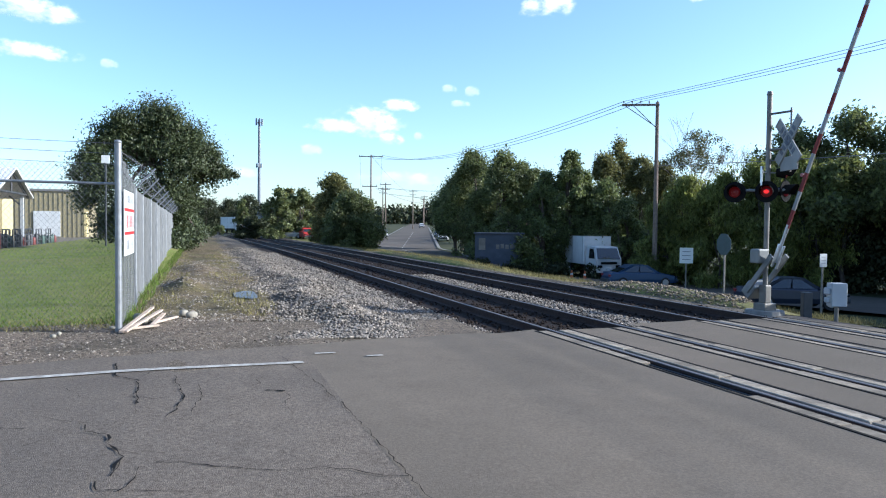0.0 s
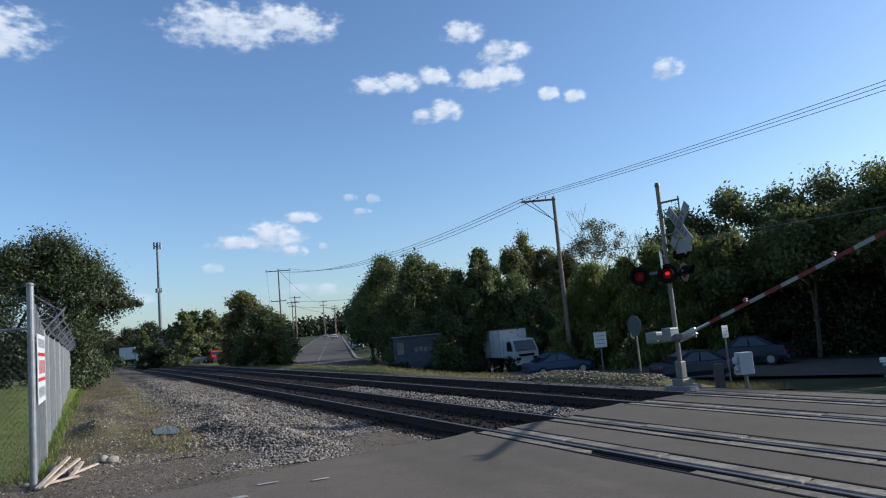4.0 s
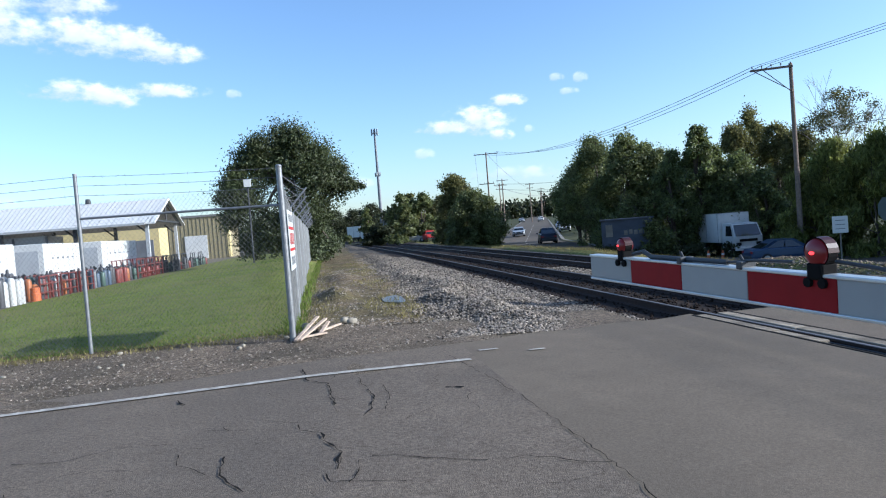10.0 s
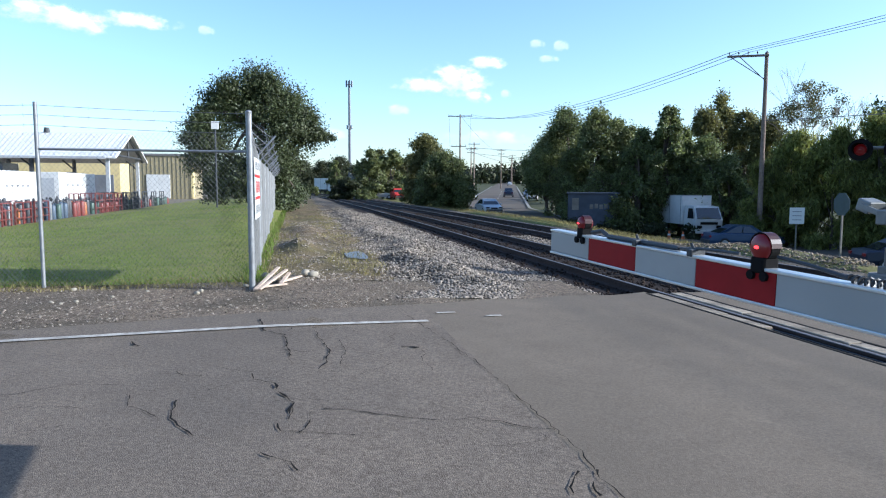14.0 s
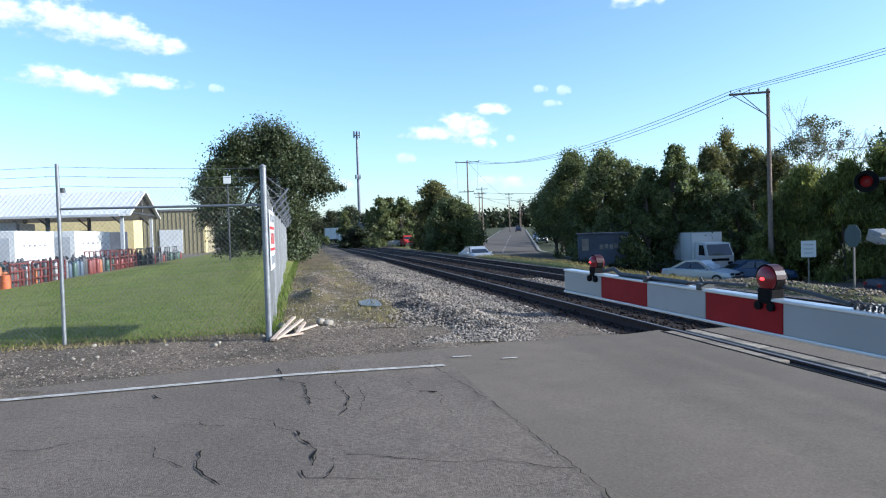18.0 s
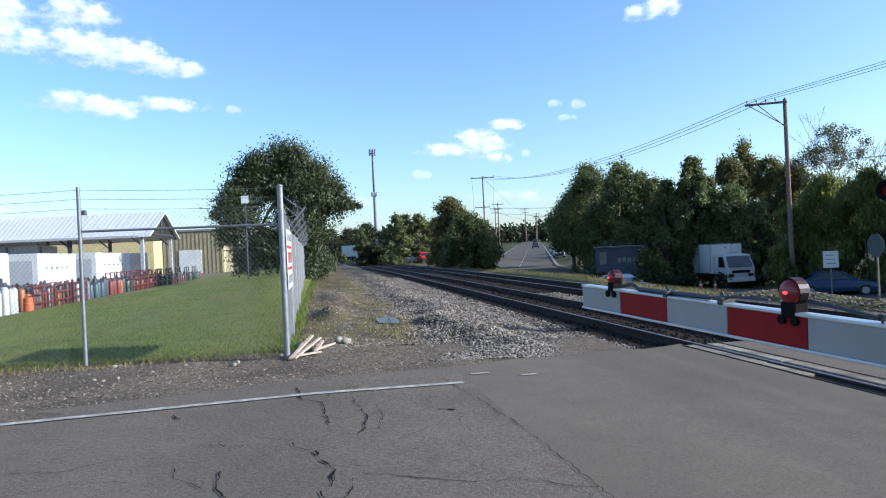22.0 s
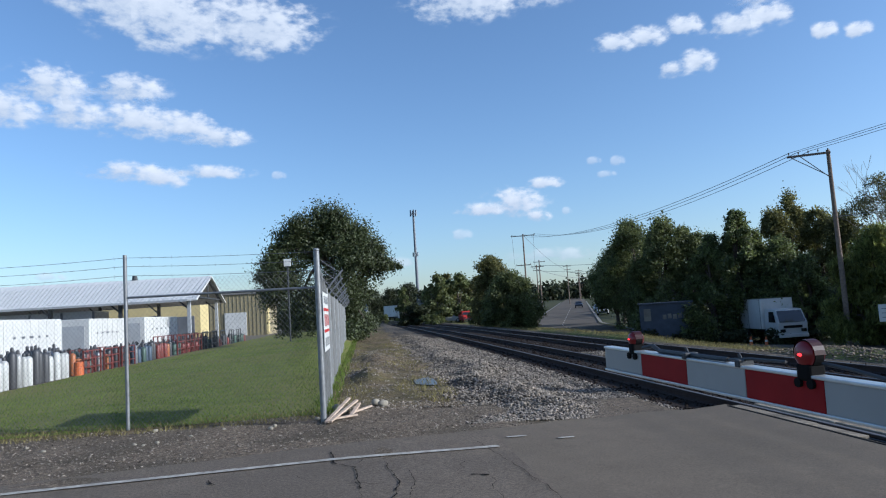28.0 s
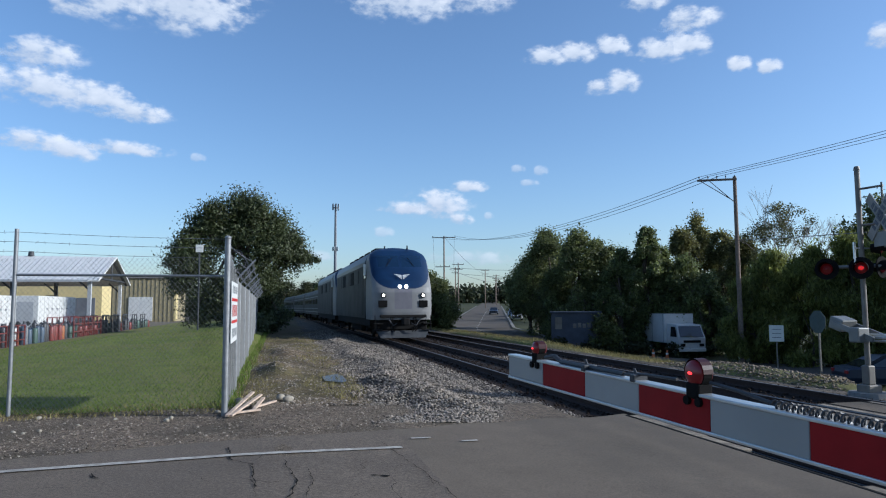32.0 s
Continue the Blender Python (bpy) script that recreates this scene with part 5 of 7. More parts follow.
def locomotive(m):
    """A streamlined diesel; its nose is at local y 0 and the body runs to +y."""
    t = thing("locomotive", m, "silver and blue diesel passenger locomotive with lit headlights", "locomotive", "train vehicles")
    bm = B()
    # the body's shade is in its darkened silver
    loft(bm, [section(y, 4.42, 1.52, 1.0, 3.72) for y in (2.9, 8, 14, 21.0)])
    part("body", bm, M["train_silver_shaded"], t)
    # the nose: plan outlines stacked from the sill to the roof, the face sloping back above the headlights
    ZF = ((0.95, 0.06), (1.3, 0.0), (2.2, 0.03), (2.42, 0.12), (2.75, 0.36), (3.3, 0.84), (3.9, 1.42), (4.2, 1.9), (4.36, 2.35), (4.42, 2.8))
    zs = [0.95 + 3.47 * i / 120 for i in range(121)]
    grid = []
    for z in zs:
        yf = lerp(z, [a for a, _ in ZF], [b for _, b in ZF])
        w = 1.5 * lerp(z, (0.95, 1.6, 3.72, 4.05, 4.3, 4.42), (0.98, 1.0, 1.0, 0.93, 0.7, 0.2))
        row = []
        for i in range(121):
            a = (i - 60) / 60
            u = min(1.0, abs(a) / 0.72)
            x = w * math.sin(u * math.pi / 2) ** 0.9
            back = 0.5 * (1 - math.cos(u * math.pi / 2)) ** 1.3
            y = min(2.95, yf + back) if abs(a) <= 0.72 else min(2.95, yf + 0.5) + (2.95 - min(2.95, yf + 0.5)) * (abs(a) - 0.72) / 0.28
            row.append((math.copysign(x, a), y, z))
        grid.append(row)
    shells = {"nose": B(), "blue_face": B(), "windshield": B(), "nose_panel": B()}
    pts = {k: [[b.verts.new(q) for q in row] for row in grid] for k, b in shells.items()}
    for r in range(120):
        for i in range(120):
            c = [sum(grid[r + a][i + b][k] for a in (0, 1) for b in (0, 1)) / 4 for k in range(3)]
            front = abs(i - 59.5) < 45
            bib = (abs(c[0]) / 1.47) ** 3.2 + max(0.0, (3.35 - c[2]) / 1.0) ** 2.2 < 1.0
            if front and 3.42 < c[2] < 3.95 and 0.05 < abs(c[0]) < 1.12:
                k = "windshield"
            elif (front and c[2] > 2.3 and bib) or c[2] > 4.15:
                k = "blue_face"
            elif front and abs(c[0]) < 0.42 and 1.45 < c[2] < 2.35:
                k = "nose_panel"
            else:
                k = "nose"
            v = pts[k]
            shells[k].faces.new((v[r][i], v[r][i + 1], v[r + 1][i + 1], v[r + 1][i]))
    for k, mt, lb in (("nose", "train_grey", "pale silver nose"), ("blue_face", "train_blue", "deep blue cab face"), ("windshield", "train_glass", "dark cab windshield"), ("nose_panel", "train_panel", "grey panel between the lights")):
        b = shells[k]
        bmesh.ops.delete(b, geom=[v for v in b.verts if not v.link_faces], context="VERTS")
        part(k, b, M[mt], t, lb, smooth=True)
    for sg in (-1, 1):
        bm = B()
        rod(bm, (sg * 0.16, 0.06, 2.46), (sg * 0.16, 0.34, 2.46), 0.08, seg=18)
        part("headlight", bm, M["headlight"], t, "bright headlight")
        bm = B()
        rod(bm, (sg * 0.98, -0.0, 2.06), (sg * 0.98, 0.3, 2.06), 0.12, seg=18)
        part("ditch_light_ring", bm, M["black"], t)
        bm = B()
        rod(bm, (sg * 0.98, -0.02, 2.06), (sg * 0.98, 0.1, 2.06), 0.06, seg=18)
        part("ditch_light", bm, M["headlight"], t, "bright ditch light")
        bm = B()
        box(bm, (sg * 1.0, 0.1, 1.68), (0.42, 0.22, 0.3), bevel=0.02)
        part("step_recess", bm, M["black"], t, "dark recessed panel")
        bm = B()
        box(bm, (sg * 1.53, 3.0, 3.2), (0.03, 0.7, 0.6), bevel=0.02)
        part("cab_window", bm, M["glass"], t, "dark side cab window")
        bm = B()
        box(bm, (sg * 1.62, 2.3, 3.3), (0.14, 0.08, 0.55), bevel=0.02)
        part("mirror", bm, M["alu"], t)
        bm = B()
        box(bm, (sg * 1.528, 4.1, 2.1), (0.03, 0.62, 1.9), bevel=0.02)
        part("side_door", bm, M["train_silver_shaded"], t, "side door")
        for k in range(5):
            bm = B()
            box(bm, (sg * 1.528, 7.0 + k * 2.6, 3.1), (0.03, 1.7, 0.7), bevel=0.02)
            part("louvre", bm, M["train_dark"] if k % 2 else M["train_silver_shaded"], t, "side grille")
        bm = B()
        box(bm, (sg * 1.3, 11.0, 0.85), (0.25, 18.5, 0.45), bevel=0.03)
        part("sill", bm, M["train_dark"], t)
        bm = B()
        rod(bm, (sg * 0.75, -0.3, 0.95), (sg * 0.55, -0.36, 0.7), 0.025, seg=6)
        rod(bm, (sg * 0.55, -0.36, 0.7), (sg * 0.35, -0.2, 0.8), 0.025, seg=6)
        part("brake_hose", bm, M["steel_dark"], t)
        bm = B()
        rod(bm, (sg * 0.4, 1.28, 3.85), (sg * 0.72, 0.98, 3.4), 0.015, seg=5)
        part("wiper", bm, M["black"], t)
    # emblem: plain wing shape
    bm = B()
    for sg in (-1, 1):               # two swept wings of three feathers each
        for k in range(3):
            z = 3.0 - 0.07 * k
            y = 0.6 - 0.06 * k
            poly(bm, [(sg * 0.03, y - 0.03, z - 0.05), (sg * (0.42 - 0.1 * k), y, z), (sg * (0.34 - 0.1 * k), y - 0.02, z - 0.04), (sg * 0.03, y - 0.07, z - 0.11)][::sg])
    bmesh.ops.translate(bm, verts=bm.verts, vec=(0, -0.14, 0.05))
    part("emblem", bm, M["sign_white"], t, "plain pale wing emblem")
    bm = B()
    box(bm, (0, 0.1, 1.12), (2.3, 0.3, 0.12), bevel=0.03)
    part("anticlimber", bm, M["train_dark"], t)
    bm = B()
    box(bm, (0, 0.62, 0.8), (2.5, 0.5, 0.6), bevel=0.05)
    part("pilot_recess", bm, M["train_dark"], t)
    bm = B()
    loft(bm, [[(-1.1, 0.0, 0.14), (1.1, 0.0, 0.14), (1.1, 0.25, 0.14), (-1.1, 0.25, 0.14)], [(-1.3, 0.15, 0.46), (1.3, 0.15, 0.46), (1.3, 0.3, 0.46), (-1.3, 0.3, 0.46)]])
    part("pilot", bm, M["steel_dark"], t, "dark pilot plough")
    for sg in (-1, 1):
        for z in (0.5, 0.78):        # corner steps
            bm = B()
            box(bm, (sg * 1.2, 0.2, z), (0.42, 0.34, 0.05), bevel=0.01)
            part("step", bm, M["train_dark"], t)
        bm = B()
        rod(bm, (sg * 1.38, 0.1, 0.46), (sg * 1.38, 0.1, 1.15), 0.02, seg=6)
        part("grab_rail", bm, M["train_dark"], t)
        for dx in (0.5, 0.62):
            bm = B()
            tube(bm, [(sg * dx, 0.05, 1.05), (sg * (dx + 0.05), -0.12, 0.8), (sg * dx, -0.1, 0.5), (sg * (dx - 0.06), 0.0, 0.42)], 0.022, 6)
            part("air_hose", bm, M["black"], t, "black air hose")
    bm = B()
    box(bm, (0, -0.25, 0.88), (0.26, 0.6, 0.26), bevel=0.04)
    box(bm, (0.05, -0.5, 0.88), (0.34, 0.25, 0.34), bevel=0.06)
    part("coupler", bm, M["train_dark"], t)
    for y in (1.6, 2.2):
        bm = B()
        rod(bm, (0.6 if y < 2 else -0.5, y + 0.8, 4.3), (0.6 if y < 2 else -0.5, y + 0.8, 4.52), 0.05, 0.03, 8)
        part("antenna", bm, M["train_dark"], t)
    bm = B()
    for k in range(5):
        box(bm, (0, 5.5 + k * 3.0, 4.42), (1.6, 1.9, 0.2), bevel=0.04)
    part("roof_gear", bm, M["train_dark"], t, "dark roof fans and vents")
    bm = B()
    box(bm, (0, 11, 0.62), (2.2, 5.2, 0.75), bevel=0.1)
    part("fuel_tank", bm, M["train_dark"], t)
    bm = B()
    loft(bm, [section(y, 4.43, 1.53, 3.55, 3.74) for y in (2.9, 21.0)])
    part("blue_roof_stripe", bm, M["train_blue"], t, "blue band along the roof edge")
    bogie(t, 4.2)
    bogie(t, 17.6)
    return t


def coach(m):
    t = thing("passenger_coach", m, "stainless steel passenger coach with window band", "railway coach", "train vehicles")
    bm = B()
    loft(bm, [section(y, 4.2, 1.55, 0.95, 3.4) for y in (0.3, 9, 18, 25.6)])
    part("body", bm, M["train_silver_shaded"], t)
    for sg in (-1, 1):
        for k in range(9):
            bm = B()
            box(bm, (sg * 1.555, 2.6 + k * 2.55, 2.55), (0.02, 1.5, 0.6), bevel=0.02)
            part("window", bm, M["glass"], t, "dark coach window")
        for z in (1.3, 1.7, 3.1):
            bm = B()
            box(bm, (sg * 1.56, 13, z), (0.02, 25.0, 0.07))
            part("fluting", bm, M["train_grey"], t)
    bm = B()
    box(bm, (0, 13, 0.75), (2.2, 9, 0.45), bevel=0.05)
    part("underframe", bm, M["train_dark"], t)
    bogie(t, 4.0)
    bogie(t, 22.0)
    return t


TRAIN_S32, TRAIN_V, TRAIN_N = 36.3, 37.3, 7.36


def train_rows(offset, length):
    rows = []
    for t in [0, 10, 20, 25, 27] + [28 + 0.25 * i for i in range(17)]:
        s0 = TRAIN_S32 + TRAIN_V * (32.0 - t) + offset
        a = T(s0, line_n(s0, TRAIN_N) if s0 < 420 else line_n(420, TRAIN_N) - (s0 - 420) * 0.44)
        s1 = s0 + length
        b = T(s1, line_n(s1, TRAIN_N) if s1 < 420 else line_n(420, TRAIN_N) - (s1 - 420) * 0.44)
        w = b - a
        rows.append((t, pose(a.x, a.y, RAIL_TOP, 0, 0, math.degrees(math.atan2(-w.x, w.y)))))
    return rows


TRAIN = []
off = 0.0
for i in range(5):
    if i < 2:
        TRAIN.append((locomotive(Tp(1100, 0) @ Matrix.Diagonal((1.11, 1.0, 1.19, 1))), off, 21.0))
        off += 21.6
    else:
        TRAIN.append((coach(Tp(1100, 0)), off, 26.0))
        off += 26.4


# ---------- road vehicles ----------
def car(m, paint, label, lit=False, group="cars on the street", tall=1.42, length=4.5, kind="sedan"):
    """A passenger car; nose at local -y, centred on the origin."""
    t = thing("car", m, label, "car", group)
    L2 = length / 2
    k = tall / 1.42
    bm = B()
    prof = [(-L2, 0.62, 0.70), (-L2 + 0.25, 0.76, 0.86), (-L2 + 1.1, 0.92 * k, 0.88), (-0.2, 0.95 * k, 0.89), (L2 - 1.0, 0.97 * k, 0.88), (L2 - 0.1, 0.92 * k, 0.82), (L2, 0.7, 0.76)]
    rings = []
    for y, z, w in prof:
        rings.append([(-w * 0.96, y, 0.28), (-w, y, 0.5), (-w * 0.98, y, z - 0.08), (-w * 0.86, y, z), (w * 0.86, y, z), (w * 0.98, y, z - 0.08), (w, y, 0.5), (w * 0.96, y, 0.28)])
    loft(bm, rings)
    part("body", bm, paint, t, smooth=False)
    if kind == "van":
        cab = [(-L2 + 0.75, 0.95, 0.84), (-L2 + 1.5, tall, 0.7), (L2 - 0.35, tall + 0.02, 0.7), (L2 - 0.05, 1.0, 0.82)]
    else:
        cab = [(-L2 + 1.15, 0.9 * k, 0.8), (-L2 + 1.95, tall, 0.62), (L2 - 1.5, tall, 0.62), (L2 - 0.55, 0.93 * k, 0.78)]
    bm = B()
    loft(bm, [[(-w, y, z - 0.25), (-w, y, z), (w, y, z), (w, y, z - 0.25)] for y, z, w in cab])
    part("cabin", bm, paint, t)
    # windows
    bm = B()
    (y0, z0, w0), (y1, z1, w1) = cab[0], cab[1]
    poly(bm, [(-w0 + 0.08, y0 - 0.012, z0 + 0.03), (w0 - 0.08, y0 - 0.012, z0 + 0.03), (w1 - 0.06, y1 - 0.03, z1 - 0.04), (-w1 + 0.06, y1 - 0.03, z1 - 0.04)])
    part("windshield", bm, M["glass"], t, "dark windshield")
    (y2, z2, w2), (y3, z3, w3) = cab[2], cab[3]
    bm = B()
    poly(bm, [(w3 - 0.08, y3 + 0.012, z3 + 0.03), (-w3 + 0.08, y3 + 0.012, z3 + 0.03), (-w2 + 0.06, y2 + 0.03, z2 - 0.04), (w2 - 0.06, y2 + 0.03, z2 - 0.04)])
    part("rear_window", bm, M["glass"], t)
    for sg in (-1, 1):
        for fa, fb in ((0.06, 0.48), (0.52, 0.94)):
            bm = B()
            pts = []
            for f, up in ((fa, 0), (fb, 0), (fb, 1), (fa, 1)):
                ya, yb = (y0 + 0.25, y3 - 0.2) if not up else (y1 + 0.1, y2 - 0.1)
                za = (z0 + z3) / 2 + 0.04 if not up else z1 - 0.07
                wa = (w0 + w3) / 2 if not up else w1
                pts.append((sg * (wa + 0.015), ya + (yb - ya) * f, za))
            poly(bm, pts)
            part("side_window", bm, M["glass"], t)
        for y in (-L2 + 0.85, L2 - 0.85):
            bm = B()
            rod(bm, (sg * 0.66, y, 0.32), (sg * 0.9, y, 0.32), 0.32, seg=20)
            w = part("wheel", bm, M["tyre"], t, "black tyre")
            bm = B()
            rod(bm, (sg * 0.88, y, 0.32), (sg * 0.91, y, 0.32), 0.2, seg=16)
            part("rim", bm, M["rim"], w, "metal rim")
        bm = B()
        box(bm, (sg * 0.6, -L2 + 0.03, 0.66), (0.34, 0.1, 0.13), bevel=0.02)
        part("front_lamp", bm, M["lamp_clear"] if lit else M["glass"], t, "front lamp")
        bm = B()
        box(bm, (sg * 0.66, L2 - 0.02, 0.74), (0.26, 0.08, 0.14), bevel=0.02)
        part("tail_lamp", bm, M["lens"], t, "red tail lamp")
        bm = B()
        box(bm, (sg * 0.98, y0 + 0.25, z0 + 0.04), (0.18, 0.1, 0.12), bevel=0.02)
        part("mirror", bm, paint, t)
    for y in (-L2 - 0.02, L2 + 0.02):
        bm = B()
        box(bm, (0, y, 0.42), (1.5, 0.14, 0.22), bevel=0.04)
        part("bumper", bm, M["steel_dark"], t)
    bm = B()
    box(bm, (0, -L2 + 0.0, 0.62), (0.6, 0.06, 0.12), bevel=0.01)
    part("grille", bm, M["black"], t)
    return t


def box_truck(m, label="white cab-over box truck parked by the trees"):
    t = thing("box_truck", m, label, "truck", "box trucks")
    bm = B()
    box(bm, (0, 1.3, 2.0), (2.3, 4.2, 2.15), bevel=0.03)
    part("cargo_box", bm, M["white"], t, "white cargo box")
    bm = B()
    box(bm, (0, 1.3, 3.09), (2.32, 4.22, 0.03))
    part("box_roof", bm, M["concrete"], t, "dirty box roof")
    for x in (-1.155, 1.155):
        for y in (-0.6, 1.3, 3.2):
            bm = B()
            box(bm, (x, y, 2.0), (0.015, 0.04, 2.1))
            part("box_rib", bm, M["silver"], t)
    bm = B()
    loft(bm, [[(-1.0, -2.75, 0.55), (1.0, -2.75, 0.55), (1.02, -0.95, 0.55), (-1.02, -0.95, 0.55)],
              [(-1.02, -2.78, 1.35), (1.02, -2.78, 1.35), (1.02, -0.95, 1.35), (-1.02, -0.95, 1.35)],
              [(-0.92, -2.3, 2.3), (0.92, -2.3, 2.3), (0.95, -0.95, 2.35), (-0.95, -0.95, 2.35)]])
    part("cab", bm, M["car_white"], t, "white cab")
    bm = B()
    poly(bm, [(-0.9, -2.78, 1.42), (0.9, -2.78, 1.42), (0.84, -2.36, 2.2), (-0.84, -2.36, 2.2)])
    bmesh.ops.translate(bm, verts=bm.verts, vec=(0, -0.02, 0))
    part("windshield", bm, M["glass"], t)
    for sg in (-1, 1):
        bm = B()
        poly(bm, [(sg * 1.03, -2.5, 1.42), (sg * 1.03, -1.5, 1.42), (sg * 0.97, -1.5, 2.15), (sg * 0.97, -2.15, 2.15)])
        part("side_window", bm, M["glass"], t)
        bm = B()
        box(bm, (sg * 0.72, -2.8, 0.85), (0.36, 0.06, 0.2), bevel=0.02)
        part("headlamp", bm, M["glass"], t)
        bm = B()
        box(bm, (sg * 1.16, -2.55, 1.75), (0.06, 0.16, 0.34), bevel=0.02)
        part("mirror", bm, M["black"], t)
        for y in (-1.9, 2.2):
            bm = B()
            rod(bm, (sg * 0.75, y, 0.42), (sg * 1.0, y, 0.42), 0.42, seg=20)
            w = part("wheel", bm, M["tyre"], t)
            bm = B()
            rod(bm, (sg * 0.98, y, 0.42), (sg * 1.02, y, 0.42), 0.24, seg=16)
            part("rim", bm, M["white"], w)
    bm = B()
    box(bm, (0, -2.82, 0.5), (2.0, 0.16, 0.24), bevel=0.03)
    part("bumper", bm, M["white"], t)
    bm = B()
    box(bm, (0, 1.0, 0.75), (0.9, 5.0, 0.25))
    part("chassis", bm, M["steel_dark"], t)
    bm = B()
    box(bm, (0, -2.79, 1.1), (1.3, 0.03, 0.18), bevel=0.005)
    part("grille", bm, M["black"], t)
    return t


# ---------- vehicles in place ----------
def on_ground(x, y, turn, up=0.0):
    s, n = to_sn(x, y)
    return pose(x, y, ground_z(s, n) + up, 0, 0, turn)


box_truck(pose(6.2, 55.0, -2.0, 0, 0, 20))
box_truck(on_ground(-67.0, 154.5, 62) @ Matrix.Diagonal((1.2, 1.2, 1.25, 1)), "large white box truck standing beyond the far bend of the line")
blue_car = car(pose(8.3, 46.0, -2.08, 0, 0, 103), M["car_blue"], "dark blue sedan waiting below the bank")
car(pose(13.0, 33.5, -1.9, 0, 0, 95), M["car_dark"], "dark saloon waiting behind the signal")
car(pose(-36.3, 105.2, -0.3, 0, 0, 105), M["car_white"], "white sedan parked beyond the tracks", group="parked cars")
car(pose(-33.1, 103.8, -0.3, 0, 0, 30), M["car_red"], "red car parked by the bush", group="parked cars", tall=1.7)

for k, sd, pt, lb in ((6.95, 5.6, "car_white", "white car parked at the street's edge"), (7.2, 5.4, "car_silver", "silver car parked at the street's edge"), (7.3, -5.4, "car_white", "white car parked far down the street")):
    q_, yaw_ = street_point(k, sd, 0.0)
    s_, n_ = to_sn(q_.x, q_.y)
    car(pose(q_.x, q_.y, ground_z(s_, n_), 0, 0, yaw_), M[pt], lb, group="parked cars")

# ---------- buildings ----------
def gable_house(name, m, w, d, h, rise, wall, roof, label, windows=2):
    t = thing(name, m, label, "house")
    bm = B()
    loft(bm, [[(-w / 2, y, 0), (-w / 2, y, h), (0, y, h + rise), (w / 2, y, h), (w / 2, y, 0)] for y in (-d / 2, d / 2)])
    part("wall", bm, M[wall], t)
    for sg in (-1, 1):
        bm = B()
        a, b = Vector((0, 0, h + rise + 0.1)), Vector((sg * (w / 2 + 0.4), 0, h - 0.15))
        slab_pts = [(a.x, -d / 2 - 0.4, a.z), (b.x, -d / 2 - 0.4, b.z), (b.x, d / 2 + 0.4, b.z), (a.x, d / 2 + 0.4, a.z)]
        slab(bm, slab_pts, 0.12)
        part("roof", bm, M[roof], t)
    for i in range(windows):
        bm = B()
        x = (i + 0.5) / windows * w - w / 2
        box(bm, (x, -d / 2 - 0.02, h * 0.55), (0.9, 0.06, 1.2))
        wv = part("window", bm, M["sign_white"], t, "white window frame")
        bm = B()
        box(bm, (x, -d / 2 - 0.05, h * 0.55), (0.75, 0.04, 1.05))
        part("pane", bm, M["glass"], wv)
    return t


gable_house("house", pose(-61, 156, 0.2, 0, 0, 20), 7, 6, 2.8, 1.8, "wall_house", "shingle", "small white house by the trees", 2)
gable_house("house", pose(2, 66, -2.0, 0, 0, 15), 7, 8, 3.0, 2.0, "wall_house", "shingle", "pale house hidden among the dark trees", 2)
shed = thing("shed", pose(-1.15, 54.2, -2.0, 0, 0, 4), "low dark blue-grey shed with faded white lettering", "shed")
bm = B()
box(bm, (0, 0, 1.6), (3.7, 2.4, 3.2), bevel=0.03)
part("wall", bm, M["shed_wall"], shed)
bm = B()
box(bm, (0, 0, 3.22), (3.9, 2.6, 0.12), bevel=0.02)
part("roof", bm, M["shed_wall"], shed)
bm = B()
box(bm, (-1.3, -1.215, 2.4), (0.5, 0.03, 0.9))
part("window", bm, M["mast"], shed, "pale boarded window")
for i in range(5):
    bm = B()
    box(bm, (-0.1 + i * 0.36, -1.208, 2.2 + (0.05 if i % 2 else 0)), (0.26, 0.014, 0.34))
    part("letter_bar", bm, M["mast"], shed, "faded lettering bar")

# ---------- trees ----------
rg = random.Random(11)


def tz(x, y):
    s, n = to_sn(x, y)
    return Vector((x, y, ground_z(s, n) - 0.05))


# the big oak beside the line
P = T(49.5, -1.4, -0.05)
ob = []
for (n, s, z, r) in ((-3.6, -0.6, 4.4, 1.9), (-1.2, 0.5, 6.6, 2.3), (1.4, -0.4, 5.6, 2.1), (2.9, 0.6, 5.2, 1.5), (-0.4, 0.2, 8.3, 1.6), (0.6, -0.3, 8.0, 1.3), (-2.9, 0.3, 7.0, 1.6), (-2.3, -0.8, 7.9, 1.0), (1.7, 0.2, 7.1, 1.5), (2.6, 0.2, 6.3, 1.2), (-4.5, 0.6, 3.2, 1.2),
                      (0.2, -0.5, 3.4, 2.0), (1.7, 0.3, 3.3, 1.2), (-1.8, -0.6, 2.2, 2.0), (0.6, 0.0, 1.5, 1.5), (3.6, 0.2, 5.0, 0.9), (-4.4, 0.0, 5.4, 1.1), (-3.9, -0.5, 6.2, 0.9), (4.3, 0.4, 4.9, 0.6), (4.9, 0.2, 4.8, 0.35), (3.4, -0.2, 6.0, 0.7), (-5.2, 0.1, 4.6, 0.6), (1.2, -0.9, 2.4, 1.1), (-3.2, 0.4, 1.4, 1.3), (2.0, -0.6, 0.9, 0.9)):
    w = T(s, n) 
    ob.append((w.x * 0.98, w.y * 0.98, z * 1.05 + 0.1, r * 1.07, r * 1.07, r * 1.05))
tree("oak_tree", P, 10, ob, 105000, 0.085, "leaf_oak", "large dark green oak tree beside the railway", 21, 0.4, limbs=14, hollow=0.35, lumpy=0.3)
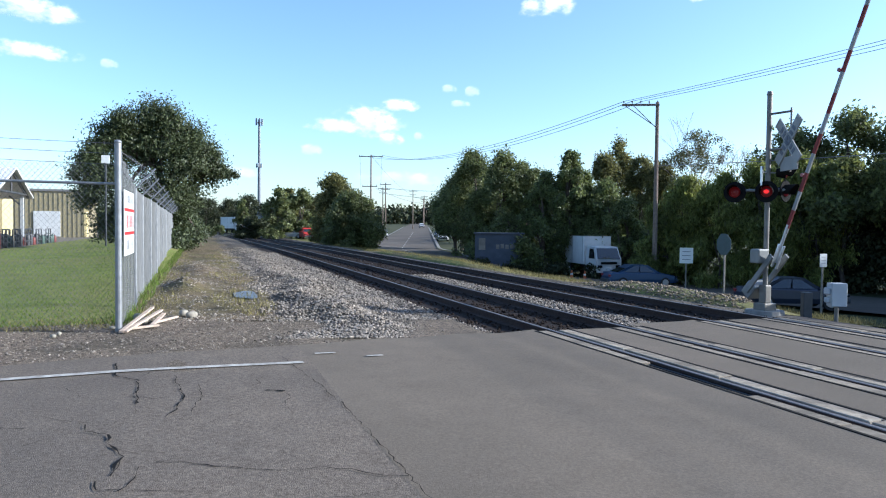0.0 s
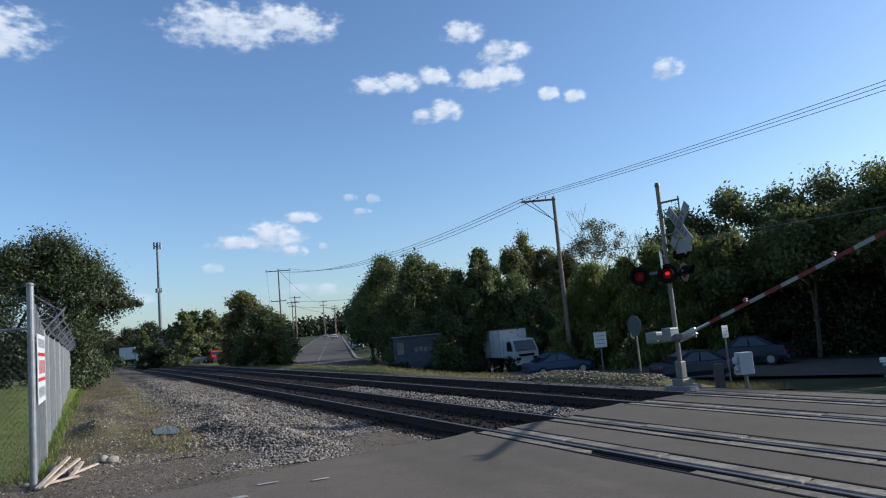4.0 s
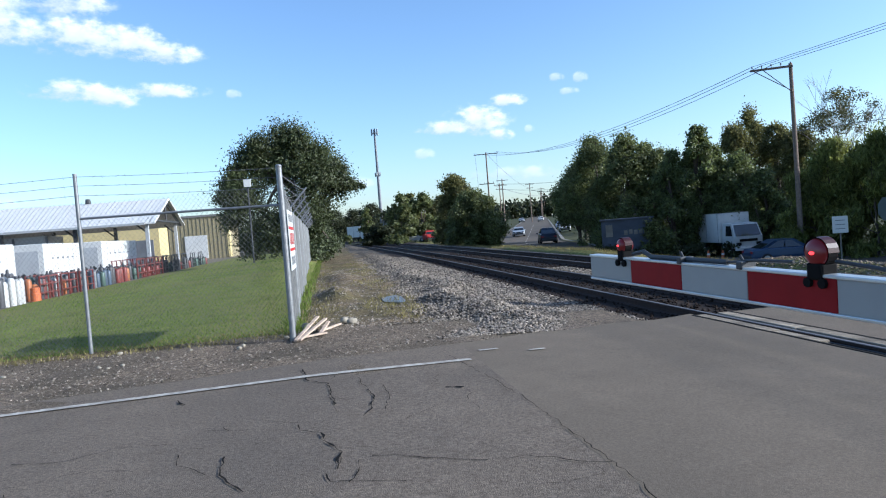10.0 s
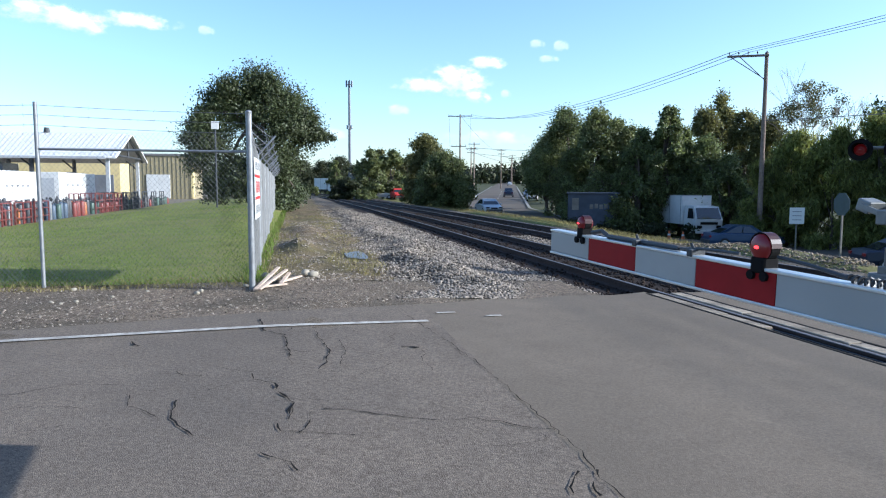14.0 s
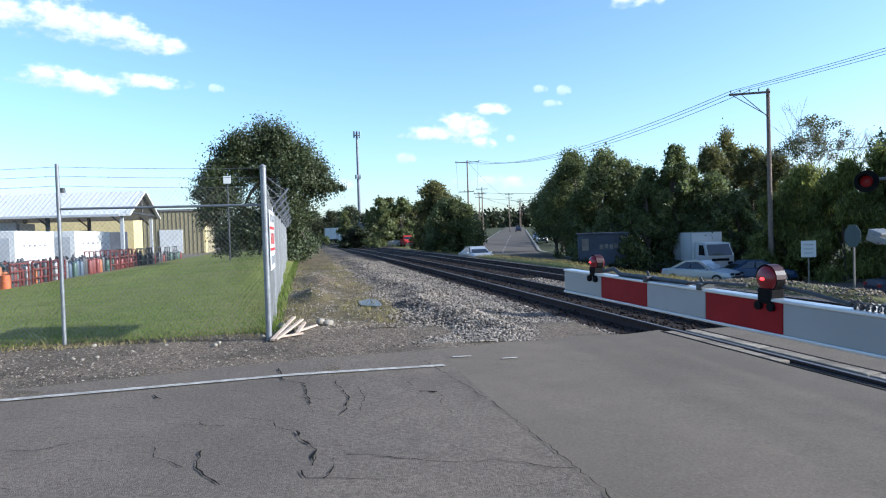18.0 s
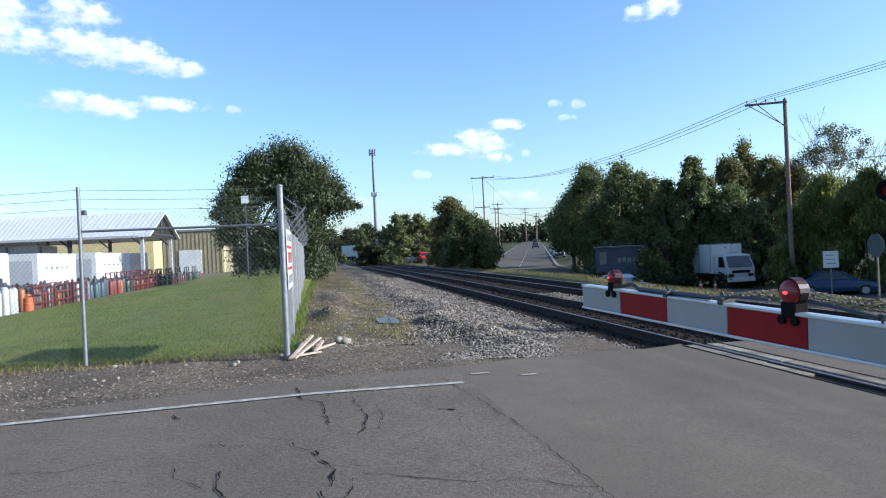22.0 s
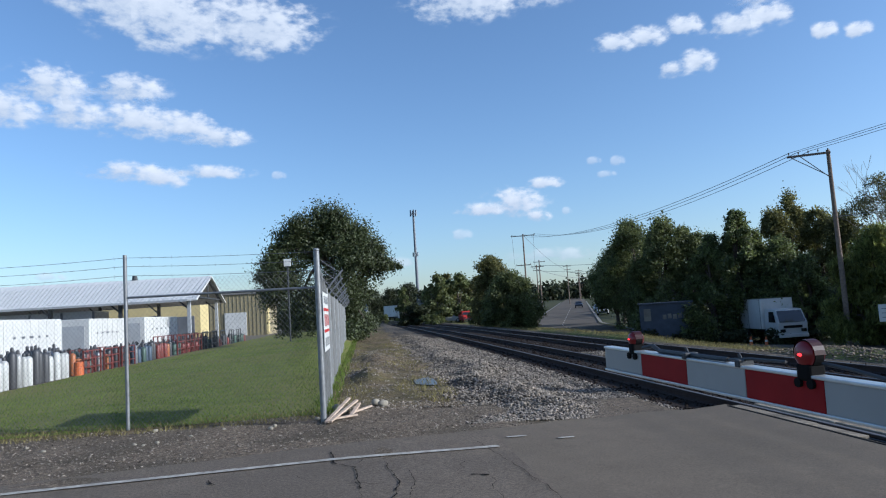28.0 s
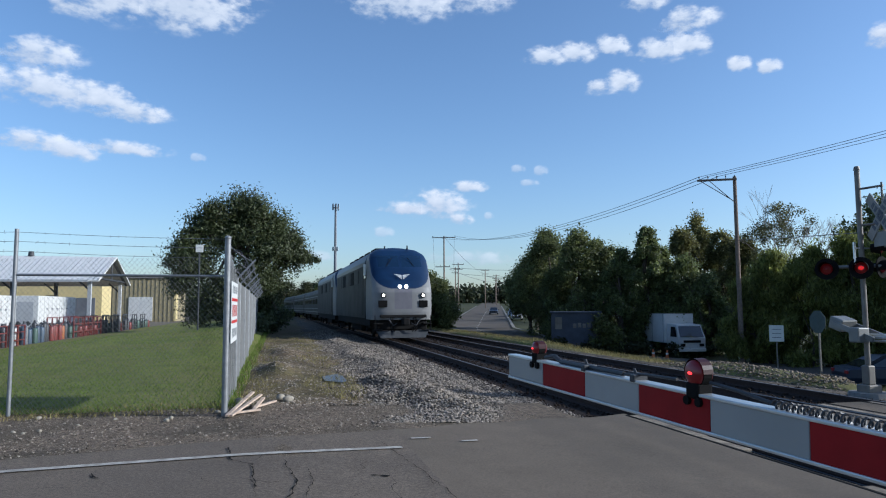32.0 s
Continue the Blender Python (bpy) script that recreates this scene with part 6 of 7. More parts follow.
for i, (s, n, h, r) in enumerate(((46, -0.2, 1.5, 1.1), (50, 0.5, 1.9, 1.3), (56, 0.2, 2.0, 1.4), (62, 0.0, 2.6, 1.7), (43.5, -0.5, 1.1, 0.9), (70, -0.6, 3.5, 2.0), (80, -1.4, 4.0, 2.3))):
    tree("shrub", T(s, n, -0.1), h, [(rg.uniform(-0.4, 0.4) * r, rg.uniform(-0.4, 0.4) * r, h * f, r * 0.8, r * 0.8, h * 0.35) for f in (0.3, 0.5, 0.7)], 1500, 0.11, "leaf_oak", "leafy dark green shrub below the oak", 60 + i, 0.05, limbs=3, category="shrub")

# bush across the line and the paler tree behind it
def spread(rg, w, d, h0, h1, k, r0, r1):
    """Clumps through an uneven mound w wide, d deep, from height h0 to h1."""
    out = []
    for i in range(k):
        f = rg.random()
        z = h0 + (h1 - h0) * f
        m = math.sqrt(max(0.05, 1 - f ** 2.2))
        r = rg.uniform(r0, r1)
        out.append((rg.uniform(-1, 1) * w * 0.5 * m, rg.uniform(-1, 1) * d * 0.5 * m, z, r, r, r * 0.85))
    return out


tree("bush", tz(-17.0, 70.0), 6.0, spread(rg, 5.8, 3.8, 0.3, 5.3, 90, 0.7, 1.2), 40000, 0.12, "leaf", "broad green bush between the line and the street", 31, 0.14, limbs=8, category="bush", lumpy=0.2)
tree("tree", tz(-20.6, 76.0), 8.4, spread(rg, 4.2, 3.6, 0.4, 7.6, 70, 0.7, 1.2), 30000, 0.13, "leaf_olive", "olive-green tree standing behind the bush", 32, 0.16, limbs=9, lumpy=0.24)
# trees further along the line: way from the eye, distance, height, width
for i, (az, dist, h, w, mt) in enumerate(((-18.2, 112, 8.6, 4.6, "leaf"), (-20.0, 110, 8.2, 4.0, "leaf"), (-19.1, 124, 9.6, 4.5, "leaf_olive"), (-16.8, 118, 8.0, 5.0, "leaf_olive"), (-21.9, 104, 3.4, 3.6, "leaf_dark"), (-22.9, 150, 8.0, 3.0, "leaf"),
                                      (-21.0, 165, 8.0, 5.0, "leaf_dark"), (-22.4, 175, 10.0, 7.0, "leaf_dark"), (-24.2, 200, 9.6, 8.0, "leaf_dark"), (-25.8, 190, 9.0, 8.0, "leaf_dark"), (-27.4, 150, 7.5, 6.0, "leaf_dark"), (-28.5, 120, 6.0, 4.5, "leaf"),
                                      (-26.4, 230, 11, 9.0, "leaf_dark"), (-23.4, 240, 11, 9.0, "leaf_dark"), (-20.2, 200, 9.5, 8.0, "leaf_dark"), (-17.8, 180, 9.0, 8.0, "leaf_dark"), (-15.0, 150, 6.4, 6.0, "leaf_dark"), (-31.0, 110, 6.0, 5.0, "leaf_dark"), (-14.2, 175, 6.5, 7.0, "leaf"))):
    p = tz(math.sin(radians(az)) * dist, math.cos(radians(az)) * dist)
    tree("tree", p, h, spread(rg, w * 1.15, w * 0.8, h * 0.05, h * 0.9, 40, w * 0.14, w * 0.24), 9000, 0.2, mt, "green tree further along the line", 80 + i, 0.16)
# low scrub that hides the foot of the line's far bend
for i, (az, dist, h, w) in enumerate(((-25.6, 118, 1.6, 3.0), (-24.6, 132, 1.8, 3.2), (-20.6, 100, 1.5, 2.6), (-16.6, 92, 2.2, 3.0), (-15.8, 84, 1.8, 2.6))):
    p = tz(math.sin(radians(az)) * dist, math.cos(radians(az)) * dist)
    tree("shrub", p, h, spread(rg, w, w * 0.7, 0.2, h * 0.85, 12, 0.35, 0.6), 2500, 0.14, "leaf", "low green scrub beside the far line", 440 + i, 0.05, limbs=3, category="shrub")

# the row on the right
def crown(rg, h0, h1, rad, k):
    """Many small clumps over an uneven crown, wider in its upper middle."""
    out = []
    for i in range(k):
        f = (i + rg.random()) / k
        a = rg.uniform(0, 6.283)
        w = rad * (0.55 + 0.45 * math.sin(math.pi * min(1.0, f * 1.25) ** 0.8)) * math.sqrt(max(0.06, 1 - f ** 4))
        o = w * math.sqrt(rg.uniform(0.1, 0.95))
        r = rad * rg.uniform(0.16, 0.34)
        out.append((o * math.cos(a), o * math.sin(a), h0 + (h1 - h0) * f, r, r, r * rg.uniform(0.8, 1.3)))
    return out


ROW = [(-6.4, 79.8, 8.2, 3.0, "leaf"), (-5.7, 67.0, 6.6, 2.3, "leaf"), (-4.4, 69.0, 8.2, 2.8, "leaf"), (-3.7, 62.3, 9.0, 2.7, "leaf"), (-0.9, 60.4, 8.6, 2.7, "leaf"), (0.9, 60.4, 7.8, 2.3, "leaf"), (2.4, 57.4, 6.7, 1.7, "leaf_vine"),
       (4.6, 57.3, 8.7, 1.7, "leaf_vine"), (5.6, 58.2, 6.7, 1.6, "leaf_vine"), (7.5, 57.6, 5.7, 2.3, "leaf_vine"), (9.0, 56.6, 4.2, 1.6, "leaf_vine"), (8.2, 66.0, 9.1, 2.2, "leaf_olive"), (10.1, 69.7, 10.9, 2.3, "leaf_olive"),
       (11.9, 67.4, 9.2, 2.4, "leaf_olive"), (13.4, 65.1, 7.9, 2.4, "leaf_olive"), (-2.0, 72.0, 8.5, 3.0, "leaf"), (2.4, 70.4, 7.6, 3.0, "leaf"), (5.5, 70.2, 7.3, 3.0, "leaf")]
for i, (x, y, h, r, mt) in enumerate(ROW):
    at = tz(x, y)
    h -= at.z                        # heights above are those of the treetops over the road
    bl = crown(rg, h * (0.32 if x < -3.8 else 0.06), h * 0.93, r * 1.3, 60)
    tree("tree", at, h, bl, 24000, 0.105, mt, "dark overgrown tree hung with vines" if mt == "leaf_vine" else "dense dark green tree behind the street", 120 + i, 0.2, droop=0.5 if mt == "leaf_vine" else 0.0)
for i, (x, y, h) in enumerate(((-2.6, 56.4, 3.2), (0.6, 53.2, 3.0), (1.6, 53.0, 2.2), (-3.2, 59.0, 4.0))):
    tree("shrub", tz(x, y), h, [(rg.uniform(-0.4, 0.4), rg.uniform(-0.3, 0.3), h * (0.2 + 0.17 * k), 0.8, 0.6, h * 0.2) for k in range(5)], 3500, 0.1, "leaf_vine", "tangle of vines growing over the shed", 140 + i, 0.05, limbs=3, category="shrub", droop=0.8)
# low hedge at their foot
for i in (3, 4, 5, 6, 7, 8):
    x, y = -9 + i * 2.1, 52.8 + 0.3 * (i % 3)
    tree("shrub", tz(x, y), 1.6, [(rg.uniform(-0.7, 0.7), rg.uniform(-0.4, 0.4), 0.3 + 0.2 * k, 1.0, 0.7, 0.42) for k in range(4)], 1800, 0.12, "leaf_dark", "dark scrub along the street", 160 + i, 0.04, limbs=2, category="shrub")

# bright thicket, the overhanging crowns and the dark wood behind the signal
for i, (x, y, h, r) in enumerate(((9.8, 48.0, 5.4, 1.7), (11.6, 49.0, 7.4, 2.2), (13.4, 46.5, 7.4, 2.4), (15.8, 46.0, 8.0, 2.5), (18.4, 45.5, 8.4, 2.6))):
    bl = crown(rg, h * 0.05, h * 0.96, r * 1.2, 40)
    tree("thicket", tz(x, y), h, bl, 26000, 0.16, "leaf_thicket", "tall light green thicket with drooping leaves", 200 + i, 0.08, limbs=10, category="thicket", droop=2.2, lumpy=0.4)
for i, (x, y, h, r) in enumerate(((20.5, 45.0, 8.2, 2.8), (23.6, 42.0, 9.2, 3.2), (26.5, 39.0, 10.4, 3.3), (29.5, 35.5, 10.6, 3.4), (32.5, 31.0, 12.5, 3.6), (35, 26, 13.5, 3.8), (37, 20, 14, 4.0), (39, 13, 14, 4.2))):
    bl = crown(rg, h * 0.56, h * 0.95, r * 1.1, 34) + [(-1.6, -1.8, h * 0.62, r * 0.6, r * 0.6, r * 0.4), (1.2, -2.2, h * 0.66, r * 0.6, r * 0.6, r * 0.4)]
    tree("tree", tz(x, y), h, bl, 15000, 0.14, "leaf_light", "tall leaning tree with an overhanging light green crown", 215 + i, 0.16, limbs=10, droop=0.7)
# the shade of this wood is put into its dark leaf colour
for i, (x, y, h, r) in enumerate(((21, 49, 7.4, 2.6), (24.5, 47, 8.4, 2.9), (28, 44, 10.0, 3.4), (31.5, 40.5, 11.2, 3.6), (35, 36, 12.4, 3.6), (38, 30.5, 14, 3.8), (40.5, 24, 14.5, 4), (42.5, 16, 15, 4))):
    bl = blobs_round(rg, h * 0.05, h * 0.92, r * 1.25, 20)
    tree("tree", tz(x, y), h, bl, 20000, 0.145, "leaf_dark", "tall tree of the wood behind the signal, coloured dark for shade", 230 + i, 0.25)
for i, (x, y, h, r) in enumerate(((21.5, 57, 12.6, 2.6), (25.6, 57, 14.0, 2.9), (29.8, 57, 14.0, 3.0), (34, 57, 14.4, 3.2), (38, 55, 15, 3.4))):
    tree("tree", tz(x, y), h, blobs_round(rg, h * 0.15, h * 0.9, r * 1.5, 22), 18000, 0.15, "leaf", "tall green tree standing behind the thicket", 260 + i, 0.25)
for i in range(20):                  # dense understorey along the wood's edge, its leaf colour darkened for shade
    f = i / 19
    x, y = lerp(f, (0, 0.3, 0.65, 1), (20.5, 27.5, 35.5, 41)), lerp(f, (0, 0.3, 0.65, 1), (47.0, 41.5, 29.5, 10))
    tree("shrub", tz(x + rg.uniform(-0.5, 0.5), y), 5.5, [(rg.uniform(-1.3, 1.3), rg.uniform(-0.8, 0.8), 0.6 + 0.85 * k, 1.8, 1.5, 1.1) for k in range(7)], 5000, 0.16, "leaf_dark", "dense undergrowth at the edge of the wood, coloured dark for shade", 300 + i, 0.06, limbs=3, category="shrub", hollow=0.3)
# thin tree
t = thing("bare_tree", Matrix.Translation(tz(15.6, 62)), "thin tree with sparse foliage and bare twigs", "tree")
bm = B()
rr = random.Random(5)


def twig(bm, p, w, ln, r, depth):
    q = p + w * ln
    rod(bm, p, q, r, r * 0.7, 5, False)
    if depth:
        for k in range(3):
            v = (w + Vector((rr.uniform(-1, 1), rr.uniform(-1, 1), rr.uniform(-0.2, 0.8))) * 0.62).normalized()
            twig(bm, q, v, ln * rr.uniform(0.6, 0.85), r * 0.62, depth - 1)


twig(bm, Vector((0, 0, 0)), Vector((0, 0, 1)), 3.4, 0.12, 6)
part("trunk", bm, M["bark_pale"], t)
part("crown", leaf_mesh("crown", spread(rr, 7.0, 5.0, 4.5, 12.4, 60, 0.5, 1.1), 9000, 0.085, M["leaf_sparse"], 9, 0.2, 0.1), None, t)

# low trees lining the far street
for i in range(16):
    k = 6.5 + 0.17 * (i // 2)
    p, _ = street_point(k, -8.5 - rg.uniform(0, 3) if i % 2 else 9.0 + rg.uniform(0, 4), 0)
    h = rg.uniform(2.6, 4.2) if i % 2 else rg.uniform(4.5, 6.5)
    tree("street_tree", p, h, blobs_round(rg, h * 0.2, h * 0.88, h * 0.42, 8), 3000, 0.2, ("leaf", "leaf_olive", "leaf_dark")[i % 3], "small leafy tree beside the far street", 400 + i, 0.1)

# far woods on the horizon
bl = []
for i in range(150):
    a = radians(-75 + 150 * i / 149)
    dist = rg.uniform(330, 460)
    x, y = math.sin(a) * dist, math.cos(a) * dist
    s, n = to_sn(x, y)
    h = rg.uniform(8, 13)
    bl.append((x, y, ground_z(s, n) + h * 0.4, rg.uniform(9, 15), rg.uniform(9, 15), h * 0.6))
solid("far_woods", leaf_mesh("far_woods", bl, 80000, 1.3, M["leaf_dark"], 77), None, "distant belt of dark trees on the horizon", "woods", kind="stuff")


# ---------- the storage yard ----------
cyl_body = {}
for k in ("cyl_steel", "cyl_white", "cyl_orange", "cyl_red", "cyl_green", "cyl_blue", "cyl_dark"):
    bm = B()
    prof = [(0.115, 0.0), (0.12, 0.03), (0.12, 1.12), (0.11, 1.2), (0.08, 1.27), (0.04, 1.31)]
    loft(bm, [[(r * math.cos(a * math.tau / 12), r * math.sin(a * math.tau / 12), z) for a in range(12)] for r, z in prof])
    cyl_body[k] = finish(bm, "body", M[k], True)
bm = B()
loft(bm, [[(r * math.cos(a * math.tau / 10), r * math.sin(a * math.tau / 10), z) for a in range(10)] for r, z in ((0.042, 1.3), (0.048, 1.33), (0.045, 1.42), (0.025, 1.46))])
cap_mesh = finish(bm, "valve_cap", M["cyl_dark"], True)
NICE = {"cyl_steel": "tall bare steel gas cylinder", "cyl_white": "tall white gas cylinder", "cyl_orange": "orange gas cylinder", "cyl_red": "dark red gas cylinder", "cyl_green": "dark green gas cylinder", "cyl_blue": "blue gas cylinder", "cyl_dark": "black gas cylinder"}
proto = {}
rr = random.Random(8)


def cylinder(k, m):
    t = thing("gas_cylinder", m, NICE[k] + " standing in the yard", "gas cylinder", "gas cylinders in the yard")
    part("body", cyl_body[k], None, t)
    part("valve_cap", cap_mesh, None, t, "dark valve cap")
    return t


def add_cylinders(s0, s1, n0, rows, kinds, step, tall=1.0):
    s = s0
    while s < s1:
        for r in range(rows):
            k = rr.choice(kinds)
            n = n0 - 0.34 * r + rr.uniform(-0.05, 0.05)
            m = Tp(s + rr.uniform(-0.06, 0.06) + 0.14 * (r % 2), n, -0.01, rr.uniform(0, 90)) @ Matrix.Diagonal((1.08, 1.08, tall * rr.uniform(0.84, 0.98), 1))
            if k in proto:
                copy_thing(proto[k], m)
                bpy.context.view_layer.update()
            else:
                proto[k] = cylinder(k, m)
        s += step


# the black cylinders here stand in for shadowed gaps between pale ones
add_cylinders(17.0, 28.5, -10.95, 2, ("cyl_steel", "cyl_white", "cyl_dark", "cyl_dark", "cyl_white", "cyl_steel"), 0.42)
add_cylinders(29.4, 36.0, -11.1, 3, ("cyl_red", "cyl_orange", "cyl_green", "cyl_steel", "cyl_red", "cyl_dark"), 0.42, 0.82)
add_cylinders(36.2, 40.0, -11.0, 2, ("cyl_blue", "cyl_steel", "cyl_green", "cyl_blue", "cyl_dark"), 0.5, 0.86)
add_cylinders(40.2, 42.6, -11.0, 2, ("cyl_orange", "cyl_orange", "cyl_red"), 0.5)
add_cylinders(43.2, 54.0, -11.1, 2, ("cyl_red", "cyl_dark", "cyl_dark", "cyl_green"), 0.7, 0.8)
add_cylinders(54.5, 68.0, -10.9, 1, ("cyl_green", "cyl_dark", "cyl_dark", "cyl_red"), 1.0, 0.75)
# drum and cage
dr = thing("traffic_drum", Tp(28.9, -10.7, 0) @ Matrix.Diagonal((0.68, 0.68, 0.62, 1)), "bright orange plastic drum among the cylinders", "drum")
bm = B()
loft(bm, [[(r * math.cos(a * math.tau / 16), r * math.sin(a * math.tau / 16), z) for a in range(16)] for r, z in ((0.3, 0), (0.3, 0.06), (0.27, 0.08), (0.27, 0.5), (0.25, 0.55), (0.25, 0.85), (0.2, 0.9))])
part("body", bm, M["orange"], dr)
for i, s in enumerate((30.4, 32.6, 34.8, 44.4, 46.6, 48.8, 51.2, 53.6, 57.0, 60.5, 64.0)):
    cg = thing("cylinder_cage", Tp(s, -11.45, 0) @ Matrix.Diagonal((1.0, 1.0, 0.8 if s < 40 else 1.0, 1.0)), "low steel cage holding gas cylinders", "cage", "cylinder cages")
    for x in (-0.7, 0.7):
        for y in (-0.9, 0.0, 0.9):
            bm = B()
            box(bm, (x, y, 0.6), (0.06, 0.06, 1.2))
            part("upright", bm, M["cyl_red" if i < 6 else "steel_dark"], cg)
    for z in (0.35, 0.8, 1.18):
        for x in (-0.7, 0.7):
            bm = B()
            box(bm, (x, 0, z), (0.05, 1.86, 0.06))
            part("rail", bm, M["cyl_red" if i < 6 else "steel_dark"], cg)


def container(s, n, ln, wd, h, label):
    """A white box body: long side along the railway, its near face towards the lawn."""
    t = thing("white_container", Tp(s, n, 0), label, "container", "white containers")
    bm = B()
    box(bm, (-wd / 2, ln / 2, h / 2 + 0.25), (wd, ln, h - 0.25), bevel=0.03)
    part("body", bm, M["white"], t)
    for y in np.arange(0.3, ln, 0.75):
        bm = B()
        box(bm, (0.008, float(y), h / 2 + 0.25), (0.016, 0.05, h - 0.4))
        part("rib", bm, M["white"], t)
    # a grey panel puts the end face's shade into colour
    bm = B()
    box(bm, (-wd / 2, -0.012, h * 0.55), (wd * 0.8, 0.02, h * 0.7))
    part("end_door", bm, M["wall_house"], t, "pale grey panel carrying the shade of the end face")
    for i in range(4):
        bm = B()
        box(bm, (-wd * (0.2 + 0.2 * i), -0.028, h * 0.35), (0.24, 0.01, 0.24), None)
        bmesh.ops.rotate(bm, verts=bm.verts, cent=(-wd * (0.2 + 0.2 * i), -0.028, h * 0.35), matrix=Matrix.Rotation(radians(45), 3, "Y"))
        part("placard", bm, M["steel_dark"], t, "small diamond placard")
    for i in range(5):
        bm = B()
        box(bm, (0.02, ln * (0.2 + 0.13 * i), h * 0.72), (0.01, ln * (0.03 + 0.012 * (i % 3)), 0.1))
        part("letter_bar", bm, M["wall_grey"], t, "grey lettering bar")
    bm = B()
    box(bm, (-wd / 2, ln / 2, 0.14), (wd * 0.8, ln * 0.9, 0.26))
    part("skid", bm, M["steel_dark"], t)
    return t


container(29.0, -13.7, 5.6, 2.5, 2.3, "white storage container behind the gas cylinders")
container(37.6, -13.6, 5.4, 2.5, 2.3, "white storage container with dark placards")
container(45.0, -13.1, 7.6, 2.6, 2.35, "long white container lettered in grey")

# open canopy building
cn = thing("canopy_building", Tp(64.6, -13.9, 0), "long open-sided canopy with white metal roof", "building")
half, eave, peak, deep = 5.3, 4.15, 6.2, 58.0
for sg in (-1, 1):
    bm = B()
    pts = [(0.8, 0, peak), (0.8, sg * (half + 0.6), eave - 0.2), (-deep, sg * (half + 0.6), eave - 0.2), (-deep, 0, peak)]
    slab(bm, pts if sg > 0 else pts[::-1], 0.12)
    part("roof", bm, M["roof_white"], cn, "white standing-seam roof")
    for i in range(92):
        x = 0.7 - i * 0.63
        bm = B()
        a, b = Vector((x, 0, peak + 0.03)), Vector((x, sg * (half + 0.6), eave - 0.17))
        rod(bm, a, b, 0.02, seg=4)
        part("roof_seam", bm, M["wall_house"], cn)
for i in range(10):
    for sg in (-1, 1):
        bm = B()
        box(bm, (-i * 5.5, sg * half, eave / 2), (0.28, 0.28, eave), bevel=0.02)
        part("column", bm, M["wall_house"] if i == 0 else M["steel_dark"], cn)
        bm = B()
        rod(bm, (-i * 5.5, sg * half, eave - 1.0), (-i * 5.5 - 1.0, sg * half, eave - 0.1), 0.07, seg=6)
        part("knee_brace", bm, M["steel_dark"], cn)
for sg in (-1, 1):
    bm = B()
    rod(bm, (0.4, 0, peak - 0.15), (0.4, sg * (half + 0.4), eave - 0.2), 0.14, seg=6)
    part("gable_rafter", bm, M["steel_dark"] if sg > 0 else M["wall_house"], cn)
    bm = B()
    box(bm, (-deep / 2, sg * (half + 0.62), eave - 0.27), (deep, 0.14, 0.18))
    part("fascia", bm, M["wall_house"], cn)
bm = B()
rod(bm, (0.4, -half, eave), (0.4, half, eave), 0.1, seg=6)
rod(bm, (0.4, 0, eave), (0.4, 0, peak), 0.08, seg=6)
part("gable_tie", bm, M["steel_dark"], cn)
for x in (-6, -24, -42):
    bm = B()
    rod(bm, (x, 0, peak), (x, 0, peak + 0.4), 0.25, 0.2, 10)
    part("roof_vent", bm, M["steel_dark"], cn)
# building inside and behind it
bk = thing("warehouse", Tp(76.5, -17.0, 0), "cream warehouse wall with dock doors under the canopy", "building")
bm = B()
box(bm, (-25, 2, 2.1), (50, 4, 4.2))
part("wall", bm, M["wall_yellow"], bk)
for i in range(7):
    bm = B()
    box(bm, (-2.2 - i * 6.2, -0.06, 1.5), (3.2, 0.14, 2.6), bevel=0.02)
    d_ = part("dock_door", bm, M["wall_house" if i % 2 else "wall_grey"], bk, "roller dock door")
    for z in (0.9, 1.6, 2.3):
        bm = B()
        box(bm, (-2.2 - i * 6.2, -0.14, z), (3.1, 0.02, 0.04))
        part("door_rib", bm, M["wall_grey"], d_)
    bm = B()
    box(bm, (-4.6 - i * 6.2, -0.04, 2.6), (1.1, 0.1, 0.9))
    part("window", bm, M["glass"], bk)
low = thing("low_office", Tp(62.0, -30.0, 0), "long low white-sided building under the canopy roof", "building")
bm = B()
box(bm, (-15, 0, 1.75), (46, 4, 3.5))
part("wall", bm, M["wall_house"], low)
for i in range(18):
    bm = B()
    box(bm, (7.0 - i * 2.5, -2.03, 2.45), (1.25, 0.08, 0.75))
    part("window", bm, M["glass"], low)
    bm = B()
    box(bm, (8.2 - i * 2.5, -2.05, 1.75), (0.16, 0.1, 3.4))
    part("pilaster", bm, M["wall_grey"], low, "grey wall post")
# tan building beyond
tb = thing("tan_warehouse", Tp(92.0, -12.1, 0), "tan corrugated warehouse with pale loading doors", "building")
bm = B()
box(bm, (-7.0, 5, 2.7), (14, 10, 5.6))
part("wall", bm, M["wall_tan"], tb)
for i in range(28):
    bm = B()
    box(bm, (-0.25 - i * 0.5, -0.03, 2.7), (0.08, 0.05, 5.5))
    part("rib", bm, M["wall_tan"], tb)
bm = B()
box(bm, (-7.0, 5, 5.6), (14.4, 10.4, 0.25))
part("roof", bm, M["shingle"], tb)
for x in (-4.0, -10.0):
    bm = B()
    box(bm, (x, -0.1, 1.6), (2.8, 0.12, 3.0), bevel=0.02)
    part("loading_door", bm, M["white"], tb, "pale loading door")
bm = B()
box(bm, (0.05, 0.6, 2.9), (0.3, 1.4, 5.6), bevel=0.02)
part("corner_trim", bm, M["wall_yellow"], tb, "yellow corner panel")

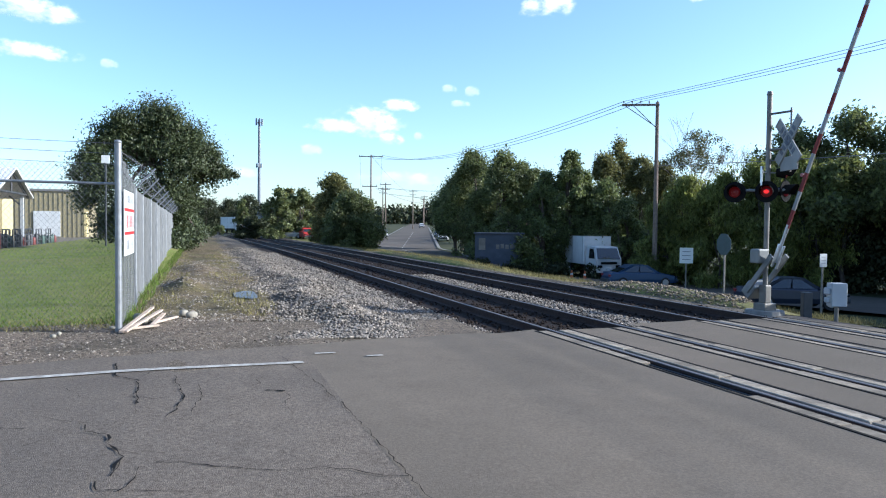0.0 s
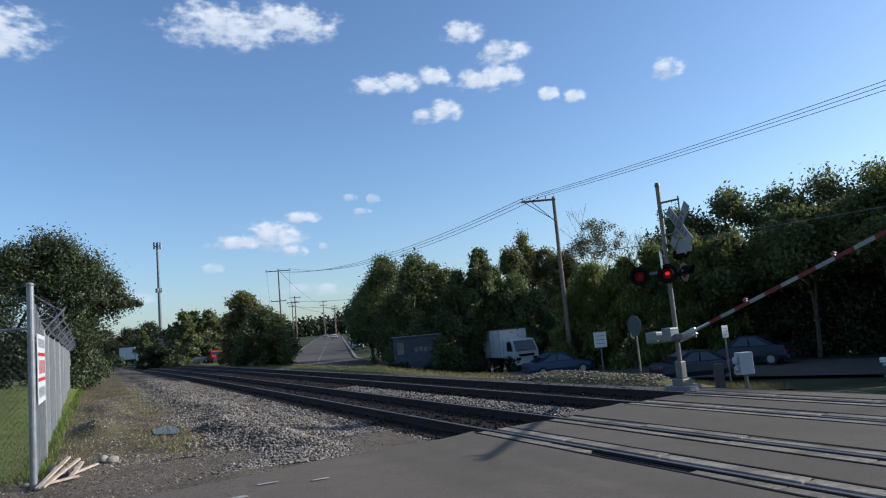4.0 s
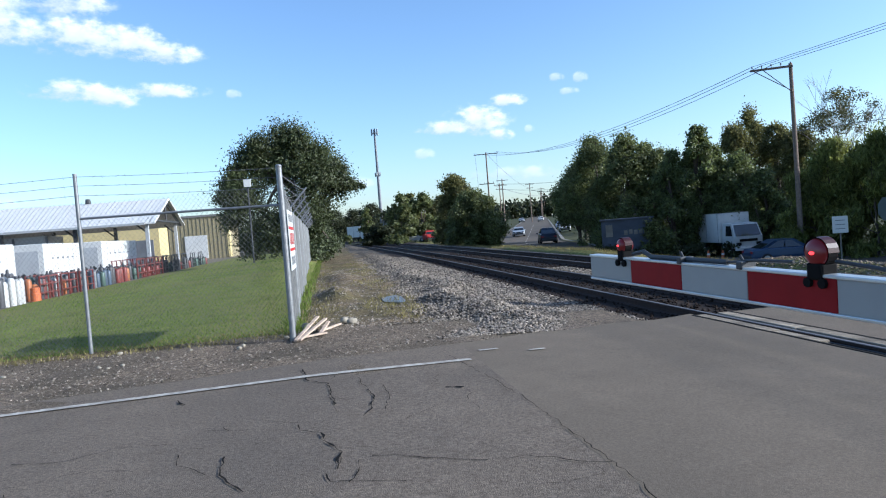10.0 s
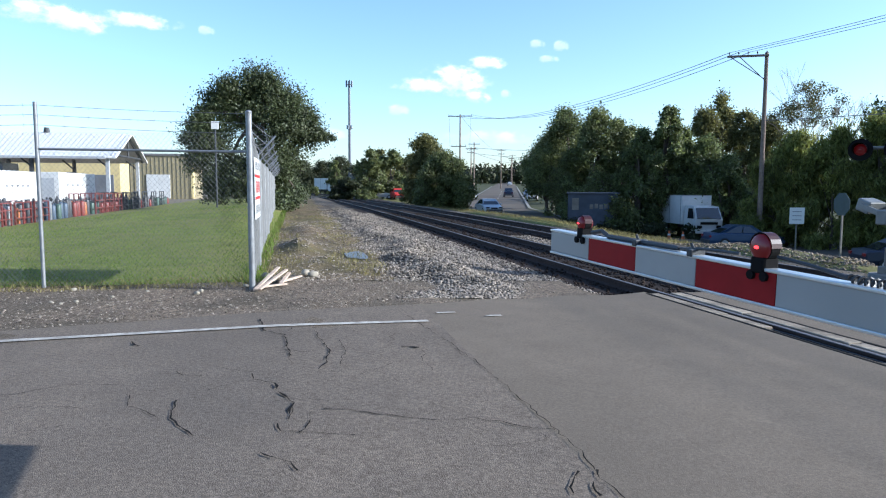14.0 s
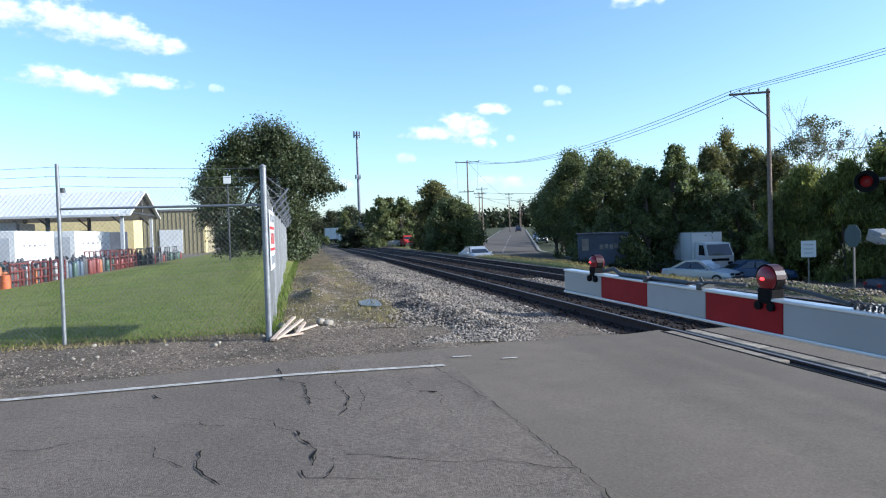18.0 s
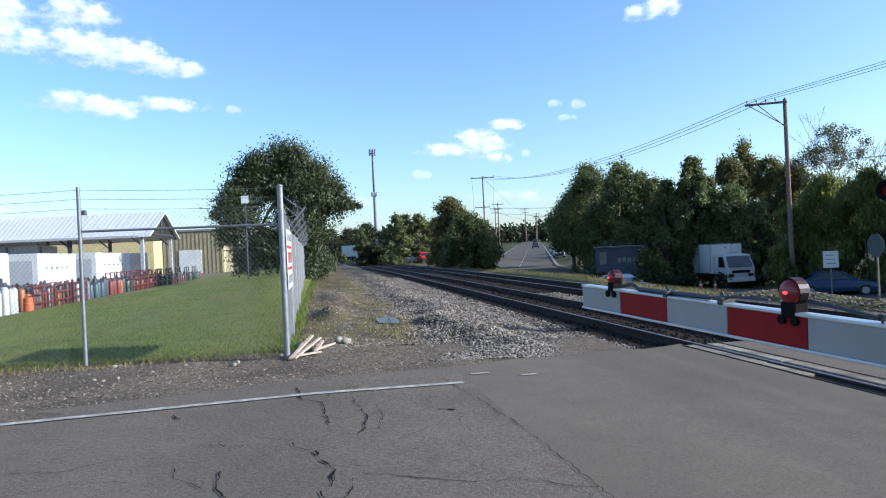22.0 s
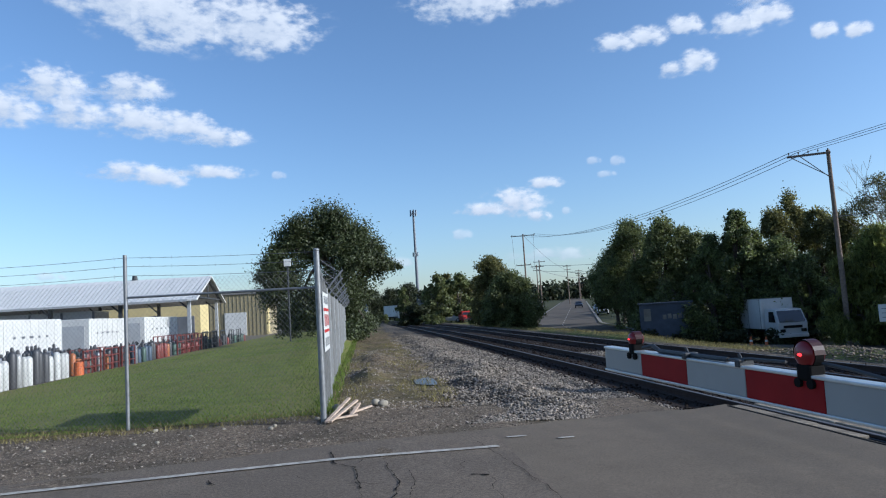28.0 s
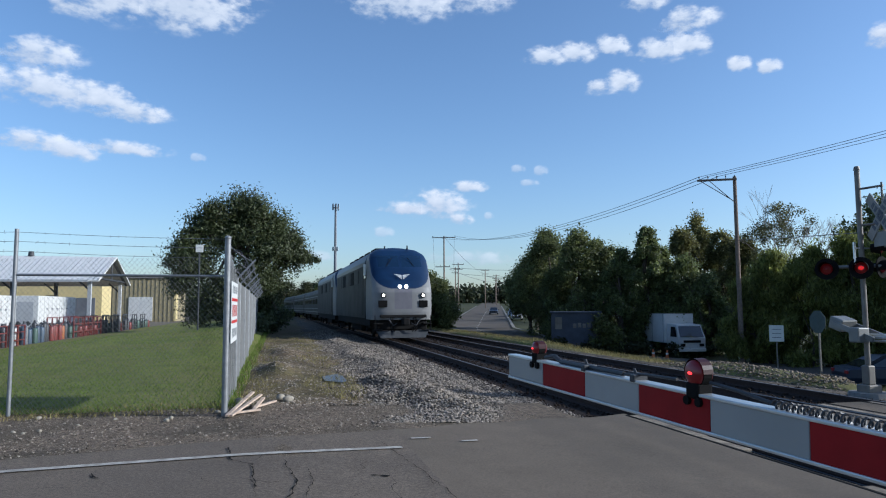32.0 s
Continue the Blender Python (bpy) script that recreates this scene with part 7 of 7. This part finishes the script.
# ---------- roadside signs ----------
def road_sign(m, w, h, top, mt, label, octagon=False):
    t = thing("road_sign", m, label, "sign")
    bm = B()
    box(bm, (0, 0.03, top / 2), (0.05, 0.05, top))
    part("post", bm, M["mast"], t)
    bm = B()
    if octagon:
        pts = [(w / 2 * 1.08 * math.cos(radians(22.5 + 45 * i)), -0.012, top - h / 2 + w / 2 * 1.08 * math.sin(radians(22.5 + 45 * i))) for i in range(8)]
        loft(bm, [[(x, y - 0.006, z) for x, y, z in pts], [(x, y + 0.006, z) for x, y, z in pts]])
    else:
        box(bm, (0, 0, top - h / 2), (w, 0.012, h), bevel=0.002)
    part("plate", bm, M[mt], t)
    if not octagon:
        for i in range(3):
            bm = B()
            box(bm, (0, -0.01, top - h * (0.25 + 0.25 * i)), (w * 0.62, 0.004, h * 0.035))
            part("letter_bar", bm, M["wall_grey"], t)
    return t


def faced(x, y, z, turn):
    return pose(x, y, z, 0, 0, turn)


road_sign(faced(8.3, 33.2, -1.35, 0), 0.6, 0.72, 2.15, "sign_white", "small white road sign with dark lettering")
road_sign(faced(11.0, 25.3, -1.2, 30), 0.34, 0.45, 2.05, "wall_house", "small white plate on a thin post")
road_sign(faced(7.6, 24.8, -1.25, -68), 0.72, 0.72, 2.75, "stop_back", "dull pale grey back of an octagonal stop sign", True)
for x, y in ((4.3, 50.5), (5.2, 50.2)):
    bl = thing("traffic_cone", on_ground(x, y, 0), "orange and white cone beside the truck", "cone")
    bm = B()
    rod(bm, (0, 0, 0.03), (0, 0, 0.72), 0.14, 0.05, 12)
    part("body", bm, M["orange"], bl)
    bm = B()
    box(bm, (0, 0, 0.015), (0.36, 0.36, 0.03), bevel=0.005)
    part("base", bm, M["black"], bl, "black rubber base")
    bm = B()
    rod(bm, (0, 0, 0.4), (0, 0, 0.52), 0.1, 0.086, 12)
    part("band", bm, M["sign_white"], bl, "white reflective band")

# ---------- bits on the shoulder ----------
for i, (s, n, ln, a, tilt) in enumerate(((12.0, 0.2, 1.6, 12, 6), (11.95, 0.3, 1.5, 16, 5), (12.2, 0.48, 1.0, 8, 4), (12.35, 0.6, 0.6, 32, 2), (11.6, 0.3, 0.5, 60, 1))):
    bm = B()
    box(bm, (0, 0, 0.02), (0.06, ln, 0.03), bevel=0.004)
    solid("plank", bm, M["plank"], "bleached broken plank lying by the fence post", "plank", Tp(s, n, 0.01 + 0.5 * ln * math.sin(radians(tilt)), -a) @ pose(0, 0, 0, tilt, 0, 0), group="broken planks")


def boulder(s, n, r, seed, mt="stone_pale", label="pale rough stone lying on the gravel"):
    bm = B()
    ball(bm, (0, 0, 0), (r, r * 0.75, r * 0.6), 3)
    for v in bm.verts:
        v.co *= 1 + 0.35 * noise.noise(v.co * (1.6 / r) * 0.5 + Vector((seed, 0, 0)))
    return solid("stone", bm, M[mt], label, "stone", Tp(s, n, r * 0.25, seed * 47), group="loose stones")


boulder(13.0, 1.0, 0.12, 1)
boulder(12.75, 0.15, 0.12, 2)
boulder(13.3, 0.85, 0.1, 5)
boulder(12.35, -0.3 + 0.55, 0.09, 3)
for i in range(14):
    boulder(rr.uniform(10.2, 12.0), rr.uniform(-6, 0.5), rr.uniform(0.03, 0.055), 10 + i)
# puddle
vs = [T(16.7 + 0.85 * math.cos(a) * (1 + 0.2 * math.sin(3 * a)), 2.1 + 0.33 * math.sin(a) * (1 + 0.25 * math.cos(2 * a)), 0.0) for a in [i * math.tau / 24 for i in range(24)]]
bm = B()
poly(bm, [(v.x, v.y, 0.0) for v in vs])
solid("puddle", bm, M["water"], "shallow puddle reflecting the sky", "puddle", kind="structure")


# ---------- loose stones and blades ----------
def stones(name, pts, sizes, material, label, seed):
    """Angular stones, one mesh, at points (s, n, z)."""
    rg_ = np.random.default_rng(seed)
    k = len(pts)
    base = np.array([(1, 0, 0), (-1, 0, 0), (0, 1, 0), (0, -1, 0), (0, 0, 1), (0, 0, -1)], float)
    P = base[None] * (0.65 + 0.7 * rg_.random((k, 6, 1))) + 0.3 * rg_.normal(size=(k, 6, 3))
    P[:, :, 2] *= 0.7
    a = rg_.random(k) * 6.283
    c, s_ = np.cos(a), np.sin(a)
    X = P[:, :, 0] * c[:, None] - P[:, :, 1] * s_[:, None]
    Y = P[:, :, 0] * s_[:, None] + P[:, :, 1] * c[:, None]
    P = np.stack([X, Y, P[:, :, 2]], 2) * sizes[:, None, None]
    w = np.stack([-ST * pts[:, 0] + CT * pts[:, 1], CT * pts[:, 0] + ST * pts[:, 1], pts[:, 2]], 1)
    P = (P + w[:, None, :]).reshape(-1, 3)
    tri = np.array([(0, 2, 4), (2, 1, 4), (1, 3, 4), (3, 0, 4), (2, 0, 5), (1, 2, 5), (3, 1, 5), (0, 3, 5)])
    F = (tri[None] + 6 * np.arange(k)[:, None, None]).reshape(-1, 3)
    return solid(name, np_tris(name, P, F, material), None, label, "stones", kind="stuff")


def scatter(count, s0, s1, n0, n1, zf, seed, power=1.0):
    g = np.random.default_rng(seed)
    s = s0 + (s1 - s0) * g.random(count) ** power
    n = n0 + (n1 - n0) * g.random(count)
    z = np.array([zf(a, b) for a, b in zip(s, n)])
    return np.stack([s, n, z], 1), g


def keep(p, fn):
    return p[np.array([fn(a, b) for a, b, _ in p])]


p, g = scatter(48000, 10.4, 50, 2.2, 6.1, lambda s, n: bed_z(s, n) + 0.012, 1, 1.7)
p = keep(p, lambda s, n: s > road_edge(n) + 0.02 and (n > 3.2 or random.random() < 0.25 + 0.5 * (n - 2.2)))
stones("ballast_stones", p, 0.013 + 0.025 * g.random(len(p)), M["stone"], "angular grey ballast stones on the track shoulder", 2)
p, g = scatter(3500, 10.9, 26, 8.95, 9.75, lambda s, n: bed_z(s, n) + 0.03, 3, 1.5)
stones("ballast_stones_middle", p, 0.015 + 0.022 * g.random(len(p)), M["stone"], "angular grey ballast stones between the tracks", 4)
p, g = scatter(7000, 11.0, 50, 5.9, 12.9, lambda s, n: bed_z(s, n) + 0.02, 5, 1.4)
stones("ballast_stones_bed", p, 0.02 + 0.025 * g.random(len(p)), M["ballast_dark"], "oily stones among the ties, coloured darker for shadow", 6)
p, g = scatter(16000, 8.4, 12.6, -12, 5.0, lambda s, n: ground_z(s, n) + 0.0, 7)
p = keep(p, lambda s, n: s > road_edge(n) + 0.03)
stones("shoulder_pebbles", p, 0.005 + 0.014 * g.random(len(p)) ** 3, M["stone"], "small grey pebbles on the shoulder", 8)
p, g = scatter(9000, 12.4, 34, 0.0, 3.2, dirt_z, 9, 1.4)
stones("track_pebbles", p, 0.009 + 0.022 * g.random(len(p)) ** 2, M["stone"], "pebbles on the dirt track", 10)
p, g = scatter(5200, 13.2, 21.5, 13.1, 15.6, lambda s, n: verge_z(s, n) + 0.02, 11)
stones("rubble", p, 0.012 + 0.045 * g.random(len(p)) ** 3, M["stone_brown"], "grey-brown rubble heap beside the signal", 12)


def blades(name, p, hgt, material, label, seed, spread=0.5):
    """Grass blades: slim quads standing at points (s, n, z)."""
    g_ = np.random.default_rng(seed)
    k = len(p)
    w = np.stack([-ST * p[:, 0] + CT * p[:, 1], CT * p[:, 0] + ST * p[:, 1], p[:, 2]], 1)
    a = g_.random(k) * 6.283
    x = np.stack([np.cos(a), np.sin(a), np.zeros(k)], 1) * (0.004 + 0.006 * g_.random((k, 1)))
    h = hgt * (0.4 + 0.9 * g_.random((k, 1)))
    lean = np.concatenate([g_.normal(size=(k, 2)) * spread, np.ones((k, 1))], 1)
    up = lean * h
    P = np.stack([w - x, w + x, w + x * 0.3 + up, w - x * 0.3 + up], 1).reshape(-1, 3)
    return solid(name, np_mesh(name, P, np.arange(4 * k).reshape(-1, 4), material), None, label, "grass", kind="stuff")


p, g = scatter(30000, 12.35, 38, -10.5, -0.2, lawn_z, 13, 2.0)
blades("lawn_blades", p, 0.04, M["blade"], "short green grass blades of the lawn", 14)
p, g = scatter(2600, 11.75, 12.9, -9, -0.1, lambda s, n: 0.0, 15)
blades("lawn_edge", p, 0.06, M["blade_dry"], "ragged grass along the foot of the fence", 16)
p, g = scatter(5000, 13, 42, 0.0, 2.6, dirt_z, 17, 1.4)
p = p[np.sin(p[:, 0] * 0.9) + np.cos(p[:, 1] * 3) > 0.2]
blades("weeds", p, 0.1, M["blade_dry"], "thin dry weeds on the dirt track", 18)
p, g = scatter(22000, 12.6, 75, 13.3, 17.5, lambda s, n: verge_z(s, n) + 0.01, 19, 1.4)
p = keep(p, lambda s, n: s > 21.5 or n > 15.6)
blades("verge_blades", p, 0.16, M["blade_dry"], "dry yellow grass on the bank", 20)
p, g = scatter(1500, 12.2, 48, -0.22, 0.12, lambda s, n: min(0.0, dirt_z(s, n)), 21, 1.3)
blades("fence_weeds", p, 0.2, M["blade"], "weeds growing up through the fence foot", 22)


# ---------- clouds, far behind everything ----------
def cloud_material(name, most):
    m = bpy.data.materials.new(name)
    m.use_nodes = True
    N, Lk = m.node_tree.nodes, m.node_tree.links
    N.remove(N["Principled BSDF"])
    co = N.new("ShaderNodeTexCoord")
    info = N.new("ShaderNodeObjectInfo")
    sep = N.new("ShaderNodeSeparateXYZ")
    Lk.new(co.outputs["Generated"], sep.inputs[0])

    def math_(op, a, b=None, c=None):
        n_ = N.new("ShaderNodeMath")
        n_.operation = op
        for i, v in enumerate((a, b, c)):
            if v is None:
                continue
            if isinstance(v, (int, float)):
                n_.inputs[i].default_value = v
            else:
                Lk.new(v, n_.inputs[i])
        return n_.outputs[0]
    x = math_("MULTIPLY", math_("SUBTRACT", sep.outputs[0], 0.5), 2.0)
    z = math_("MULTIPLY", math_("SUBTRACT", sep.outputs[2], 0.42), 2.0)
    zz = math_("MULTIPLY", z, math_("ADD", 1.0, math_("MULTIPLY", math_("LESS_THAN", z, 0.0), 0.35)))
    r2 = math_("SQRT", math_("ADD", math_("MULTIPLY", x, x), math_("MULTIPLY", zz, zz)))
    nz = N.new("ShaderNodeTexNoise")
    nz.noise_dimensions = "4D"
    nz.inputs["Scale"].default_value, nz.inputs["Detail"].default_value, nz.inputs["Roughness"].default_value = 0.02, 8, 0.55
    st = N.new("ShaderNodeVectorMath")
    st.operation = "MULTIPLY"
    st.inputs[1].default_value = (1.0, 1.0, 1.7)
    Lk.new(co.outputs["Object"], st.inputs[0])
    Lk.new(st.outputs[0], nz.inputs["Vector"])
    Lk.new(math_("MULTIPLY", info.outputs["Random"], 40.0), nz.inputs["W"])
    f = math_("ADD", math_("SUBTRACT", 0.88, r2), math_("MULTIPLY", math_("SUBTRACT", nz.outputs["Fac"], 0.5), 2.7))
    al = N.new("ShaderNodeMapRange")
    al.interpolation_type = "SMOOTHSTEP"
    al.inputs["From Min"].default_value, al.inputs["From Max"].default_value = 0.0, 0.75
    Lk.new(f, al.inputs["Value"])
    edge = N.new("ShaderNodeMapRange")
    edge.interpolation_type = "SMOOTHSTEP"
    edge.inputs["From Min"].default_value, edge.inputs["From Max"].default_value = 1.0, 0.62
    Lk.new(r2, edge.inputs["Value"])
    alpha = math_("MULTIPLY", math_("MULTIPLY", al.outputs[0], edge.outputs[0]), most)
    # sunlit tops and shaded undersides are painted into the emission colour
    lit = N.new("ShaderNodeMapRange")
    lit.inputs["From Min"].default_value, lit.inputs["From Max"].default_value = -0.5, 0.5
    Lk.new(math_("ADD", math_("MULTIPLY", x, 0.25), math_("ADD", math_("MULTIPLY", z, 0.5), math_("MULTIPLY", math_("SUBTRACT", nz.outputs["Fac"], 0.5), 1.2))), lit.inputs["Value"])
    mix = N.new("ShaderNodeMix")
    mix.data_type = "RGBA"
    mix.inputs["A"].default_value, mix.inputs["B"].default_value = (0.46, 0.53, 0.62, 1), (1.0, 0.97, 0.93, 1)
    Lk.new(lit.outputs[0], mix.inputs["Factor"])
    em = N.new("ShaderNodeEmission")
    em.inputs["Strength"].default_value = 0.8
    Lk.new(mix.outputs["Result"], em.inputs["Color"])
    tr = N.new("ShaderNodeBsdfTransparent")
    ms = N.new("ShaderNodeMixShader")
    Lk.new(alpha, ms.inputs[0])
    Lk.new(tr.outputs[0], ms.inputs[1])
    Lk.new(em.outputs[0], ms.inputs[2])
    Lk.new(ms.outputs[0], N["Material Output"].inputs["Surface"])
    return m


M["cloud"], M["wisp"] = cloud_material("cloud", 0.97), cloud_material("thin_cloud", 0.45)
CLOUDS = [(-41.7, 24.5, 11.4, 6.8), (-34.4, 24.2, 10.6, 6.2), (-46.0, 25.5, 9.0, 5.0), (-52.7, 16.4, 5.0, 3.2), (-49.8, 18.4, 5.2, 3.4), (-48.4, 16.6, 4.4, 3.0), (-44.4, 18.6, 5.8, 2.6), (-43.8, 16.2, 7.2, 3.3), (-40.2, 15.9, 5.6, 3.0), (-37.6, 15.1, 4.8, 1.9),
          (-44.6, 12.3, 6.0, 1.8), (-42.1, 11.8, 4.4, 1.9), (-38.3, 12.3, 6.4, 1.3), (-33.1, 12.0, 1.3, 0.8), (-16.0, 8.4, 4.6, 1.4), (-13.2, 8.9, 5.4, 3.0), (-10.8, 10.2, 3.6, 1.2), (-11.4, 7.5, 2.2, 1.3), (-9.0, 7.7, 0.9, 0.8),
          (-18.0, 6.4, 1.9, 1.1), (-6.5, 11.6, 1.3, 0.8), (-4.6, 11.4, 1.3, 1.0), (-5.6, 10.4, 1.7, 0.7), (-4.0, 20.6, 4.0, 1.8), (-1.5, 20.7, 3.8, 2.0), (1.6, 21.0, 3.0, 2.0), (5.4, 20.3, 4.4, 2.3), (7.6, 20.5, 4.2, 2.2),
          (0.6, 17.9, 3.0, 1.5), (2.3, 18.2, 2.8, 2.3), (11.3, 18.5, 1.9, 1.5), (13.4, 18.0, 1.9, 1.4), (-16.4, 25.5, 10.0, 4.2), (-10.6, 25.8, 8.0, 3.6), (21.1, 18.9, 2.6, 2.0), (7.6, 22.4, 4.6, 2.2), (4.3, 24.2, 3.8, 2.2),
          (-10.6, 4.2, 8.0, 1.4), (-50.0, 4.3, 2.2, 0.8), (-24.0, 4.4, 5.0, 1.0)]
for az, el, w, h in CLOUDS:
    dist = 1800.0
    ww, hh = dist * radians(w) * 1.3, dist * radians(h) * 1.35
    bm = B()
    k = 8
    loft(bm, [[(ww * (i / k - 0.5), 30 * math.sin(math.pi * i / k), zz_) for i in range(k + 1)] for zz_ in (-hh / 2, hh / 2)], close=False)
    p = Vector((math.sin(radians(az)) * math.cos(radians(el)), math.cos(radians(az)) * math.cos(radians(el)), math.sin(radians(el)))) * dist
    solid("cloud", bm, M["wisp" if w < 2.0 and el < 13 or el < 5 else "cloud"], "soft white cumulus cloud with grey underside", "cloud", pose(p.x, p.y, p.z, 0, 0, -az) @ pose(0, 0, 0, el, 0, 0), kind="structure", group="clouds")


# ---------- moving cars ----------
car(Tp(9.35, 19.6, -1.06, -90) @ pose(0, 0, 0, -9.5, 0, 0), M["car_lightblue"], "pale blue minivan waiting at the crossing", True, "waiting vehicles", 1.75, 4.8, "van")
MOVERS = []


def mover(paint, label, side, rows, flip=False, tall=1.42, kind="sedan"):
    c = car(Matrix(), paint, label, tall=tall, kind=kind)
    out = []
    for t, k in rows:
        p, yaw = street_point(k, side, 0.12)
        out.append((t, pose(p.x, p.y, p.z, 0, 0, yaw + (180 if flip else 0))))
    MOVERS.append((c, out))


mover(M["car_dark"], "dark estate car driving away along the street", 1.8, [(0, 0.6), (3, 2.2), (5, 3.3), (5.8, 3.8), (6.5, 4.14), (7, 4.36), (7.5, 4.58), (8, 4.8), (8.5, 5.0), (9, 5.24), (10, 5.7), (11, 6.1), (12, 6.5), (13, 6.9), (16, 7.8), (20, 8.5), (32, 9.9)], True, 1.62)
mover(M["car_silver"], "grey sedan rolling towards the crossing", -1.4, [(0, 9.6), (6, 8.0), (9, 7.0), (10, 6.7), (11, 6.5), (12, 6.2), (13, 5.8), (14.3, 5.2), (15.5, 4.72), (16, 4.56), (17, 4.16), (17.5, 3.95), (18, 3.75), (18.5, 3.4), (20, 2.5), (22, 1.2), (24, 0.2), (32, 0.12)])
mover(M["car_silver"], "pale silver sedan moving slowly along the street", -4.2, [(0, 9.95), (10, 8.3), (14, 7.0), (16, 6.2), (17, 5.6), (18, 5.0), (19, 4.8), (20, 4.58), (21, 4.35), (22, 4.14), (23, 3.92), (24, 3.84), (24.5, 3.76), (25, 3.55), (25.5, 3.15), (26, 2.6), (27, 1.8), (28.5, 1.1), (30, 0.6), (32, 0.05)])
mover(M["car_white"], "white car far down the street", 1.9, [(0, 8.4), (8, 8.2), (13, 8.5), (20, 9.3), (32, 9.9)], True)
mover(M["car_dark"], "dark car far down the street", 1.9, [(0, 9.6), (9, 9.2), (16, 8.6), (19, 8.25), (22, 8.0), (26, 7.8), (32, 7.4)])
BLUE = [(0, 0.0), (20.4, 0.0), (21.0, 0.5), (21.5, 1.6), (22.0, 3.0), (22.5, 4.1), (23.0, 5.0), (24.0, 8.0), (26.0, 15.0), (28.5, 22.0), (32.0, 30.0)]
MOVERS.append((blue_car, [(t, pose(8.3 + lerp(d, (0, 12, 20, 30), (0, 11, 17.5, 24)), 46.0 + lerp(d, (0, 12, 20, 30), (0, -6.4, -12.5, -25)), -2.06, 0, 0, lerp(d, (0, 6, 14, 22, 30), (103, 78, 60, 40, 28)))) for t, d in BLUE]))

# ---------- railway ties, last ----------
bm = B()
box(bm, (0, 0, -0.09), (2.6, 0.23, 0.18), bevel=0.012)
tie_mesh = finish(bm, "tie", M["tie"])
for tr, pair in zip(track_nodes, (RAILS[:2], RAILS[2:])):
    mid = (pair[0] + pair[1]) / 2
    s = 11.1
    while s < 120:
        part("tie", tie_mesh, None, tr, m=pose(line_n(s, mid) + random.uniform(-0.03, 0.03), s, RAIL_TOP - 0.172 + random.uniform(-0.008, 0.004), 0, 0, random.uniform(-0.8, 0.8)))
        s += 0.54


# ---------- what moves ----------
def motions():
    walk(near_arm, [(t, pose(0, 0, 1.19, 0, -a, 0)) for t, a in NEAR_ARM])
    walk(far_arm, [(t, pose(0.0, 0.3, 1.2, 0, 0, 90) @ pose(0, 0, 0, 0, -a, 0)) for t, a in FAR_ARM])
    for ob, off, ln in TRAIN:
        walk(ob, train_rows(off, ln))
    for ob, rows in MOVERS:
        walk(ob, rows)


motions()
